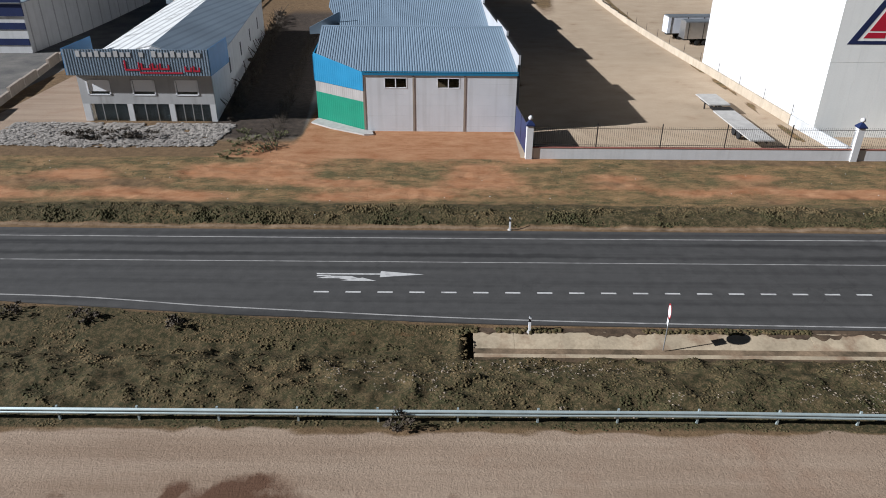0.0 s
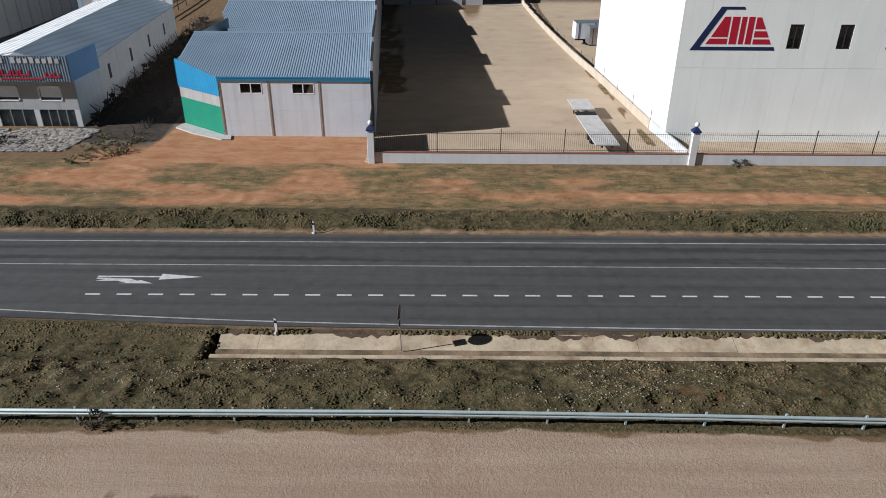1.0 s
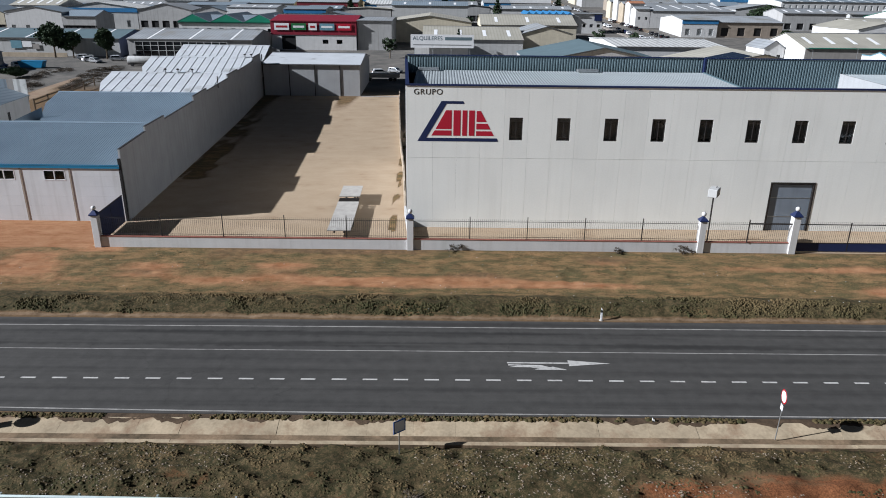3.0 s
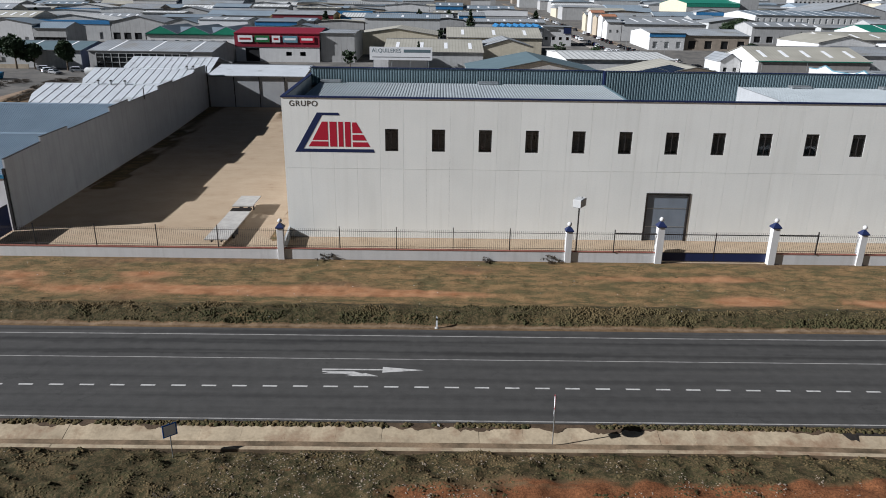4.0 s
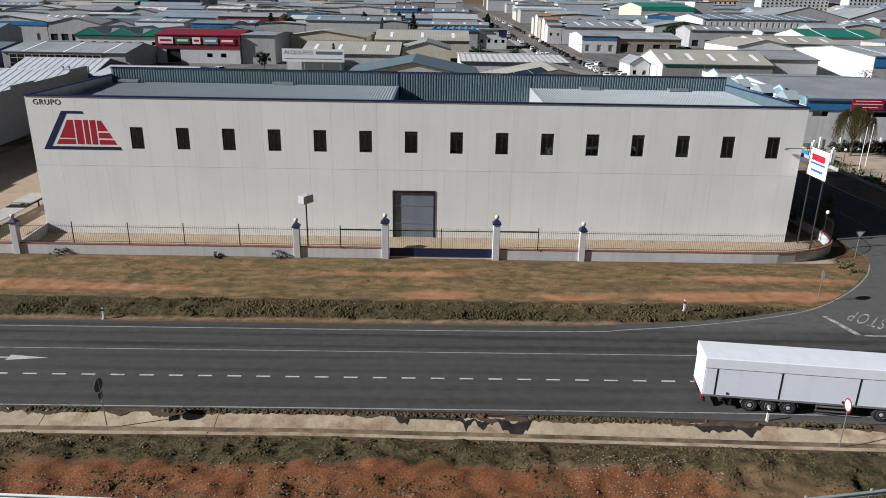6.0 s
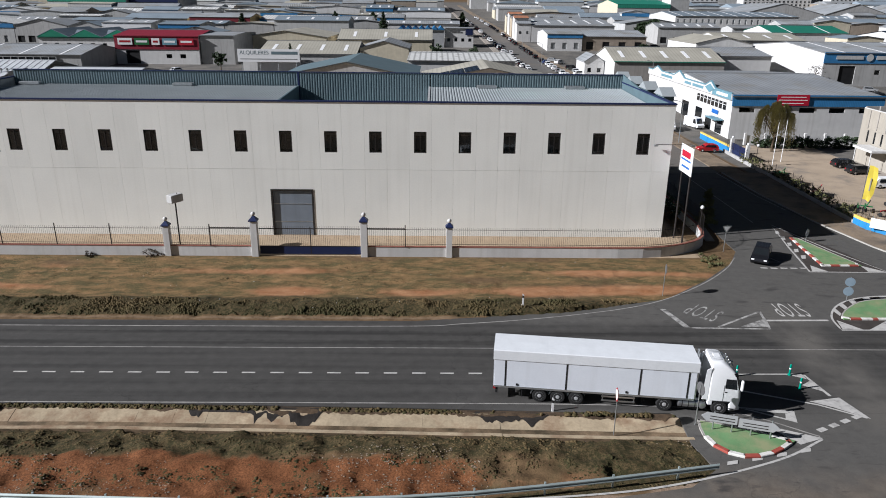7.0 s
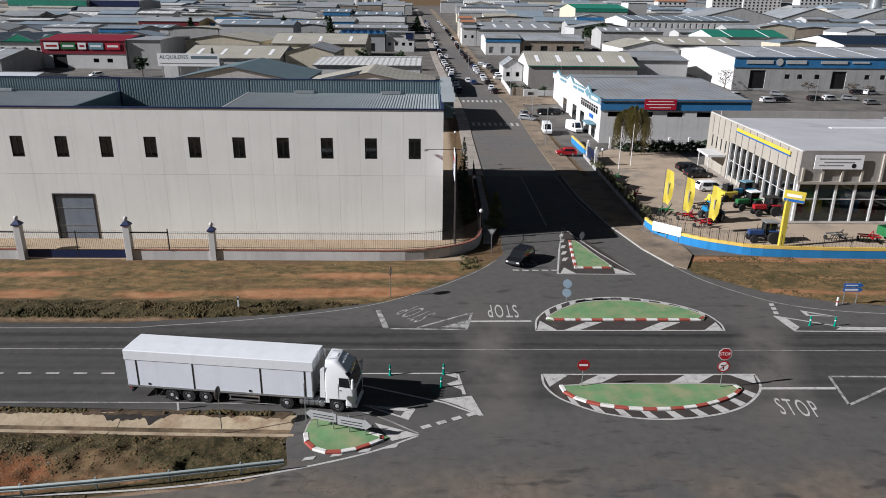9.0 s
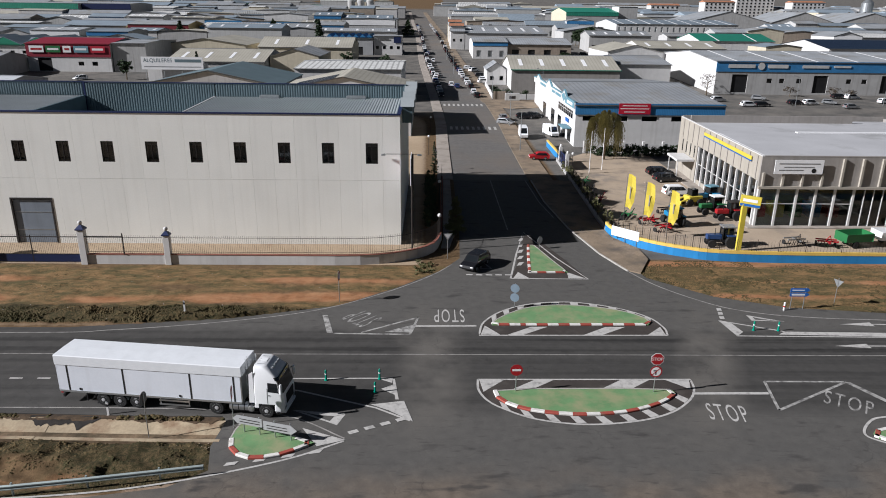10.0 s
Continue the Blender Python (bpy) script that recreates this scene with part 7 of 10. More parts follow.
for (x, z0, z1, w) in ((-31.6, 5.9, 7.0, 1.5), (-29.8, 6.0, 6.7, 0.9), (-28.6, 6.0, 6.7, 0.5), (-27.8, 6.0, 6.7, 0.9), (-25.1, 5.8, 6.4, 0.6), (-24.2, 5.8, 6.4, 0.6)):
    part("sign_bar", Geo().box(x, x + 0.18, RY - 1.01, RY - 0.98, z0, z1).box(x + 0.19, x + w, RY - 1.01, RY - 0.98, z0, z0 + 0.18).box(x + w + 0.01, x + w + 0.16, RY - 1.01, RY - 0.98, z0, z0 + (z1 - z0) * 0.8), M_LOGO_RED, fascia)
part("sign_bar", Geo().box(-30.0, -25.4, RY - 1.01, RY - 0.98, 5.6, 5.75), M_LOGO_RED, fascia)
KR = -0.13
shed = Geo()
shed.run_y([(RX0 + 1.2, -1), (RX1, -1), (RX1, 6.0), (RX0 + 8.5, 8.0), (RX0 + 1.2, 6.4)], RY + 0.26, 127)
shed.v = [(x + KR * (y - RY), y, z) for x, y, z in shed.v]
part("long_shed", shed, M_PLASTER, office, "white-plastered long shed")
# slope colours carry the light: left white as sunlit, right grey-blue as shaded
for (xa, za, xb, zb) in ((RX0 + 1.0, 6.4, RX0 + 8.5, 8.05), (RX0 + 8.5, 8.05, RX1 + 0.2, 5.98)):
    g = Geo().run_y([(xa, za), (xb, zb), (xb, zb + 0.1), (xa, za + 0.1)], RY + 1.5, 127.2)
    g.v = [(x + KR * (y - RY), y, z) for x, y, z in g.v]
    part("roof", g, M_ROOF_WHITE if xa < RX0 + 5 else M_ROOF_SLATE, office)
for k in range(14):
    g = Geo().box(RX1 - 1.15 - k * 1.2, RX1 + 0.02 - k * 1.2, 127.25, 127.33, 5.2, 8.9)
    g.v = [(xx + KR * (yy - RY), yy, z) for xx, yy, z in g.v]
    part("back_sheet", g, (M_ROOF_WHITE, M_ROOF_WHITE, M_FINS, M_ROOF_SLATE, M_FINS)[k % 5], office)
for k in range(4):
    y = 88 + k * 10
    g = Geo().box(RX1 - 0.05, RX1 + 0.02, y, y + 0.9, 2.6, 4.4)
    g.v = [(xx + KR * (yy - RY), yy, z) for xx, yy, z in g.v]
    part("window", g, M_BLACK, office)


# ---- boundary wall, railing, pillars ----
FY = 64.8
fence = thing("boundary_fence", (0, 0, 0), "white low wall with dark iron railing and red coping", "fence")


def bars(pts, z0, z1, gap=0.2):
    """Thin upright bars along a line, with two cross rails."""
    g = Geo()
    for i in range(len(pts) - 1):
        a, b = Vector(pts[i]), Vector(pts[i + 1])
        n = max(1, int((b - a).length / gap))
        for k in range(n):
            p = a.lerp(b, (k + 0.5) / n)
            w = 0.011
            g.add([(p.x - w, p.y - w, z0), (p.x + w, p.y - w, z0), (p.x, p.y + w, z0), (p.x - w, p.y - w, z1), (p.x + w, p.y - w, z1), (p.x, p.y + w, z1)],
                  [(0, 1, 4, 3), (1, 2, 5, 4), (2, 0, 3, 5), (3, 4, 5)])
    return g


def run_rail(pts, z, r=0.025):
    g = Geo()
    for i in range(len(pts) - 1):
        g.rod((*pts[i], z), (*pts[i + 1], z), r, 6)
    return g


def fence_run(pts, wall=1.1, top=3.3, post_gap=6.3):
    for i in range(len(pts) - 1):
        a, b = Vector(pts[i]), Vector(pts[i + 1])
        d = (b - a).normalized()
        nrm = Vector((-d.y, d.x)) * 0.14
        part("low_wall", Geo().prism([tuple(a - nrm), tuple(b - nrm), tuple(b + nrm), tuple(a + nrm)], -0.4, wall), M_PLASTER, fence)
        nrm = nrm * 1.25
        part("coping", Geo().prism([tuple(a - nrm), tuple(b - nrm), tuple(b + nrm), tuple(a + nrm)], wall, wall + 0.07), M_COPING, fence)
        n = max(1, round((b - a).length / post_gap))
        for k in range(1, n):
            p = a.lerp(b, k / n)
            part("fence_post", Geo().box(p.x - 0.04, p.x + 0.04, p.y - 0.04, p.y + 0.04, wall + 0.07, top + 0.25), M_IRON, fence)
    tagged(part("railing_infill", bars(pts, wall + 0.07, top), M_IRON, fence), kind="stuff")
    part("top_rail", run_rail(pts, top - 0.25), M_IRON, fence)
    part("bottom_rail", run_rail(pts, wall + 0.3), M_IRON, fence)


curve = bow([(103.5, FY), (115, FY), (124.5, FY + 0.1), (129.5, FY + 1.6), (132.6, 69.3), (133.6, 74.0)], 3)
fence_run([(11.6, FY), (43.0, FY)])
fence_run([(43.4, FY), (72.7, FY)])
fence_run([(73.1, FY), (82.1, FY)])
fence_run([(94.4, FY), (103.1, FY)])
fence_run(curve, post_gap=7)
fence_run([(133.6, 74.0), (134.2, 104.0)], post_gap=5)
part("gate_bar", Geo().box(77.6, 82.0, FY - 0.25, FY - 0.17, 3.15, 3.25).box(77.52, 77.62, FY - 0.25, FY - 0.17, 1.17, 3.6), M_IRON, fence)
part("gate_bar", Geo().box(94.4, 98.6, FY - 0.25, FY - 0.17, 3.15, 3.25).box(98.5, 98.6, FY - 0.25, FY - 0.17, 1.17, 3.6), M_IRON, fence)
pillar = thing("gate_pillar", (11.35, FY, 0), "white square pillar with navy cap and white ball", "pillar", "fence pillars")
part("shaft", Geo().box(-0.33, 0.33, -0.33, 0.33, -0.4, 3.35, 0.02), M_PLASTER, pillar)
part("cap", Geo().box(-0.42, 0.42, -0.42, 0.42, 3.35, 3.47).add([(-0.42, -0.42, 3.47), (0.42, -0.42, 3.47), (0.42, 0.42, 3.47), (-0.42, 0.42, 3.47), (-0.1, -0.1, 3.85), (0.1, -0.1, 3.85), (0.1, 0.1, 3.85), (-0.1, 0.1, 3.85)], [(0, 1, 5, 4), (1, 2, 6, 5), (2, 3, 7, 6), (3, 0, 4, 7), (4, 5, 6, 7)]), M_NAVY, pillar)
part("ball", Geo().ball((0, 0, 4.08), 0.24, 12), M_PLASTER, pillar, smooth=True)
for x in (43.2, 72.9, 103.3):
    again(pillar, x, FY, 0)
tall = thing("gate_pillar", (82.3, FY, 0), "taller white gate pillar with navy cap and ball", "pillar", "fence pillars")
part("shaft", Geo().box(-0.36, 0.36, -0.36, 0.36, -0.4, 3.95, 0.02), M_PLASTER, tall)
part("cap", Geo().box(-0.46, 0.46, -0.46, 0.46, 3.95, 4.07).add([(-0.46, -0.46, 4.07), (0.46, -0.46, 4.07), (0.46, 0.46, 4.07), (-0.46, 0.46, 4.07), (-0.1, -0.1, 4.5), (0.1, -0.1, 4.5), (0.1, 0.1, 4.5), (-0.1, 0.1, 4.5)], [(0, 1, 5, 4), (1, 2, 6, 5), (2, 3, 7, 6), (3, 0, 4, 7), (4, 5, 6, 7)]), M_NAVY, tall)
part("ball", Geo().ball((0, 0, 4.72), 0.24, 12), M_PLASTER, tall, smooth=True)
again(tall, 94.1, FY, 0)
# the wide gate between the two tall pillars
gate = thing("sliding_gate", (82.7, FY + 0.3, 0), "dark sliding gate of thin bars over a navy sheet plinth", "gate")
part("plinth", Geo().box(0, 11.1, -0.03, 0.03, 0.1, 0.95), M_NAVY, gate)
part("frame", Geo().box(0, 11.1, -0.04, 0.04, 0.96, 1.03).box(0, 11.1, -0.04, 0.04, 2.95, 3.03).box(5.5, 5.6, -0.04, 0.04, 0.1, 3.2), M_IRON, gate)
tagged(part("gate_infill", bars([(0, 0), (11.1, 0)], 1.03, 3.3), M_IRON, gate), kind="stuff")
# navy gate between the first pillar and the workshop
bg = thing("navy_gate", (11.2, 65.2, 0), "navy sheet-metal gate standing shut", "gate", rz=94)
part("leaf", Geo().box(0.1, 3.8, -0.03, 0.03, 0.1, 3.1), M_NAVY, bg)
part("leaf", Geo().box(3.86, 7.4, -0.03, 0.03, 0.1, 3.1), M_NAVY, bg)
part("leaf_frame", Geo().box(0.1, 7.4, -0.05, 0.05, 3.1, 3.2).box(3.8, 3.86, -0.05, 0.05, 0, 3.2), M_IRON, bg)
# floodlight box on a pole behind the wall
lampb = thing("light_box", (73.9, 65.6, 0), "beige box lamp on a dark pole", "lamp")
part("pole", Geo().rod((0, 0, -0.2), (0, 0, 5.9), 0.08, 10), M_IRON, lampb)
part("box", Geo().box(-0.75, 0.75, -0.45, 0.45, 5.75, 6.6, 0.05).tilt(pose(0, 0, 0, 0, 0, 58)), M_WALL_PALE, lampb)
part("bracket", Geo().rod((0, 0, 5.6), (0.25, 0.1, 6.75), 0.04, 6), M_IRON, lampb)
# yard: side wall, steel trailer bed, vehicles behind the wall
ywall = thing("yard_wall", (0, 0, 0), "low tan block wall with thin wire posts", "wall")
yp = [(42.1, 76.5), (40.85, 97), (39.35, 116), (37.1, 152), (36.1, 171)]
for i in range(4):
    a, b = Vector(yp[i]), Vector(yp[i + 1])
    n = round((b - a).length / 6)
    for k in range(n):
        p, q = a.lerp(b, k / n), a.lerp(b, (k + 1) / n)
        part("wall_length", Geo().prism([(p.x - 0.12, p.y), (p.x + 0.12, p.y), (q.x + 0.12, q.y - 0.02), (q.x - 0.12, q.y - 0.02)], -0.3, 1.05 + float(slope(p.y))), M_TANWALL, ywall)
        part("wire_post", Geo().rod((p.x, p.y, 0.9), (p.x, p.y, 2.3), 0.03, 6), M_IRON, ywall)
part("wall_length", Geo().prism([(43.1, 65.0), (43.3, 65.0), (42.22, 76.4), (42.0, 76.4)], -0.3, 1.1), M_WALL_PALE, ywall)
bed = thing("trailer_bed", (35.25, 76.2, 0), "empty flat steel trailer bed standing in the yard", "trailer", rz=91.5)
part("deck", Geo().box(-8.4, 2.2, -1.25, 1.25, 0.85, 0.98), M_KERB, bed)
part("deck", Geo().box(3.6, 8.3, -1.25, 1.25, 1.15, 1.28), M_KERB, bed)
for k in range(7):
    part("cross_member", Geo().box(2.25 + k * 0.19, 2.33 + k * 0.19, -1.2, 1.2, 0.9, 1.05), M_IRON, bed)
part("beam", Geo().box(-8.3, 8.2, -0.6, -0.45, 0.6, 0.84), M_IRON, bed)
part("beam", Geo().box(-8.3, 8.2, 0.45, 0.6, 0.6, 0.84), M_IRON, bed)
for x in (-5.0, -3.7):
    for sy in (-1, 1):
        part("wheel", Geo().lathe((x, sy * 0.85, 0.48), (0, sy, 0), [(0.3, 0), (0.48, 0.04), (0.48, 0.26), (0.3, 0.3)], 18), M_RUBBER, bed, smooth=True)
for sy in (-1, 1):
    part("landing_leg", Geo().box(6.2, 6.35, sy * 0.7 - 0.07, sy * 0.7 + 0.07, 0, 1.14), M_IRON, bed)


def parked_trailer(x, y, rz, length, material, label):
    ob = thing("parked_trailer", (x, y, 0), label, "trailer", "parked trailers", rz=rz)
    part("box", Geo().box(-length / 2, length / 2, -1.25, 1.25, 1.1, 3.8, 0.03), material, ob)
    part("top_cover", Geo().run_x([(-1.27, 3.8), (1.27, 3.8), (1.0, 4.0), (-1.0, 4.0)], -length / 2, length / 2), M_STEEL, ob)
    part("chassis", Geo().box(-length / 2 + 0.3, length / 2 - 0.3, -0.5, 0.5, 0.75, 1.09), M_BLACK, ob)
    for k in range(5):
        part("stake", Geo().box(-length / 2 + 0.6 + k * (length - 1.2) / 4 - 0.05, -length / 2 + 0.6 + k * (length - 1.2) / 4 + 0.05, -1.3, -1.252, 1.1, 3.8), M_IRON, ob)
    for k in range(3):
        for sy in (-1, 1):
            part("wheel", Geo().lathe((-length / 2 + 2.5 + 1.3 * k, sy * 0.85, 0.5), (0, sy, 0), [(0.3, 0), (0.5, 0.04), (0.5, 0.28), (0.3, 0.32)], 16), M_RUBBER, ob, smooth=True)


parked_trailer(47.5, 126.5, 4, 12.5, M_SIDE, "white box semi-trailer parked behind the wall")
parked_trailer(48.5, 121.5, 4, 11.5, M_ALU, "grey tipping semi-trailer parked behind the wall")


# ---- east of the side street: dealer's hall, lot, vehicles ----
LOT = [(156.6, 124.0), (155.3, 82.0), (155.5, 75.5), (157.9, 71.2), (162.0, 68.2), (167.5, 66.6), (185.0, 66.0), (232.0, 66.0)]
lot_wall = thing("lot_wall", (0, 0, 0), "blue painted low wall with yellow coping around the lot", "wall")
lot_line = [LOT[0], LOT[1]] + bow(LOT[1:], 5)[1:]
for i in range(len(lot_line) - 1):
    a, b = Vector(lot_line[i]), Vector(lot_line[i + 1])
    d = (b - a).normalized()
    nrm = Vector((-d.y, d.x)) * 0.15
    quad = [tuple(a - nrm), tuple(b - nrm), tuple(b + nrm), tuple(a + nrm)]
    shaded = a.y > 78.5
    part("wall_length", Geo().prism(quad, -0.3, 0.55 if shaded else 0.95), M_WALL_GREY if shaded else M_WALL_BLUE, lot_wall)
    nrm = nrm * 1.15
    if shaded:
        for k in range(int((b - a).length / 3)):
            c = a.lerp(b, (k + 0.5) / max(1, int((b - a).length / 3)))
            part("mesh_post", Geo().rod((c.x, c.y, 0.5), (c.x, c.y, 2.6), 0.04, 6), M_IRON, lot_wall)
        continue
    part("coping", Geo().prism([tuple(a - nrm), tuple(b - nrm), tuple(b + nrm), tuple(a + nrm)], 0.95, 1.3), M_WALL_YELLOW, lot_wall)
    part("mesh_post", Geo().rod((a.x, a.y, 1.2), (a.x, a.y, 2.7), 0.035, 6), M_IRON, lot_wall)
tagged(part("mesh_wire", bars(lot_line, 1.3, 2.5, 0.35), M_IRON, lot_wall), kind="stuff")

pave = slab("pavement", [(149.4, 105.9), (149.5, 92), (150.6, 78.8), (152.4, 68.7), (154.25, 63.0), (155.3, 62.2), (157.5, 66.8), (157.4, 70.6), (155.2, 75.2), (155.0, 82), (155.9, 105.9)], 0.15, M_DUST, "dusty tan footway beside the lot wall", "pavement")
for i, (a, b) in enumerate(zip([(149.2, 106), (149.3, 92), (150.4, 78.8), (152.2, 68.7)], [(149.3, 92), (150.4, 78.8), (152.2, 68.7), (154.05, 62.9)])):
    a, b = Vector(a), Vector(b)
    n = max(1, round((b - a).length / 1.0))
    d = (b - a).normalized()
    nrm = Vector((d.y, -d.x)) * -0.15
    for k in range(n):
        p, q = a.lerp(b, k / n), a.lerp(b, (k + 1) / n) - d * 0.015
        part("kerb_stone", Geo().prism([tuple(p), tuple(q), tuple(q + nrm), tuple(p + nrm)], 0, 0.16), M_KERB, pave)
pave2 = slab("pavement", [(134.5, 105.9), (133.9, 74.0), (133.6, 70.5), (134.6, 70.5), (135.4, 76), (135.6, 105.9)], 0.14, M_PAVE, "narrow footway beside the fence", "pavement")
for side, w0, w1 in ((-1, 6.4, 9.0), (1, 6.4, 10.5)):
    g = Geo()
    vs, fs = [], []
    ys = STREET_YS
    for i, y in enumerate(ys):
        c, z = street_x(y), float(slope(y))
        x0, x1 = sorted((c + side * w0, c + side * w1))
        vs += [(x0, y, z - 0.1), (x0, y, z + 0.15), (x1, y, z + 0.15), (x1, y, z - 0.1)]
        if i:
            o = 4 * i
            fs += [(o - 4, o - 3, o + 1, o), (o - 3, o - 2, o + 2, o + 1), (o - 2, o - 1, o + 3, o + 2)]
    solid("pavement", g.add(vs, fs), M_DUST if side > 0 else M_PAVE, "dusty tan footway along the side street", "pavement", kind="structure")

# farm machinery dealer
dealer = thing("dealer_hall", (0, 0, 0), "cream machinery showroom with white columns and tall glazing", "showroom")
DX, DY, DH, DK = 175.6, 80.5, 9.5, 0.047


def skew(g):
    g.v = [(x + DK * (y - DY), y, z) for x, y, z in g.v]
    return g


part("floor_slab", Geo().box(DX - 1.0, 216, DY - 1.0, 116, -0.2, 0.12), M_PAVE, dealer)
part("wall_upper", Geo().box(DX, 214, DY, DY + 0.3, 5.6, DH), M_FINS, dealer, "grey upper facade panels")
for k in range(15):
    x = DX + 0.3 + k * 2.6
    part("fin", Geo().box(x, x + 0.28, DY - 0.32, DY - 0.005, 5.6 if k > 3 else 5.6, 9.3 if k > 3 else 7.4), M_CREAM_PANEL, dealer)
part("lintel", Geo().box(DX - 0.1, 214, DY - 0.4, DY - 0.02, 5.25, 5.58), M_CREAM_PANEL, dealer)
for k in range(6):
    x = DX + 0.1 + k * 2.55
    part("column", Geo().box(x, x + 0.3, DY - 0.05, DY + 0.3, 0.1, 5.25), M_PLASTER, dealer)
for k in range(5):
    x = DX + 0.4 + k * 2.55
    gl = part("showroom_pane", Geo().box(x, x + 2.25, DY + 0.12, DY + 0.15, 0.1, 5.25), M_GLASS, dealer)
    part("transom", Geo().box(x, x + 2.25, DY + 0.06, DY + 0.115, 3.1, 3.2), M_PLASTER, gl)
for k in range(4):
    x = DX + 13.3 + k * 1.25
    part("showroom_pane", Geo().box(x, x + 1.15, DY + 0.12, DY + 0.15, 0.1, 5.25), M_GLASS, dealer)
    part("column", Geo().box(x + 1.15, x + 1.25, DY + 0.02, DY + 0.3, 0.1, 5.25), M_PLASTER, dealer)
part("wall_lower", Geo().box(DX + 18.4, 214, DY, DY + 0.3, -0.2, 5.25), M_FINS, dealer)
part("wall_left", skew(Geo().box(DX, DX + 0.3, DY + 0.31, 116.5, 6.2, DH)), M_CREAM_PANEL, dealer)
part("wall_left", skew(Geo().box(DX, DX + 0.3, 106, 116.5, -0.2, 6.19)), M_CREAM_PANEL, dealer)
for k in range(11):
    y = DY + 0.35 + k * 2.4
    part("column", skew(Geo().box(DX - 0.12, DX + 0.3, y + 0.06, y + 0.34, 0.1, 6.19)), M_PLASTER, dealer)
    if k < 10:
        gl = part("showroom_pane", skew(Geo().box(DX + 0.14, DX + 0.17, y + 0.34, y + 2.46, 0.8, 6.19)), M_GLASS, dealer)
        part("transom", skew(Geo().box(DX + 0.08, DX + 0.135, y + 0.34, y + 2.46, 3.3, 3.38)), M_PLASTER, gl)
        part("plinth", skew(Geo().box(DX, DX + 0.3, y + 0.4, y + 2.4, 0.1, 0.8)), M_CREAM_PANEL, dealer)
for k in range(13):
    y = DY + 1.2 + k * 2.7
    part("rib", skew(Geo().box(DX - 0.1, DX - 0.005, y, y + 0.14, 6.3, 9.4)), M_FINS, dealer)
for k in range(4):
    y = 107 + k * 2.2
    part("slit_window", skew(Geo().box(DX - 0.02, DX + 0.05, y, y + 0.5, 4.0, 6.0)), M_TINT, dealer)
part("sign_band", skew(Geo().box(DX - 0.22, DX - 0.11, 83.5, 103.0, 8.45, 8.95)), M_YELLOW, dealer, "yellow sign band")
part("sign_band_edge", skew(Geo().box(DX - 0.24, DX - 0.11, 83.5, 103.0, 8.28, 8.44)), M_BLUE_SIGN, dealer)
part("canopy", skew(Geo().box(DX - 3.0, DX - 0.15, 106.5, 112.5, 3.4, 3.75)), M_PLASTER, dealer)
for y in (107, 112):
    part("canopy_post", skew(Geo().rod((DX - 2.7, y, 0), (DX - 2.7, y, 3.4), 0.08, 8)), M_PLASTER, dealer)
part("wall_back", Geo().box(DX + 1.9, 214, 116.2, 116.5, -0.2, DH + 0.3), M_FINS, dealer)
part("wall_right", Geo().box(213.7, 214, DY + 0.31, 116.1, -0.2, DH), M_FINS, dealer)
part("roof", Geo().run_x([(DY + 0.35, 8.9), (98, 9.35), (116, 8.9), (116, 9.0), (98, 9.45), (DY + 0.35, 9.0)], DX + 1.8, 213.6), M_FLAT_ROOF, dealer)
part("parapet", skew(Geo().box(DX, DX + 0.3, DY, 116.5, DH, DH + 0.12)), M_PLASTER, dealer)
part("parapet", Geo().box(DX + 0.31, 214, DY - 0.02, DY + 0.3, DH, DH + 0.12), M_FINS, dealer)
part("parapet_back", Geo().box(DX + 2.0, 206, 112.5, 112.8, 9.0, 10.3), M_FINS, dealer)
part("rooflight", Geo().box(190, 206, 100.0, 100.8, 9.4, 9.55), M_WHITE_SIGN, dealer)
sb = part("name_board", Geo().box(DX + 1.6, DX + 8.0, DY - 0.45, DY - 0.35, 7.3, 9.15), M_WHITE_SIGN, dealer, "white name board with dark bars of writing")
for k, (a, b, z) in enumerate(((0.5, 5.9, 8.6), (1.2, 5.2, 8.15), (0.6, 3.8, 7.75))):
    part("text_bar", Geo().box(DX + 1.6 + a, DX + 1.6 + b, DY - 0.47, DY - 0.455, z, z + 0.13), M_CAR_GREY, sb)
part("emblem", disc(Geo(), (DX + 6.8, DY - 0.46, 7.75), 0.3, 0.02, (0, -1, 0)), M_BLACK, sb)
for k in range(5):
    part("stored_machine", Geo().box(DX + 2 + k * 2.6, DX + 3.6 + k * 2.6, DY + 4, DY + 6.5, 0.12, 1.6 + 0.4 * (k % 2), 0.1), (M_RED, M_YELLOW, M_GREEN_PAINT, M_BLUE_PAINT, M_RED)[k], dealer)

totem = thing("totem_sign", (169.3, 70.1, 0), "yellow pylon sign with a tilted yellow and blue head", "sign")
part("pylon", Geo().box(-0.3, 0.3, -0.2, 0.2, -0.2, 5.9, 0.02), M_YELLOW, totem)
hd = part("head", Geo().box(-1.0, 1.3, -0.22, 0.22, 5.6, 6.95, 0.05).tilt(pose(0, 0, 0, 0, 4, -24)), M_YELLOW, totem)
part("head_band", Geo().box(-0.95, 1.25, -0.25, -0.225, 5.7, 6.0).tilt(pose(0, 0, 0, 0, 4, -24)), M_BLUE_SIGN, hd)
part("head_panel", Geo().box(-0.7, 0.9, -0.25, -0.225, 6.25, 6.6).tilt(pose(0, 0, 0, 0, 4, -24)), M_WHITE_SIGN, hd)


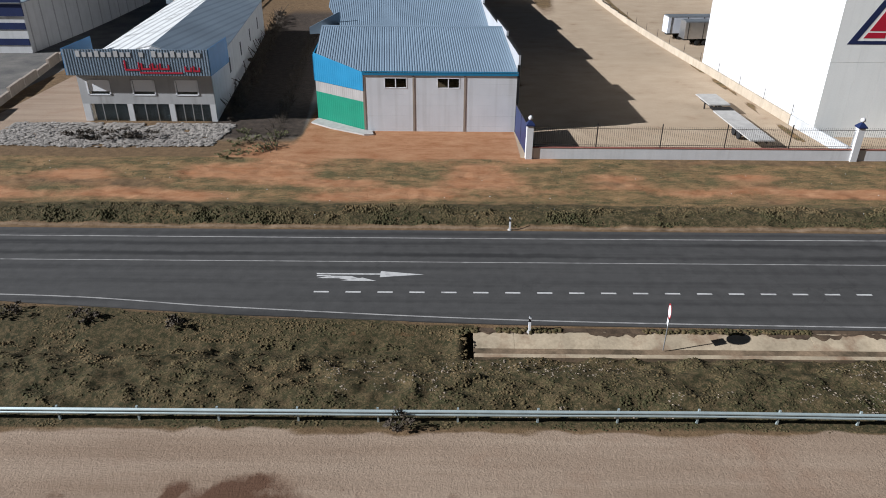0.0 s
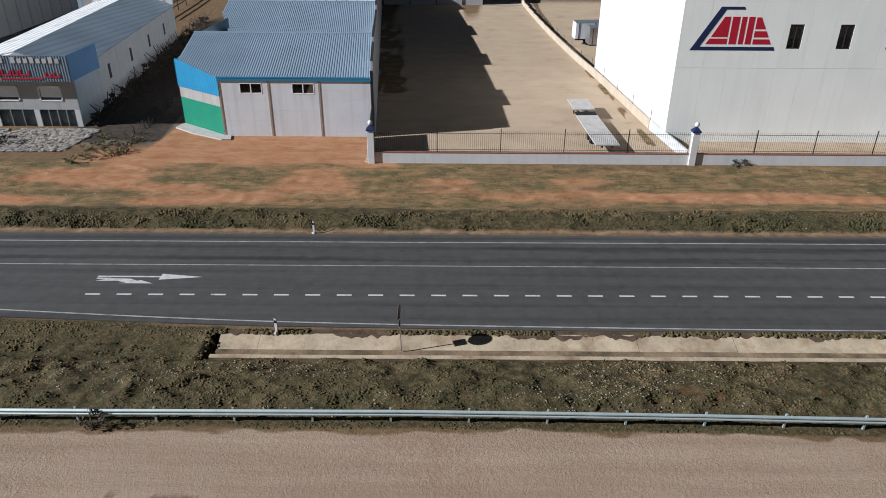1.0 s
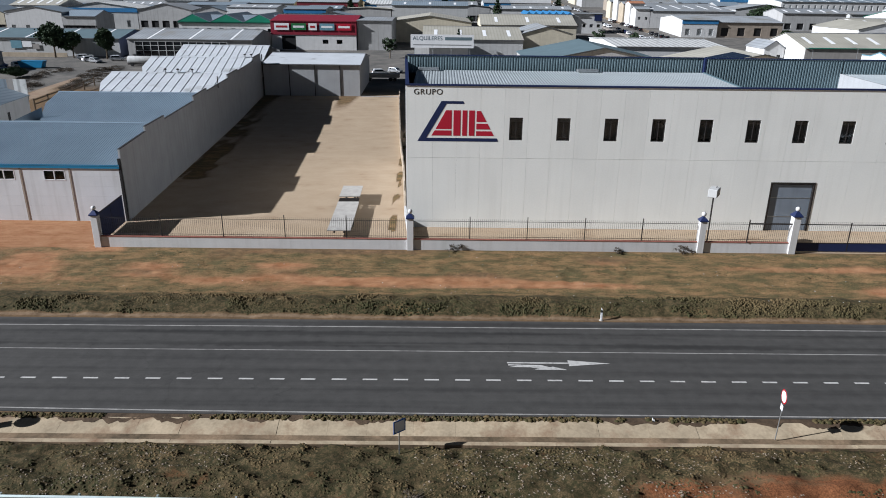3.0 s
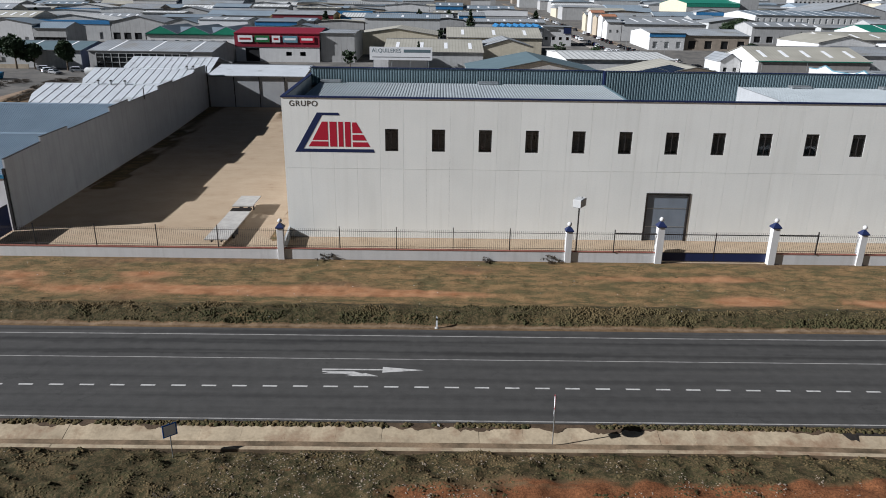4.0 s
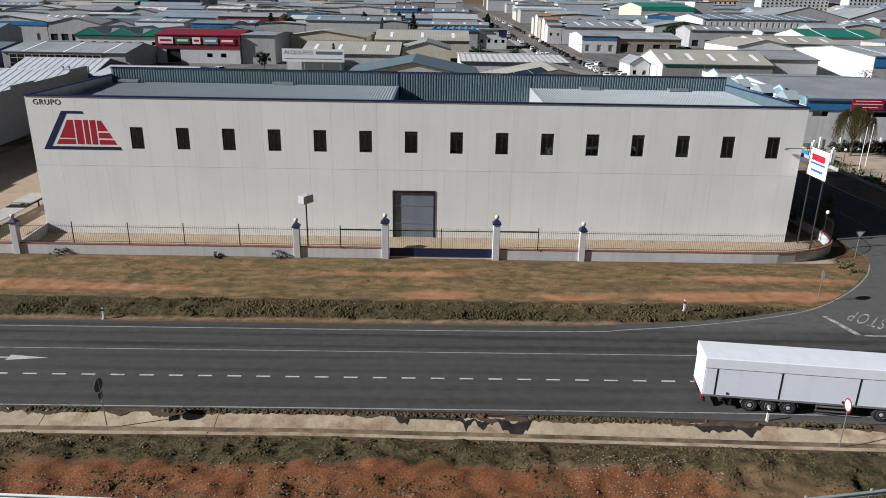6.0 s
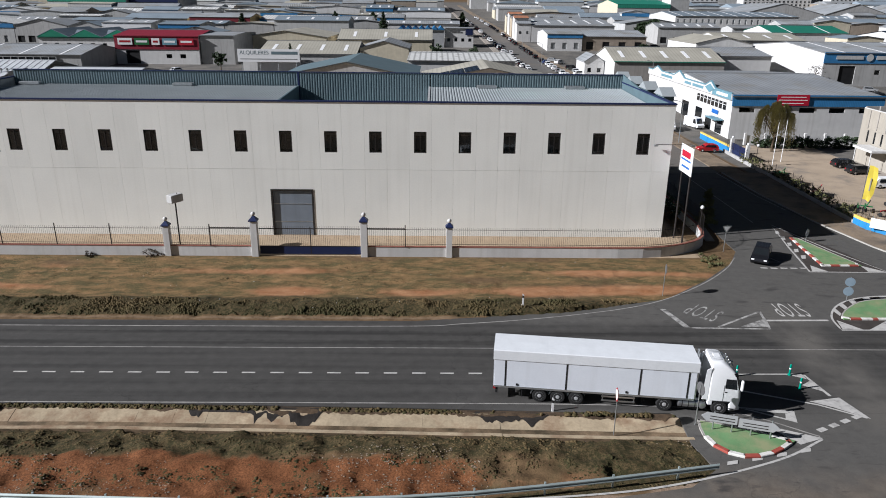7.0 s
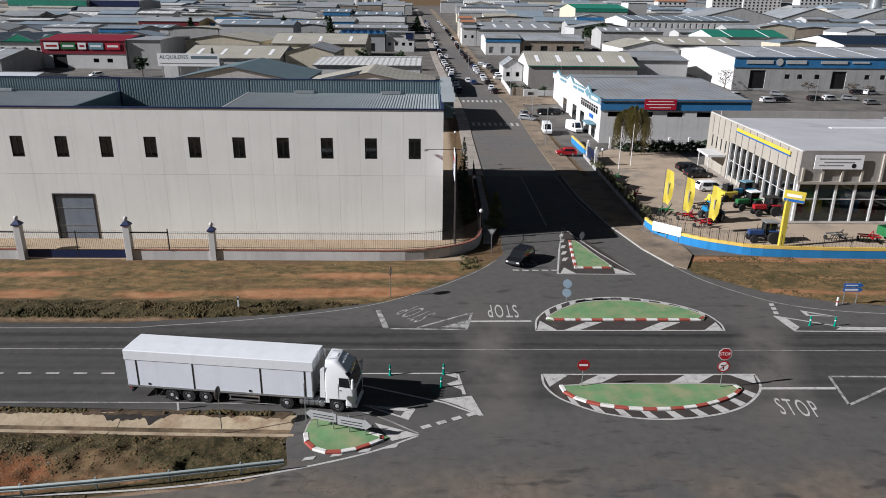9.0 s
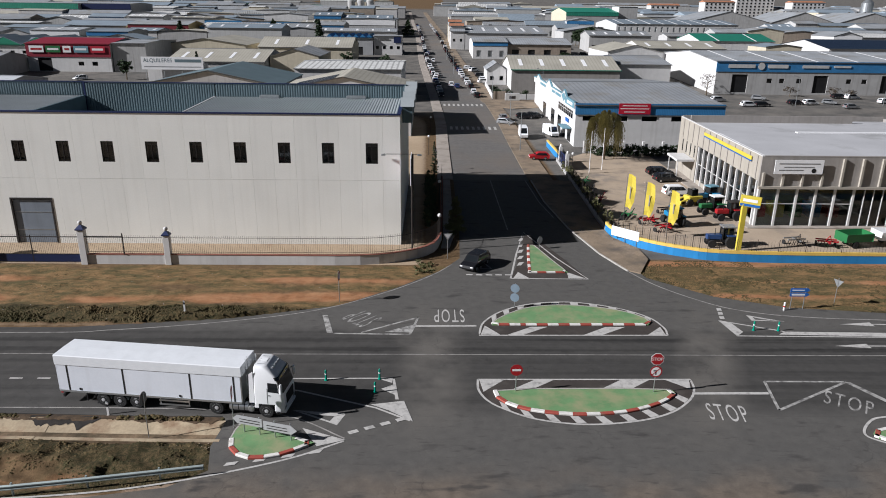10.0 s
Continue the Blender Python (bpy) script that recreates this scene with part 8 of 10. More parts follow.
def flag(x, y, h, rz):
    ob = thing("feather_flag", (x, y, 0), "yellow feather flag on a slim pole", "flag", "feather flags", rz=rz)
    part("pole", Geo().rod((0, 0, -0.1), (0, 0, h), 0.04, 8), M_ALU, ob)
    n = 8
    vs, fs = [], []
    for k in range(n + 1):
        z = h - 0.05 - (h - 2.0) * k / n
        w = 1.15 * (0.55 + 0.45 * min(1, 2.2 * k / n)) * (1 - 0.35 * max(0, k / n - 0.75) / 0.25) + 0.05 * math.sin(k)
        wave = 0.1 * math.sin(k * 0.9)
        sway = 0.5 * (1 - k / n) ** 1.5
        vs += [(0.05 + sway * 0.2, 0, z), (w * 0.55 + sway * 0.5, wave, z - 0.05), (w + sway, -wave, z - 0.3)]
        if k:
            o = 3 * k
            fs += [(o - 3, o - 2, o + 1, o), (o - 2, o - 1, o + 2, o + 1)]
    cl = part("cloth", Geo().add(vs, fs), M_YELLOW, ob)
    part("text_bar", Geo().add([(0.55, -0.13, h - 1.7), (0.68, -0.13, h - 1.75), (0.68, -0.13, 3.2), (0.55, -0.13, 3.2)], [(0, 1, 2, 3)]), M_FINS, cl)


flag(158.9, 83.0, 6.6, -38)
flag(160.3, 79.1, 6.4, -32)
flag(162.4, 75.7, 6.2, -40)
board = thing("lot_board", (155.0, 74.2, 0), "white notice board on posts before the blue wall", "sign", rz=-48)
for x in (0.2, 1.9, 3.6):
    part("post", Geo().rod((x, 0, -0.2), (x, 0, 2.2), 0.05, 8), M_STEEL, board)
part("panel", Geo().box(0, 3.9, -0.09, -0.055, 0.75, 1.95), M_WHITE_SIGN, board)


# ---- vehicles ----
def car(name, at, rz, paint, label, length=4.2, height=1.45, van=False, group="parked cars"):
    ob = thing(name, at, label, "van" if van else "car", group, rz=rz)
    a, h = length / 2, height
    if van:
        prof = [(-a, 0.35), (a - 0.1, 0.35), (a, 0.9), (a - 0.5, 1.15), (a - 1.1, h - 0.1), (a - 1.5, h), (-a + 0.1, h), (-a, h - 0.2)]
        glass_side = [(a - 1.9, 1.15), (a - 0.75, 1.15), (a - 1.15, h - 0.25), (a - 1.9, h - 0.25)]
        screen = ((a - 0.52, 1.17), (a - 1.08, h - 0.14))
    else:
        prof = [(-a, 0.4), (-a + 0.1, 0.3), (a - 0.15, 0.3), (a, 0.5), (a - 0.1, 0.75), (a - 1.0, 0.92), (a - 1.65, h - 0.06), (a - 2.0, h), (-a + 0.75, h), (-a + 0.35, h - 0.1), (-a + 0.02, 0.95)]
        glass_side = [(-a + 0.5, 0.95), (a - 1.15, 0.95), (a - 1.72, h - 0.13), (-a + 0.7, h - 0.13)]
        screen = ((a - 1.04, 0.95), (a - 1.62, h - 0.1))
    n = len(prof)
    wid = [0.86 if z < 1.0 else 0.86 - 0.16 * (z - 1.0) / max(h - 1.0, 0.1) * (0.3 if van else 1) for x, z in prof]
    g = Geo().add([(x, -w, z) for (x, z), w in zip(prof, wid)] + [(x, w, z) for (x, z), w in zip(prof, wid)],
                  [(i, (i + 1) % n, n + (i + 1) % n, n + i) for i in range(n)] + [tuple(range(n)), tuple(reversed(range(n, 2 * n)))])
    body = part("body", g, paint, ob)
    for sy in (-1, 1):
        vs = [(x, sy * (0.868 if z < 1.2 else (0.86 if van else 0.75)), z) for x, z in glass_side]
        part("side_glass", Geo().add(vs, [(0, 1, 2, 3)]), M_TINT, body)
        part("headlamp", Geo().box(a - 0.12, a - 0.01, sy * 0.62 - 0.16, sy * 0.62 + 0.16, 0.58, 0.72, 0.02), M_WHITE_SIGN, body)
        part("tail_lamp", Geo().box(-a - 0.01, -a + 0.06, sy * 0.68 - 0.12, sy * 0.68 + 0.12, 0.7, 0.9), M_RED, body)
        for x in (-a + 0.8, a - 0.85):
            ty = part("wheel", Geo().lathe((x, sy * 0.68, 0.31), (0, sy, 0), [(0.2, 0), (0.31, 0.02), (0.31, 0.17), (0.2, 0.2)], 16), M_RUBBER, ob)
            part("rim", Geo().lathe((x, sy * 0.68, 0.31), (0, sy, 0), [(0.2, 0.18), (0.17, 0.21), (0.05, 0.2)], 12), M_ALU, ty)
    (x0, z0), (x1, z1) = screen
    part("windscreen", Geo().add([(x0 + 0.01, -0.72, z0), (x0 + 0.01, 0.72, z0), (x1 + 0.012, 0.62, z1), (x1 + 0.012, -0.62, z1)], [(0, 1, 2, 3)]), M_TINT, body)
    part("rear_glass", Geo().add([(-a - 0.005, -0.6, h - 0.45 if not van else h - 0.75), (-a - 0.005, 0.6, h - 0.45 if not van else h - 0.75), (-a + 0.28 if not van else -a - 0.005, 0.55, h - 0.12 if not van else h - 0.3), (-a + 0.28 if not van else -a - 0.005, -0.55, h - 0.12 if not van else h - 0.3)], [(0, 1, 2, 3)]), M_TINT, body)
    return ob


dark_car = car("dark_car", (137.3, 64.3, 0.03), -120, M_CAR_BLACK, "black car waiting at the give-way line", 4.4, 1.6, group="")
red_car = car("red_car", (153.2, 123.6, 0.15), 180, M_RED, "small red car parked on the footway", 3.9, 1.45)
white_van = car("white_van", (153.0, 146.5, 0.45), -92, M_WHITE_PAINT, "white panel van parked outside the workshop", 5.4, 2.4, van=True)
again(white_van, 159.6, 149.2, 0.4, -75)
grey_car = car("grey_car", (150.6, 168.0, 1.2), 92, M_CAR_GREY, "silver hatchback parked along the side street")
black_car = car("black_car", (172.4, 106.2, 0.05), 8, M_CAR_BLACK, "black estate car parked on the lot", 4.6, 1.5)
white_car = car("white_car", (171.0, 97.0, 0.05), 5, M_WHITE_PAINT, "white estate car parked on the lot", 4.5, 1.6)
blue_car = car("blue_car", (141.0, 224.0, 3.1), 90, M_CAR_BLUE, "dark blue car parked along the side street")
again(black_car, 172.6, 111.0, 0.05, 4)
rc = random.Random(12)
street_cars = [grey_car, blue_car, black_car, white_car, black_car, white_car]
for y in list(np.arange(205, 330, 6.3)) + list(np.arange(335, 560, 8.0)):
    for side in (-1, 1):
        if rc.random() < 0.82:
            src = rc.choice(street_cars + street_cars[2:])
            again(src, street_x(y) + side * (5.2 + rc.uniform(-0.2, 0.2)), y, float(slope(y)) + 0.04, 90 + (180 if rc.random() < 0.4 else 0) + rc.uniform(-3, 3))
for x, y, k in ((139.2, 227, 3), (134.5, 250, 5), (131, 333, 1), (127, 378, 0), (133.5, 300, 5), (223.4, 192, 3), (227.5, 192.5, 2), (238.9, 196, 2), (243.5, 196.2, 3), (213, 191, 5), (252, 190, 0)):
    again(street_cars[k], x, y, float(slope(y)) + 0.05, 88 if x < 160 else 8)


def tractor(at, rz, paint, roof_m, label, scale=1.0):
    ob = thing("tractor", at, label, "tractor", "tractors on the lot", rz=rz)
    part("bonnet", Geo().box(0.3, 2.1, -0.36, 0.36, 0.95, 1.55, 0.06), paint, ob)
    part("chassis", Geo().box(-1.0, 2.0, -0.28, 0.28, 0.6, 0.94), M_BLACK, ob)
    cb = part("cab_frame", Geo(), M_BLACK, ob)
    for x, y in ((-1.1, -0.6), (-1.1, 0.6), (0.3, -0.55), (0.3, 0.55)):
        part("cab_pillar", Geo().rod((x, y, 1.0), (x * 0.95, y * 0.95, 2.5), 0.05, 6), M_BLACK, cb)
    part("cab_roof", Geo().box(-1.25, 0.45, -0.72, 0.72, 2.5, 2.68, 0.05), roof_m, ob)
    part("cab_glass", Geo().box(-1.0, 0.25, -0.52, 0.52, 1.3, 2.48), M_TINT, ob)
    for sy in (-1, 1):
        part("fender", Geo().box(-1.45, -0.1, sy * 0.8 - 0.22, sy * 0.8 + 0.22, 1.5, 1.62, 0.03), paint, ob)
        t = part("rear_wheel", Geo().lathe((-0.75, sy * 0.62, 0.78), (0, sy, 0), [(0.45, 0), (0.74, 0.02), (0.78, 0.08), (0.78, 0.36), (0.72, 0.42), (0.45, 0.42)], 22), M_RUBBER, ob)
        part("rim", Geo().lathe((-0.75, sy * 0.62, 0.78), (0, sy, 0), [(0.45, 0.38), (0.4, 0.3), (0.15, 0.3), (0.1, 0.36)], 16), paint, t)
        t = part("front_wheel", Geo().lathe((1.55, sy * 0.55, 0.5), (0, sy, 0), [(0.28, 0), (0.48, 0.02), (0.5, 0.06), (0.5, 0.26), (0.46, 0.3), (0.28, 0.3)], 18), M_RUBBER, ob)
        part("rim", Geo().lathe((1.55, sy * 0.55, 0.5), (0, sy, 0), [(0.28, 0.27), (0.24, 0.2), (0.06, 0.22)], 14), paint, t)
    part("exhaust", Geo().rod((1.2, 0.3, 1.5), (1.2, 0.3, 2.4), 0.04, 6), M_BLACK, ob)
    return ob


tr = tractor((165.0, 80.8, 0.03), 100, M_BLUE_PAINT, M_BLUE_PAINT, "blue farm tractor with cab parked on the lot")
tractor((174.2, 92.6, 0.0), 200, M_BLUE_PAINT, M_AQUA, "blue tractor with a pale cab roof beside the showroom")
tractor((172.6, 86.6, 0.0), 190, M_GREEN_PAINT, M_WHITE_SIGN, "green tractor with a white cab roof beside the showroom")
tractor((173.8, 83.6, 0.0), 185, M_RED, M_IRON, "red tractor without bright roof beside the showroom")
tractor((168.2, 72.0, 0.0), 178, M_CAR_BLUE, M_CAR_GREY, "dark blue tractor behind the low wall")
loader = thing("loader", (171.2, 91.3, 0), "yellow loader with a raised bucket arm", "loader", rz=195)
part("body", Geo().box(-1.4, 1.0, -0.8, 0.8, 0.6, 1.5, 0.1), M_YELLOW, loader)
part("cab", Geo().box(-0.6, 0.5, -0.6, 0.6, 1.5, 2.5, 0.06), M_TINT, loader)
part("arm", Geo().rod((0.4, -0.6, 1.3), (2.4, -0.6, 0.7), 0.12, 6).rod((0.4, 0.6, 1.3), (2.4, 0.6, 0.7), 0.12, 6), M_YELLOW, loader)
part("bucket", Geo().run_y([(2.3, 0.15), (3.1, 0.1), (2.6, 0.4), (2.4, 0.95)], -1.0, 1.0), M_YELLOW, loader)
for x in (-0.9, 0.8):
    for sy in (-1, 1):
        part("wheel", Geo().lathe((x, sy * 0.7, 0.55), (0, sy, 0), [(0.3, 0), (0.55, 0.04), (0.55, 0.3), (0.3, 0.34)], 16), M_RUBBER, loader)


def implement(x, y, rz, paint, label, seed, w=2.4):
    rs2 = random.Random(seed)
    ob = thing("farm_implement", (x, y, 0), label, "farm machine", "farm implements", rz=rz)
    part("frame", Geo().box(-w / 2, w / 2, -0.08, 0.08, 0.75, 0.92).box(-w / 2, w / 2, 0.8, 0.94, 0.75, 0.9).box(-0.1, 0.1, -0.9, 0.8, 0.76, 0.88), paint, ob)
    for k in range(7):
        xx = -w / 2 + 0.15 + k * (w - 0.3) / 6
        part("tine", Geo().rod((xx, 0.0, 0.8), (xx + rs2.uniform(-0.1, 0.1), 0.25, 0.0), 0.045, 6), M_IRON, ob)
    part("mast", Geo().rod((-0.35, -0.1, 0.85), (0, -0.5, 1.7), 0.05, 6).rod((0.35, -0.1, 0.85), (0, -0.5, 1.7), 0.05, 6), paint, ob)
    for sx in (-1, 1):
        part("gauge_wheel", Geo().lathe((sx * w * 0.45, 0.9, 0.3), (1, 0, 0), [(0.15, -0.08), (0.3, -0.06), (0.3, 0.06), (0.15, 0.08)], 12), M_RUBBER, ob)


for x, y, rz, pm, lb in ((161.9, 80.6, 20, M_RED, "red harrow parked by the wall"), (159.9, 83.5, 60, M_GREEN_PAINT, "green cultivator parked by the wall"), (157.8, 92.0, 80, M_RED, "red plough in the row along the fence"),
                         (157.6, 97.5, 95, M_IRON, "dark rusty plough in the row along the fence"), (157.7, 103.0, 85, M_GREEN_PAINT, "green seed drill in the row along the fence"), (163.0, 77.5, 30, M_RED, "red mounted cultivator parked by the wall"),
                         (177.5, 72.3, 10, M_STEEL, "pale steel frame implement behind the wall"), (181.0, 71.6, -15, M_RED, "red hay machine behind the wall"), (166.0, 86.0, 15, M_IRON, "dark disc harrow on the lot"), (193.5, 72.5, 0, M_GREEN_PAINT, "green drill behind the wall")):
    implement(x, y, rz, pm, lb, int(x * 7))


def tipper(x, y, rz, paint, label):
    ob = thing("farm_trailer", (x, y, 0), label, "trailer", "farm trailers", rz=rz)
    part("tub", Geo().run_x([(-0.9, 0.8), (0.9, 0.8), (1.15, 1.9), (1.08, 1.9), (0.85, 0.88), (-0.85, 0.88), (-1.08, 1.9), (-1.15, 1.9)], -1.8, 1.8), paint, ob)
    part("tail_board", Geo().box(-1.84, -1.79, -1.1, 1.1, 0.85, 1.9), paint, ob)
    part("head_board", Geo().box(1.79, 1.84, -1.1, 1.1, 0.85, 1.9), paint, ob)
    part("drawbar", Geo().rod((1.8, 0, 0.6), (3.0, 0, 0.5), 0.06, 6), M_IRON, ob)
    for sy in (-1, 1):
        part("wheel", Geo().lathe((-0.3, sy * 0.75, 0.45), (0, sy, 0), [(0.25, 0), (0.45, 0.03), (0.45, 0.25), (0.25, 0.28)], 16), M_RUBBER, ob)


tipper(184.5, 72.2, 8, M_GREEN_PAINT, "green farm tipping trailer behind the blue wall")
tipper(189.5, 73.0, 2, M_WHITE_SIGN, "white spreader trailer behind the blue wall")
pal = thing("pallet_stack", (194.3, 79.2, 0.12), "short stack of wooden pallets by the showroom", "pallets")
for k in range(6):
    part("pallet", Geo().box(-0.6, 0.6, -0.5, 0.5, k * 0.15, k * 0.15 + 0.04).box(-0.6, 0.6, -0.5, 0.5, k * 0.15 + 0.1, k * 0.15 + 0.135).box(-0.55, -0.45, -0.48, 0.48, k * 0.15 + 0.041, k * 0.15 + 0.099).box(0.45, 0.55, -0.48, 0.48, k * 0.15 + 0.041, k * 0.15 + 0.099), M_WOOD, pal)

# wall with piers, hedge and trees between lot and workshop
pw = thing("pier_wall", (0, 0, 0), "white wall with square piers between lot and workshop", "wall")
for k in range(9):
    x = 163.5 + k * 4.0
    part("wall_length", Geo().box(x + 0.25, x + 3.75, 131.0, 131.2, -0.3, 1.9), M_PLASTER, pw)
    part("pier", Geo().box(x - 0.24, x + 0.24, 130.85, 131.35, -0.3, 2.4, 0.02), M_PLASTER, pw)
g = Geo()
rs = random.Random(21)
for k in range(22):
    crown_leaves(g, (156.3 + rs.uniform(-0.1, 0.5), 80.5 + k * 1.65, 0.7), 0.6, 1.0, 0.8 + rs.uniform(-0.2, 0.5), 150, 0.15, rs)
solid("fence_plants", g, M_LEAF, "straggly olive plants along the lot fence", "plants", kind="stuff")
g = Geo()
for k in range(14):
    crown_leaves(g, (165.5 + k * 1.5, 128.6 + rs.uniform(-0.4, 0.4), 0.9), 1.4, 1.3, 1.1 + rs.uniform(-0.2, 0.3), 420, 0.24, rs)
solid("hedge", g, M_PINE, "dark clipped hedge before the white wall", "hedge", kind="stuff")
lot_floor = slab("lot_paving", [(157.0, 75.8), (159.0, 72.2), (162.6, 69.2), (167.7, 67.6), (185, 67.0), (232, 67.0), (232, 79.4), (174.5, 79.4), (176.0, 116), (176, 130.6), (163.4, 130.6), (157.4, 123.5)], 0.03, M_LOT, "pale beige paving of the machinery lot", "paving")
willow = thing("willow", (165.9, 124.5, 0), "pale olive weeping tree beside the lot gate", "tree", "trees")
g = Geo().rod((0, 0, -0.3), (0.2, 0.1, 4.4), 0.26, 8, 0.17)
tw = Geo()
rw_ = random.Random(44)
for k in range(24):
    a = k * 2.4 + rw_.uniform(-0.2, 0.2)
    r1 = rw_.uniform(0.2, 2.9)
    h1 = 8.9 - 0.3 * r1 * r1 + rw_.uniform(-0.5, 0.4)
    tip = Vector((math.cos(a) * r1, math.sin(a) * r1, h1))
    g.rod((0.15, 0.08, rw_.uniform(2.6, 4.2)), tip, 0.1, 5, 0.04)
    for j in range(20):
        b = a + rw_.uniform(-0.55, 0.55)
        out, drop = rw_.uniform(0.1, 1.5), rw_.uniform(1.8, 6.2)
        for q in range(24):
            f = q / 24
            p = tip + Vector((math.cos(b) * out * f ** 0.6, math.sin(b) * out * f ** 0.6, 0.35 * math.sin(f * 3.1) - drop * f * f))
            p += Vector((rw_.gauss(0, 0.07), rw_.gauss(0, 0.07), rw_.gauss(0, 0.1)))
            u = Vector((rw_.gauss(0, 0.3), rw_.gauss(0, 0.3), -1)).normalized() * 0.26
            w = u.orthogonal().normalized() * 0.085
            tw.add([p - u, p + w, p + u, p - w], [(0, 1, 2, 3)])
part("trunk", g, M_BARK, willow)
part("crown", tw, M_WILLOW, willow, "hanging olive twigs")
for x, y in ((163.4, 115.2), (160.4, 112.0)):
    pl = solid("flagpole", Geo().rod((0, 0, -0.2), (0, 0, 7.5), 0.06, 8, 0.04), M_WHITE_SIGN, "bare white flagpole on the lot", "flagpole", "flagpoles", at=(x, y, 0))
gt = thing("lot_gate", (156.9, 118, 0), "navy lot gate between white gateposts", "gate")
for y in (-3.4, 3.4):
    part("gatepost", Geo().box(-0.3, 0.3, y - 0.3, y + 0.3, -0.2, 3.0, 0.02), M_PLASTER, gt)
    part("post_lamp", Geo().ball((0, y, 3.25), 0.24, 10), M_WHITE_SIGN, gt, smooth=True)
part("leaf", Geo().box(-0.04, 0.04, -3.05, 3.05, 0.1, 2.3), M_NAVY, gt)
bw = thing("gate_wall", (157.0, 122.5, 0), "blue and yellow wall length beside the workshop", "wall")
part("wall_length", Geo().box(-0.15, 0.15, 0, 15, -0.3, 1.2), M_WALL_BLUE, bw)
part("coping", Geo().box(-0.18, 0.18, 0, 15, 1.2, 1.5), M_WALL_YELLOW, bw)

# workshop front details
ws = thing("workshop_fascia", (0, 0, 0), "white zigzag gable fascia with pale blue trim on the workshop", "sign")
zz = [(137, 8.0), (137, 9.3), (146, 9.3), (149, 10.6), (152, 9.5), (166, 9.5), (170, 10.9), (174, 9.6), (184, 9.6), (188, 10.6), (192, 9.4), (196, 9.4), (196, 8.0)]
part("fascia", Geo().run_x(zz, 162.1, 162.38), M_PLASTER, ws)
for p, q in zip(zz[1:-2], zz[2:-1]):
    part("fascia_cap", Geo().run_x([p, q, (q[0], q[1] + 0.22), (p[0], p[1] + 0.22)], 162.02, 162.4), M_AQUA, ws)
part("sign_panel", Geo().box(162.06, 162.095, 137.2, 147.5, 8.05, 9.25), M_AQUA, ws)
part("sign_panel", Geo().run_x([(149.2, 8.2), (152.0, 9.2), (149.2, 10.1), (146.6, 9.2)], 162.03, 162.055), M_AQUA, ws)
part("text_bar", Geo().box(162.03, 162.055, 139, 145, 8.4, 9.0), M_WHITE_SIGN, ws)
for a, b in ((153, 160), (161, 165.5), (175, 184)):
    part("text_bar", Geo().box(162.06, 162.095, a, b, 8.5, 9.1), M_AQUA, ws)
for k in range(8):
    wn_ = part("upper_window", Geo().box(162.42, 162.47, 140 + k * 2.2, 141.6 + k * 2.2, 5.6, 7.2), M_TINT, ws)
    part("glazing_bar", Geo().box(162.38, 162.415, 140 + k * 2.2, 141.6 + k * 2.2, 6.6, 6.72), M_PLASTER, wn_)
part("small_sign", Geo().box(162.3, 162.4, 143.5, 147.0, 4.2, 5.0), M_BLUE_SIGN, ws)
for y, w, h in ((141, 3.4, 3.6), (147, 3.4, 3.0), (153, 4.0, 4.2), (162, 4.5, 4.5), (175, 4.5, 4.5)):
    part("doorway", Geo().box(162.42, 162.47, y, y + w, 0.4, h), M_TINT, ws)
part("canopy", Geo().box(160.6, 162.3, 140.0, 146.0, 3.4, 3.6), M_AQUA, ws)
rsg = thing("red_signboard", (174.6, 136.7, 7.4), "red signboard with pale bars of writing", "sign")
part("panel", Geo().box(-3.3, 3.3, -0.2, -0.12, -0.3, 1.9), M_LOGO_RED, rsg)
for z, a in ((1.35, 2.6), (0.75, 3.0), (0.1, 2.2)):
    part("text_bar", Geo().box(-a, a, -0.22, -0.205, z, z + 0.14), M_WHITE_SIGN, rsg)

# left side of the street: hedge, cypresses, globe lamps, tall sign
g = Geo()
for k in range(12):
    crown_leaves(g, (132.3, 78 + k * 2.2, 1.5), 0.9, 1.3, 1.5, 260, 0.16, rs)
solid("hedge", g, M_PINE, "tall dark hedge inside the fence", "hedge", kind="stuff")
tree("cypress", 135.5, 76.2, 5.2, 1.35, "bushy olive-green cypress by the street corner", M_LEAF, 31, 4200, 0.15, conic=True)
tree("cypress", 133.0, 110.0, 6.0, 0.9, "dark columnar cypress by the footway", M_PINE, 32, 700, 0.14, conic=True)
globe = thing("globe_lamp", (133.4, 72.4, 0), "globe lamp on a slim post by the fence", "street lamp", "globe lamps")
part("post", Geo().rod((0, 0, -0.2), (0, 0, 3.4), 0.05, 8), M_IRON, globe)
part("globe", Geo().ball((0, 0, 3.62), 0.24, 12), M_WHITE_SIGN, globe, smooth=True)
for x, y in ((133.6, 90), (133.2, 113.6), (132.4, 151), (132.0, 128), (157.2, 111.5)):
    again(globe, x, y, float(slope(y)))
tall_sign = thing("pole_sign", (130.2, 68.6, 0), "white company board high on two steel poles", "sign")
for y in (0.4, 3.2):
    part("pole", Geo().rod((0, y, -0.2), (0, y, 11.2), 0.1, 10), M_IRON, tall_sign)
pn = part("panel", Geo().box(-0.2, -0.11, -0.2, 3.9, 8.2, 11.3, 0.02), M_WHITE_SIGN, tall_sign)
part("emblem_bar", Geo().box(-0.22, -0.205, 0.5, 3.2, 10.0, 10.7), M_LOGO_RED, pn)
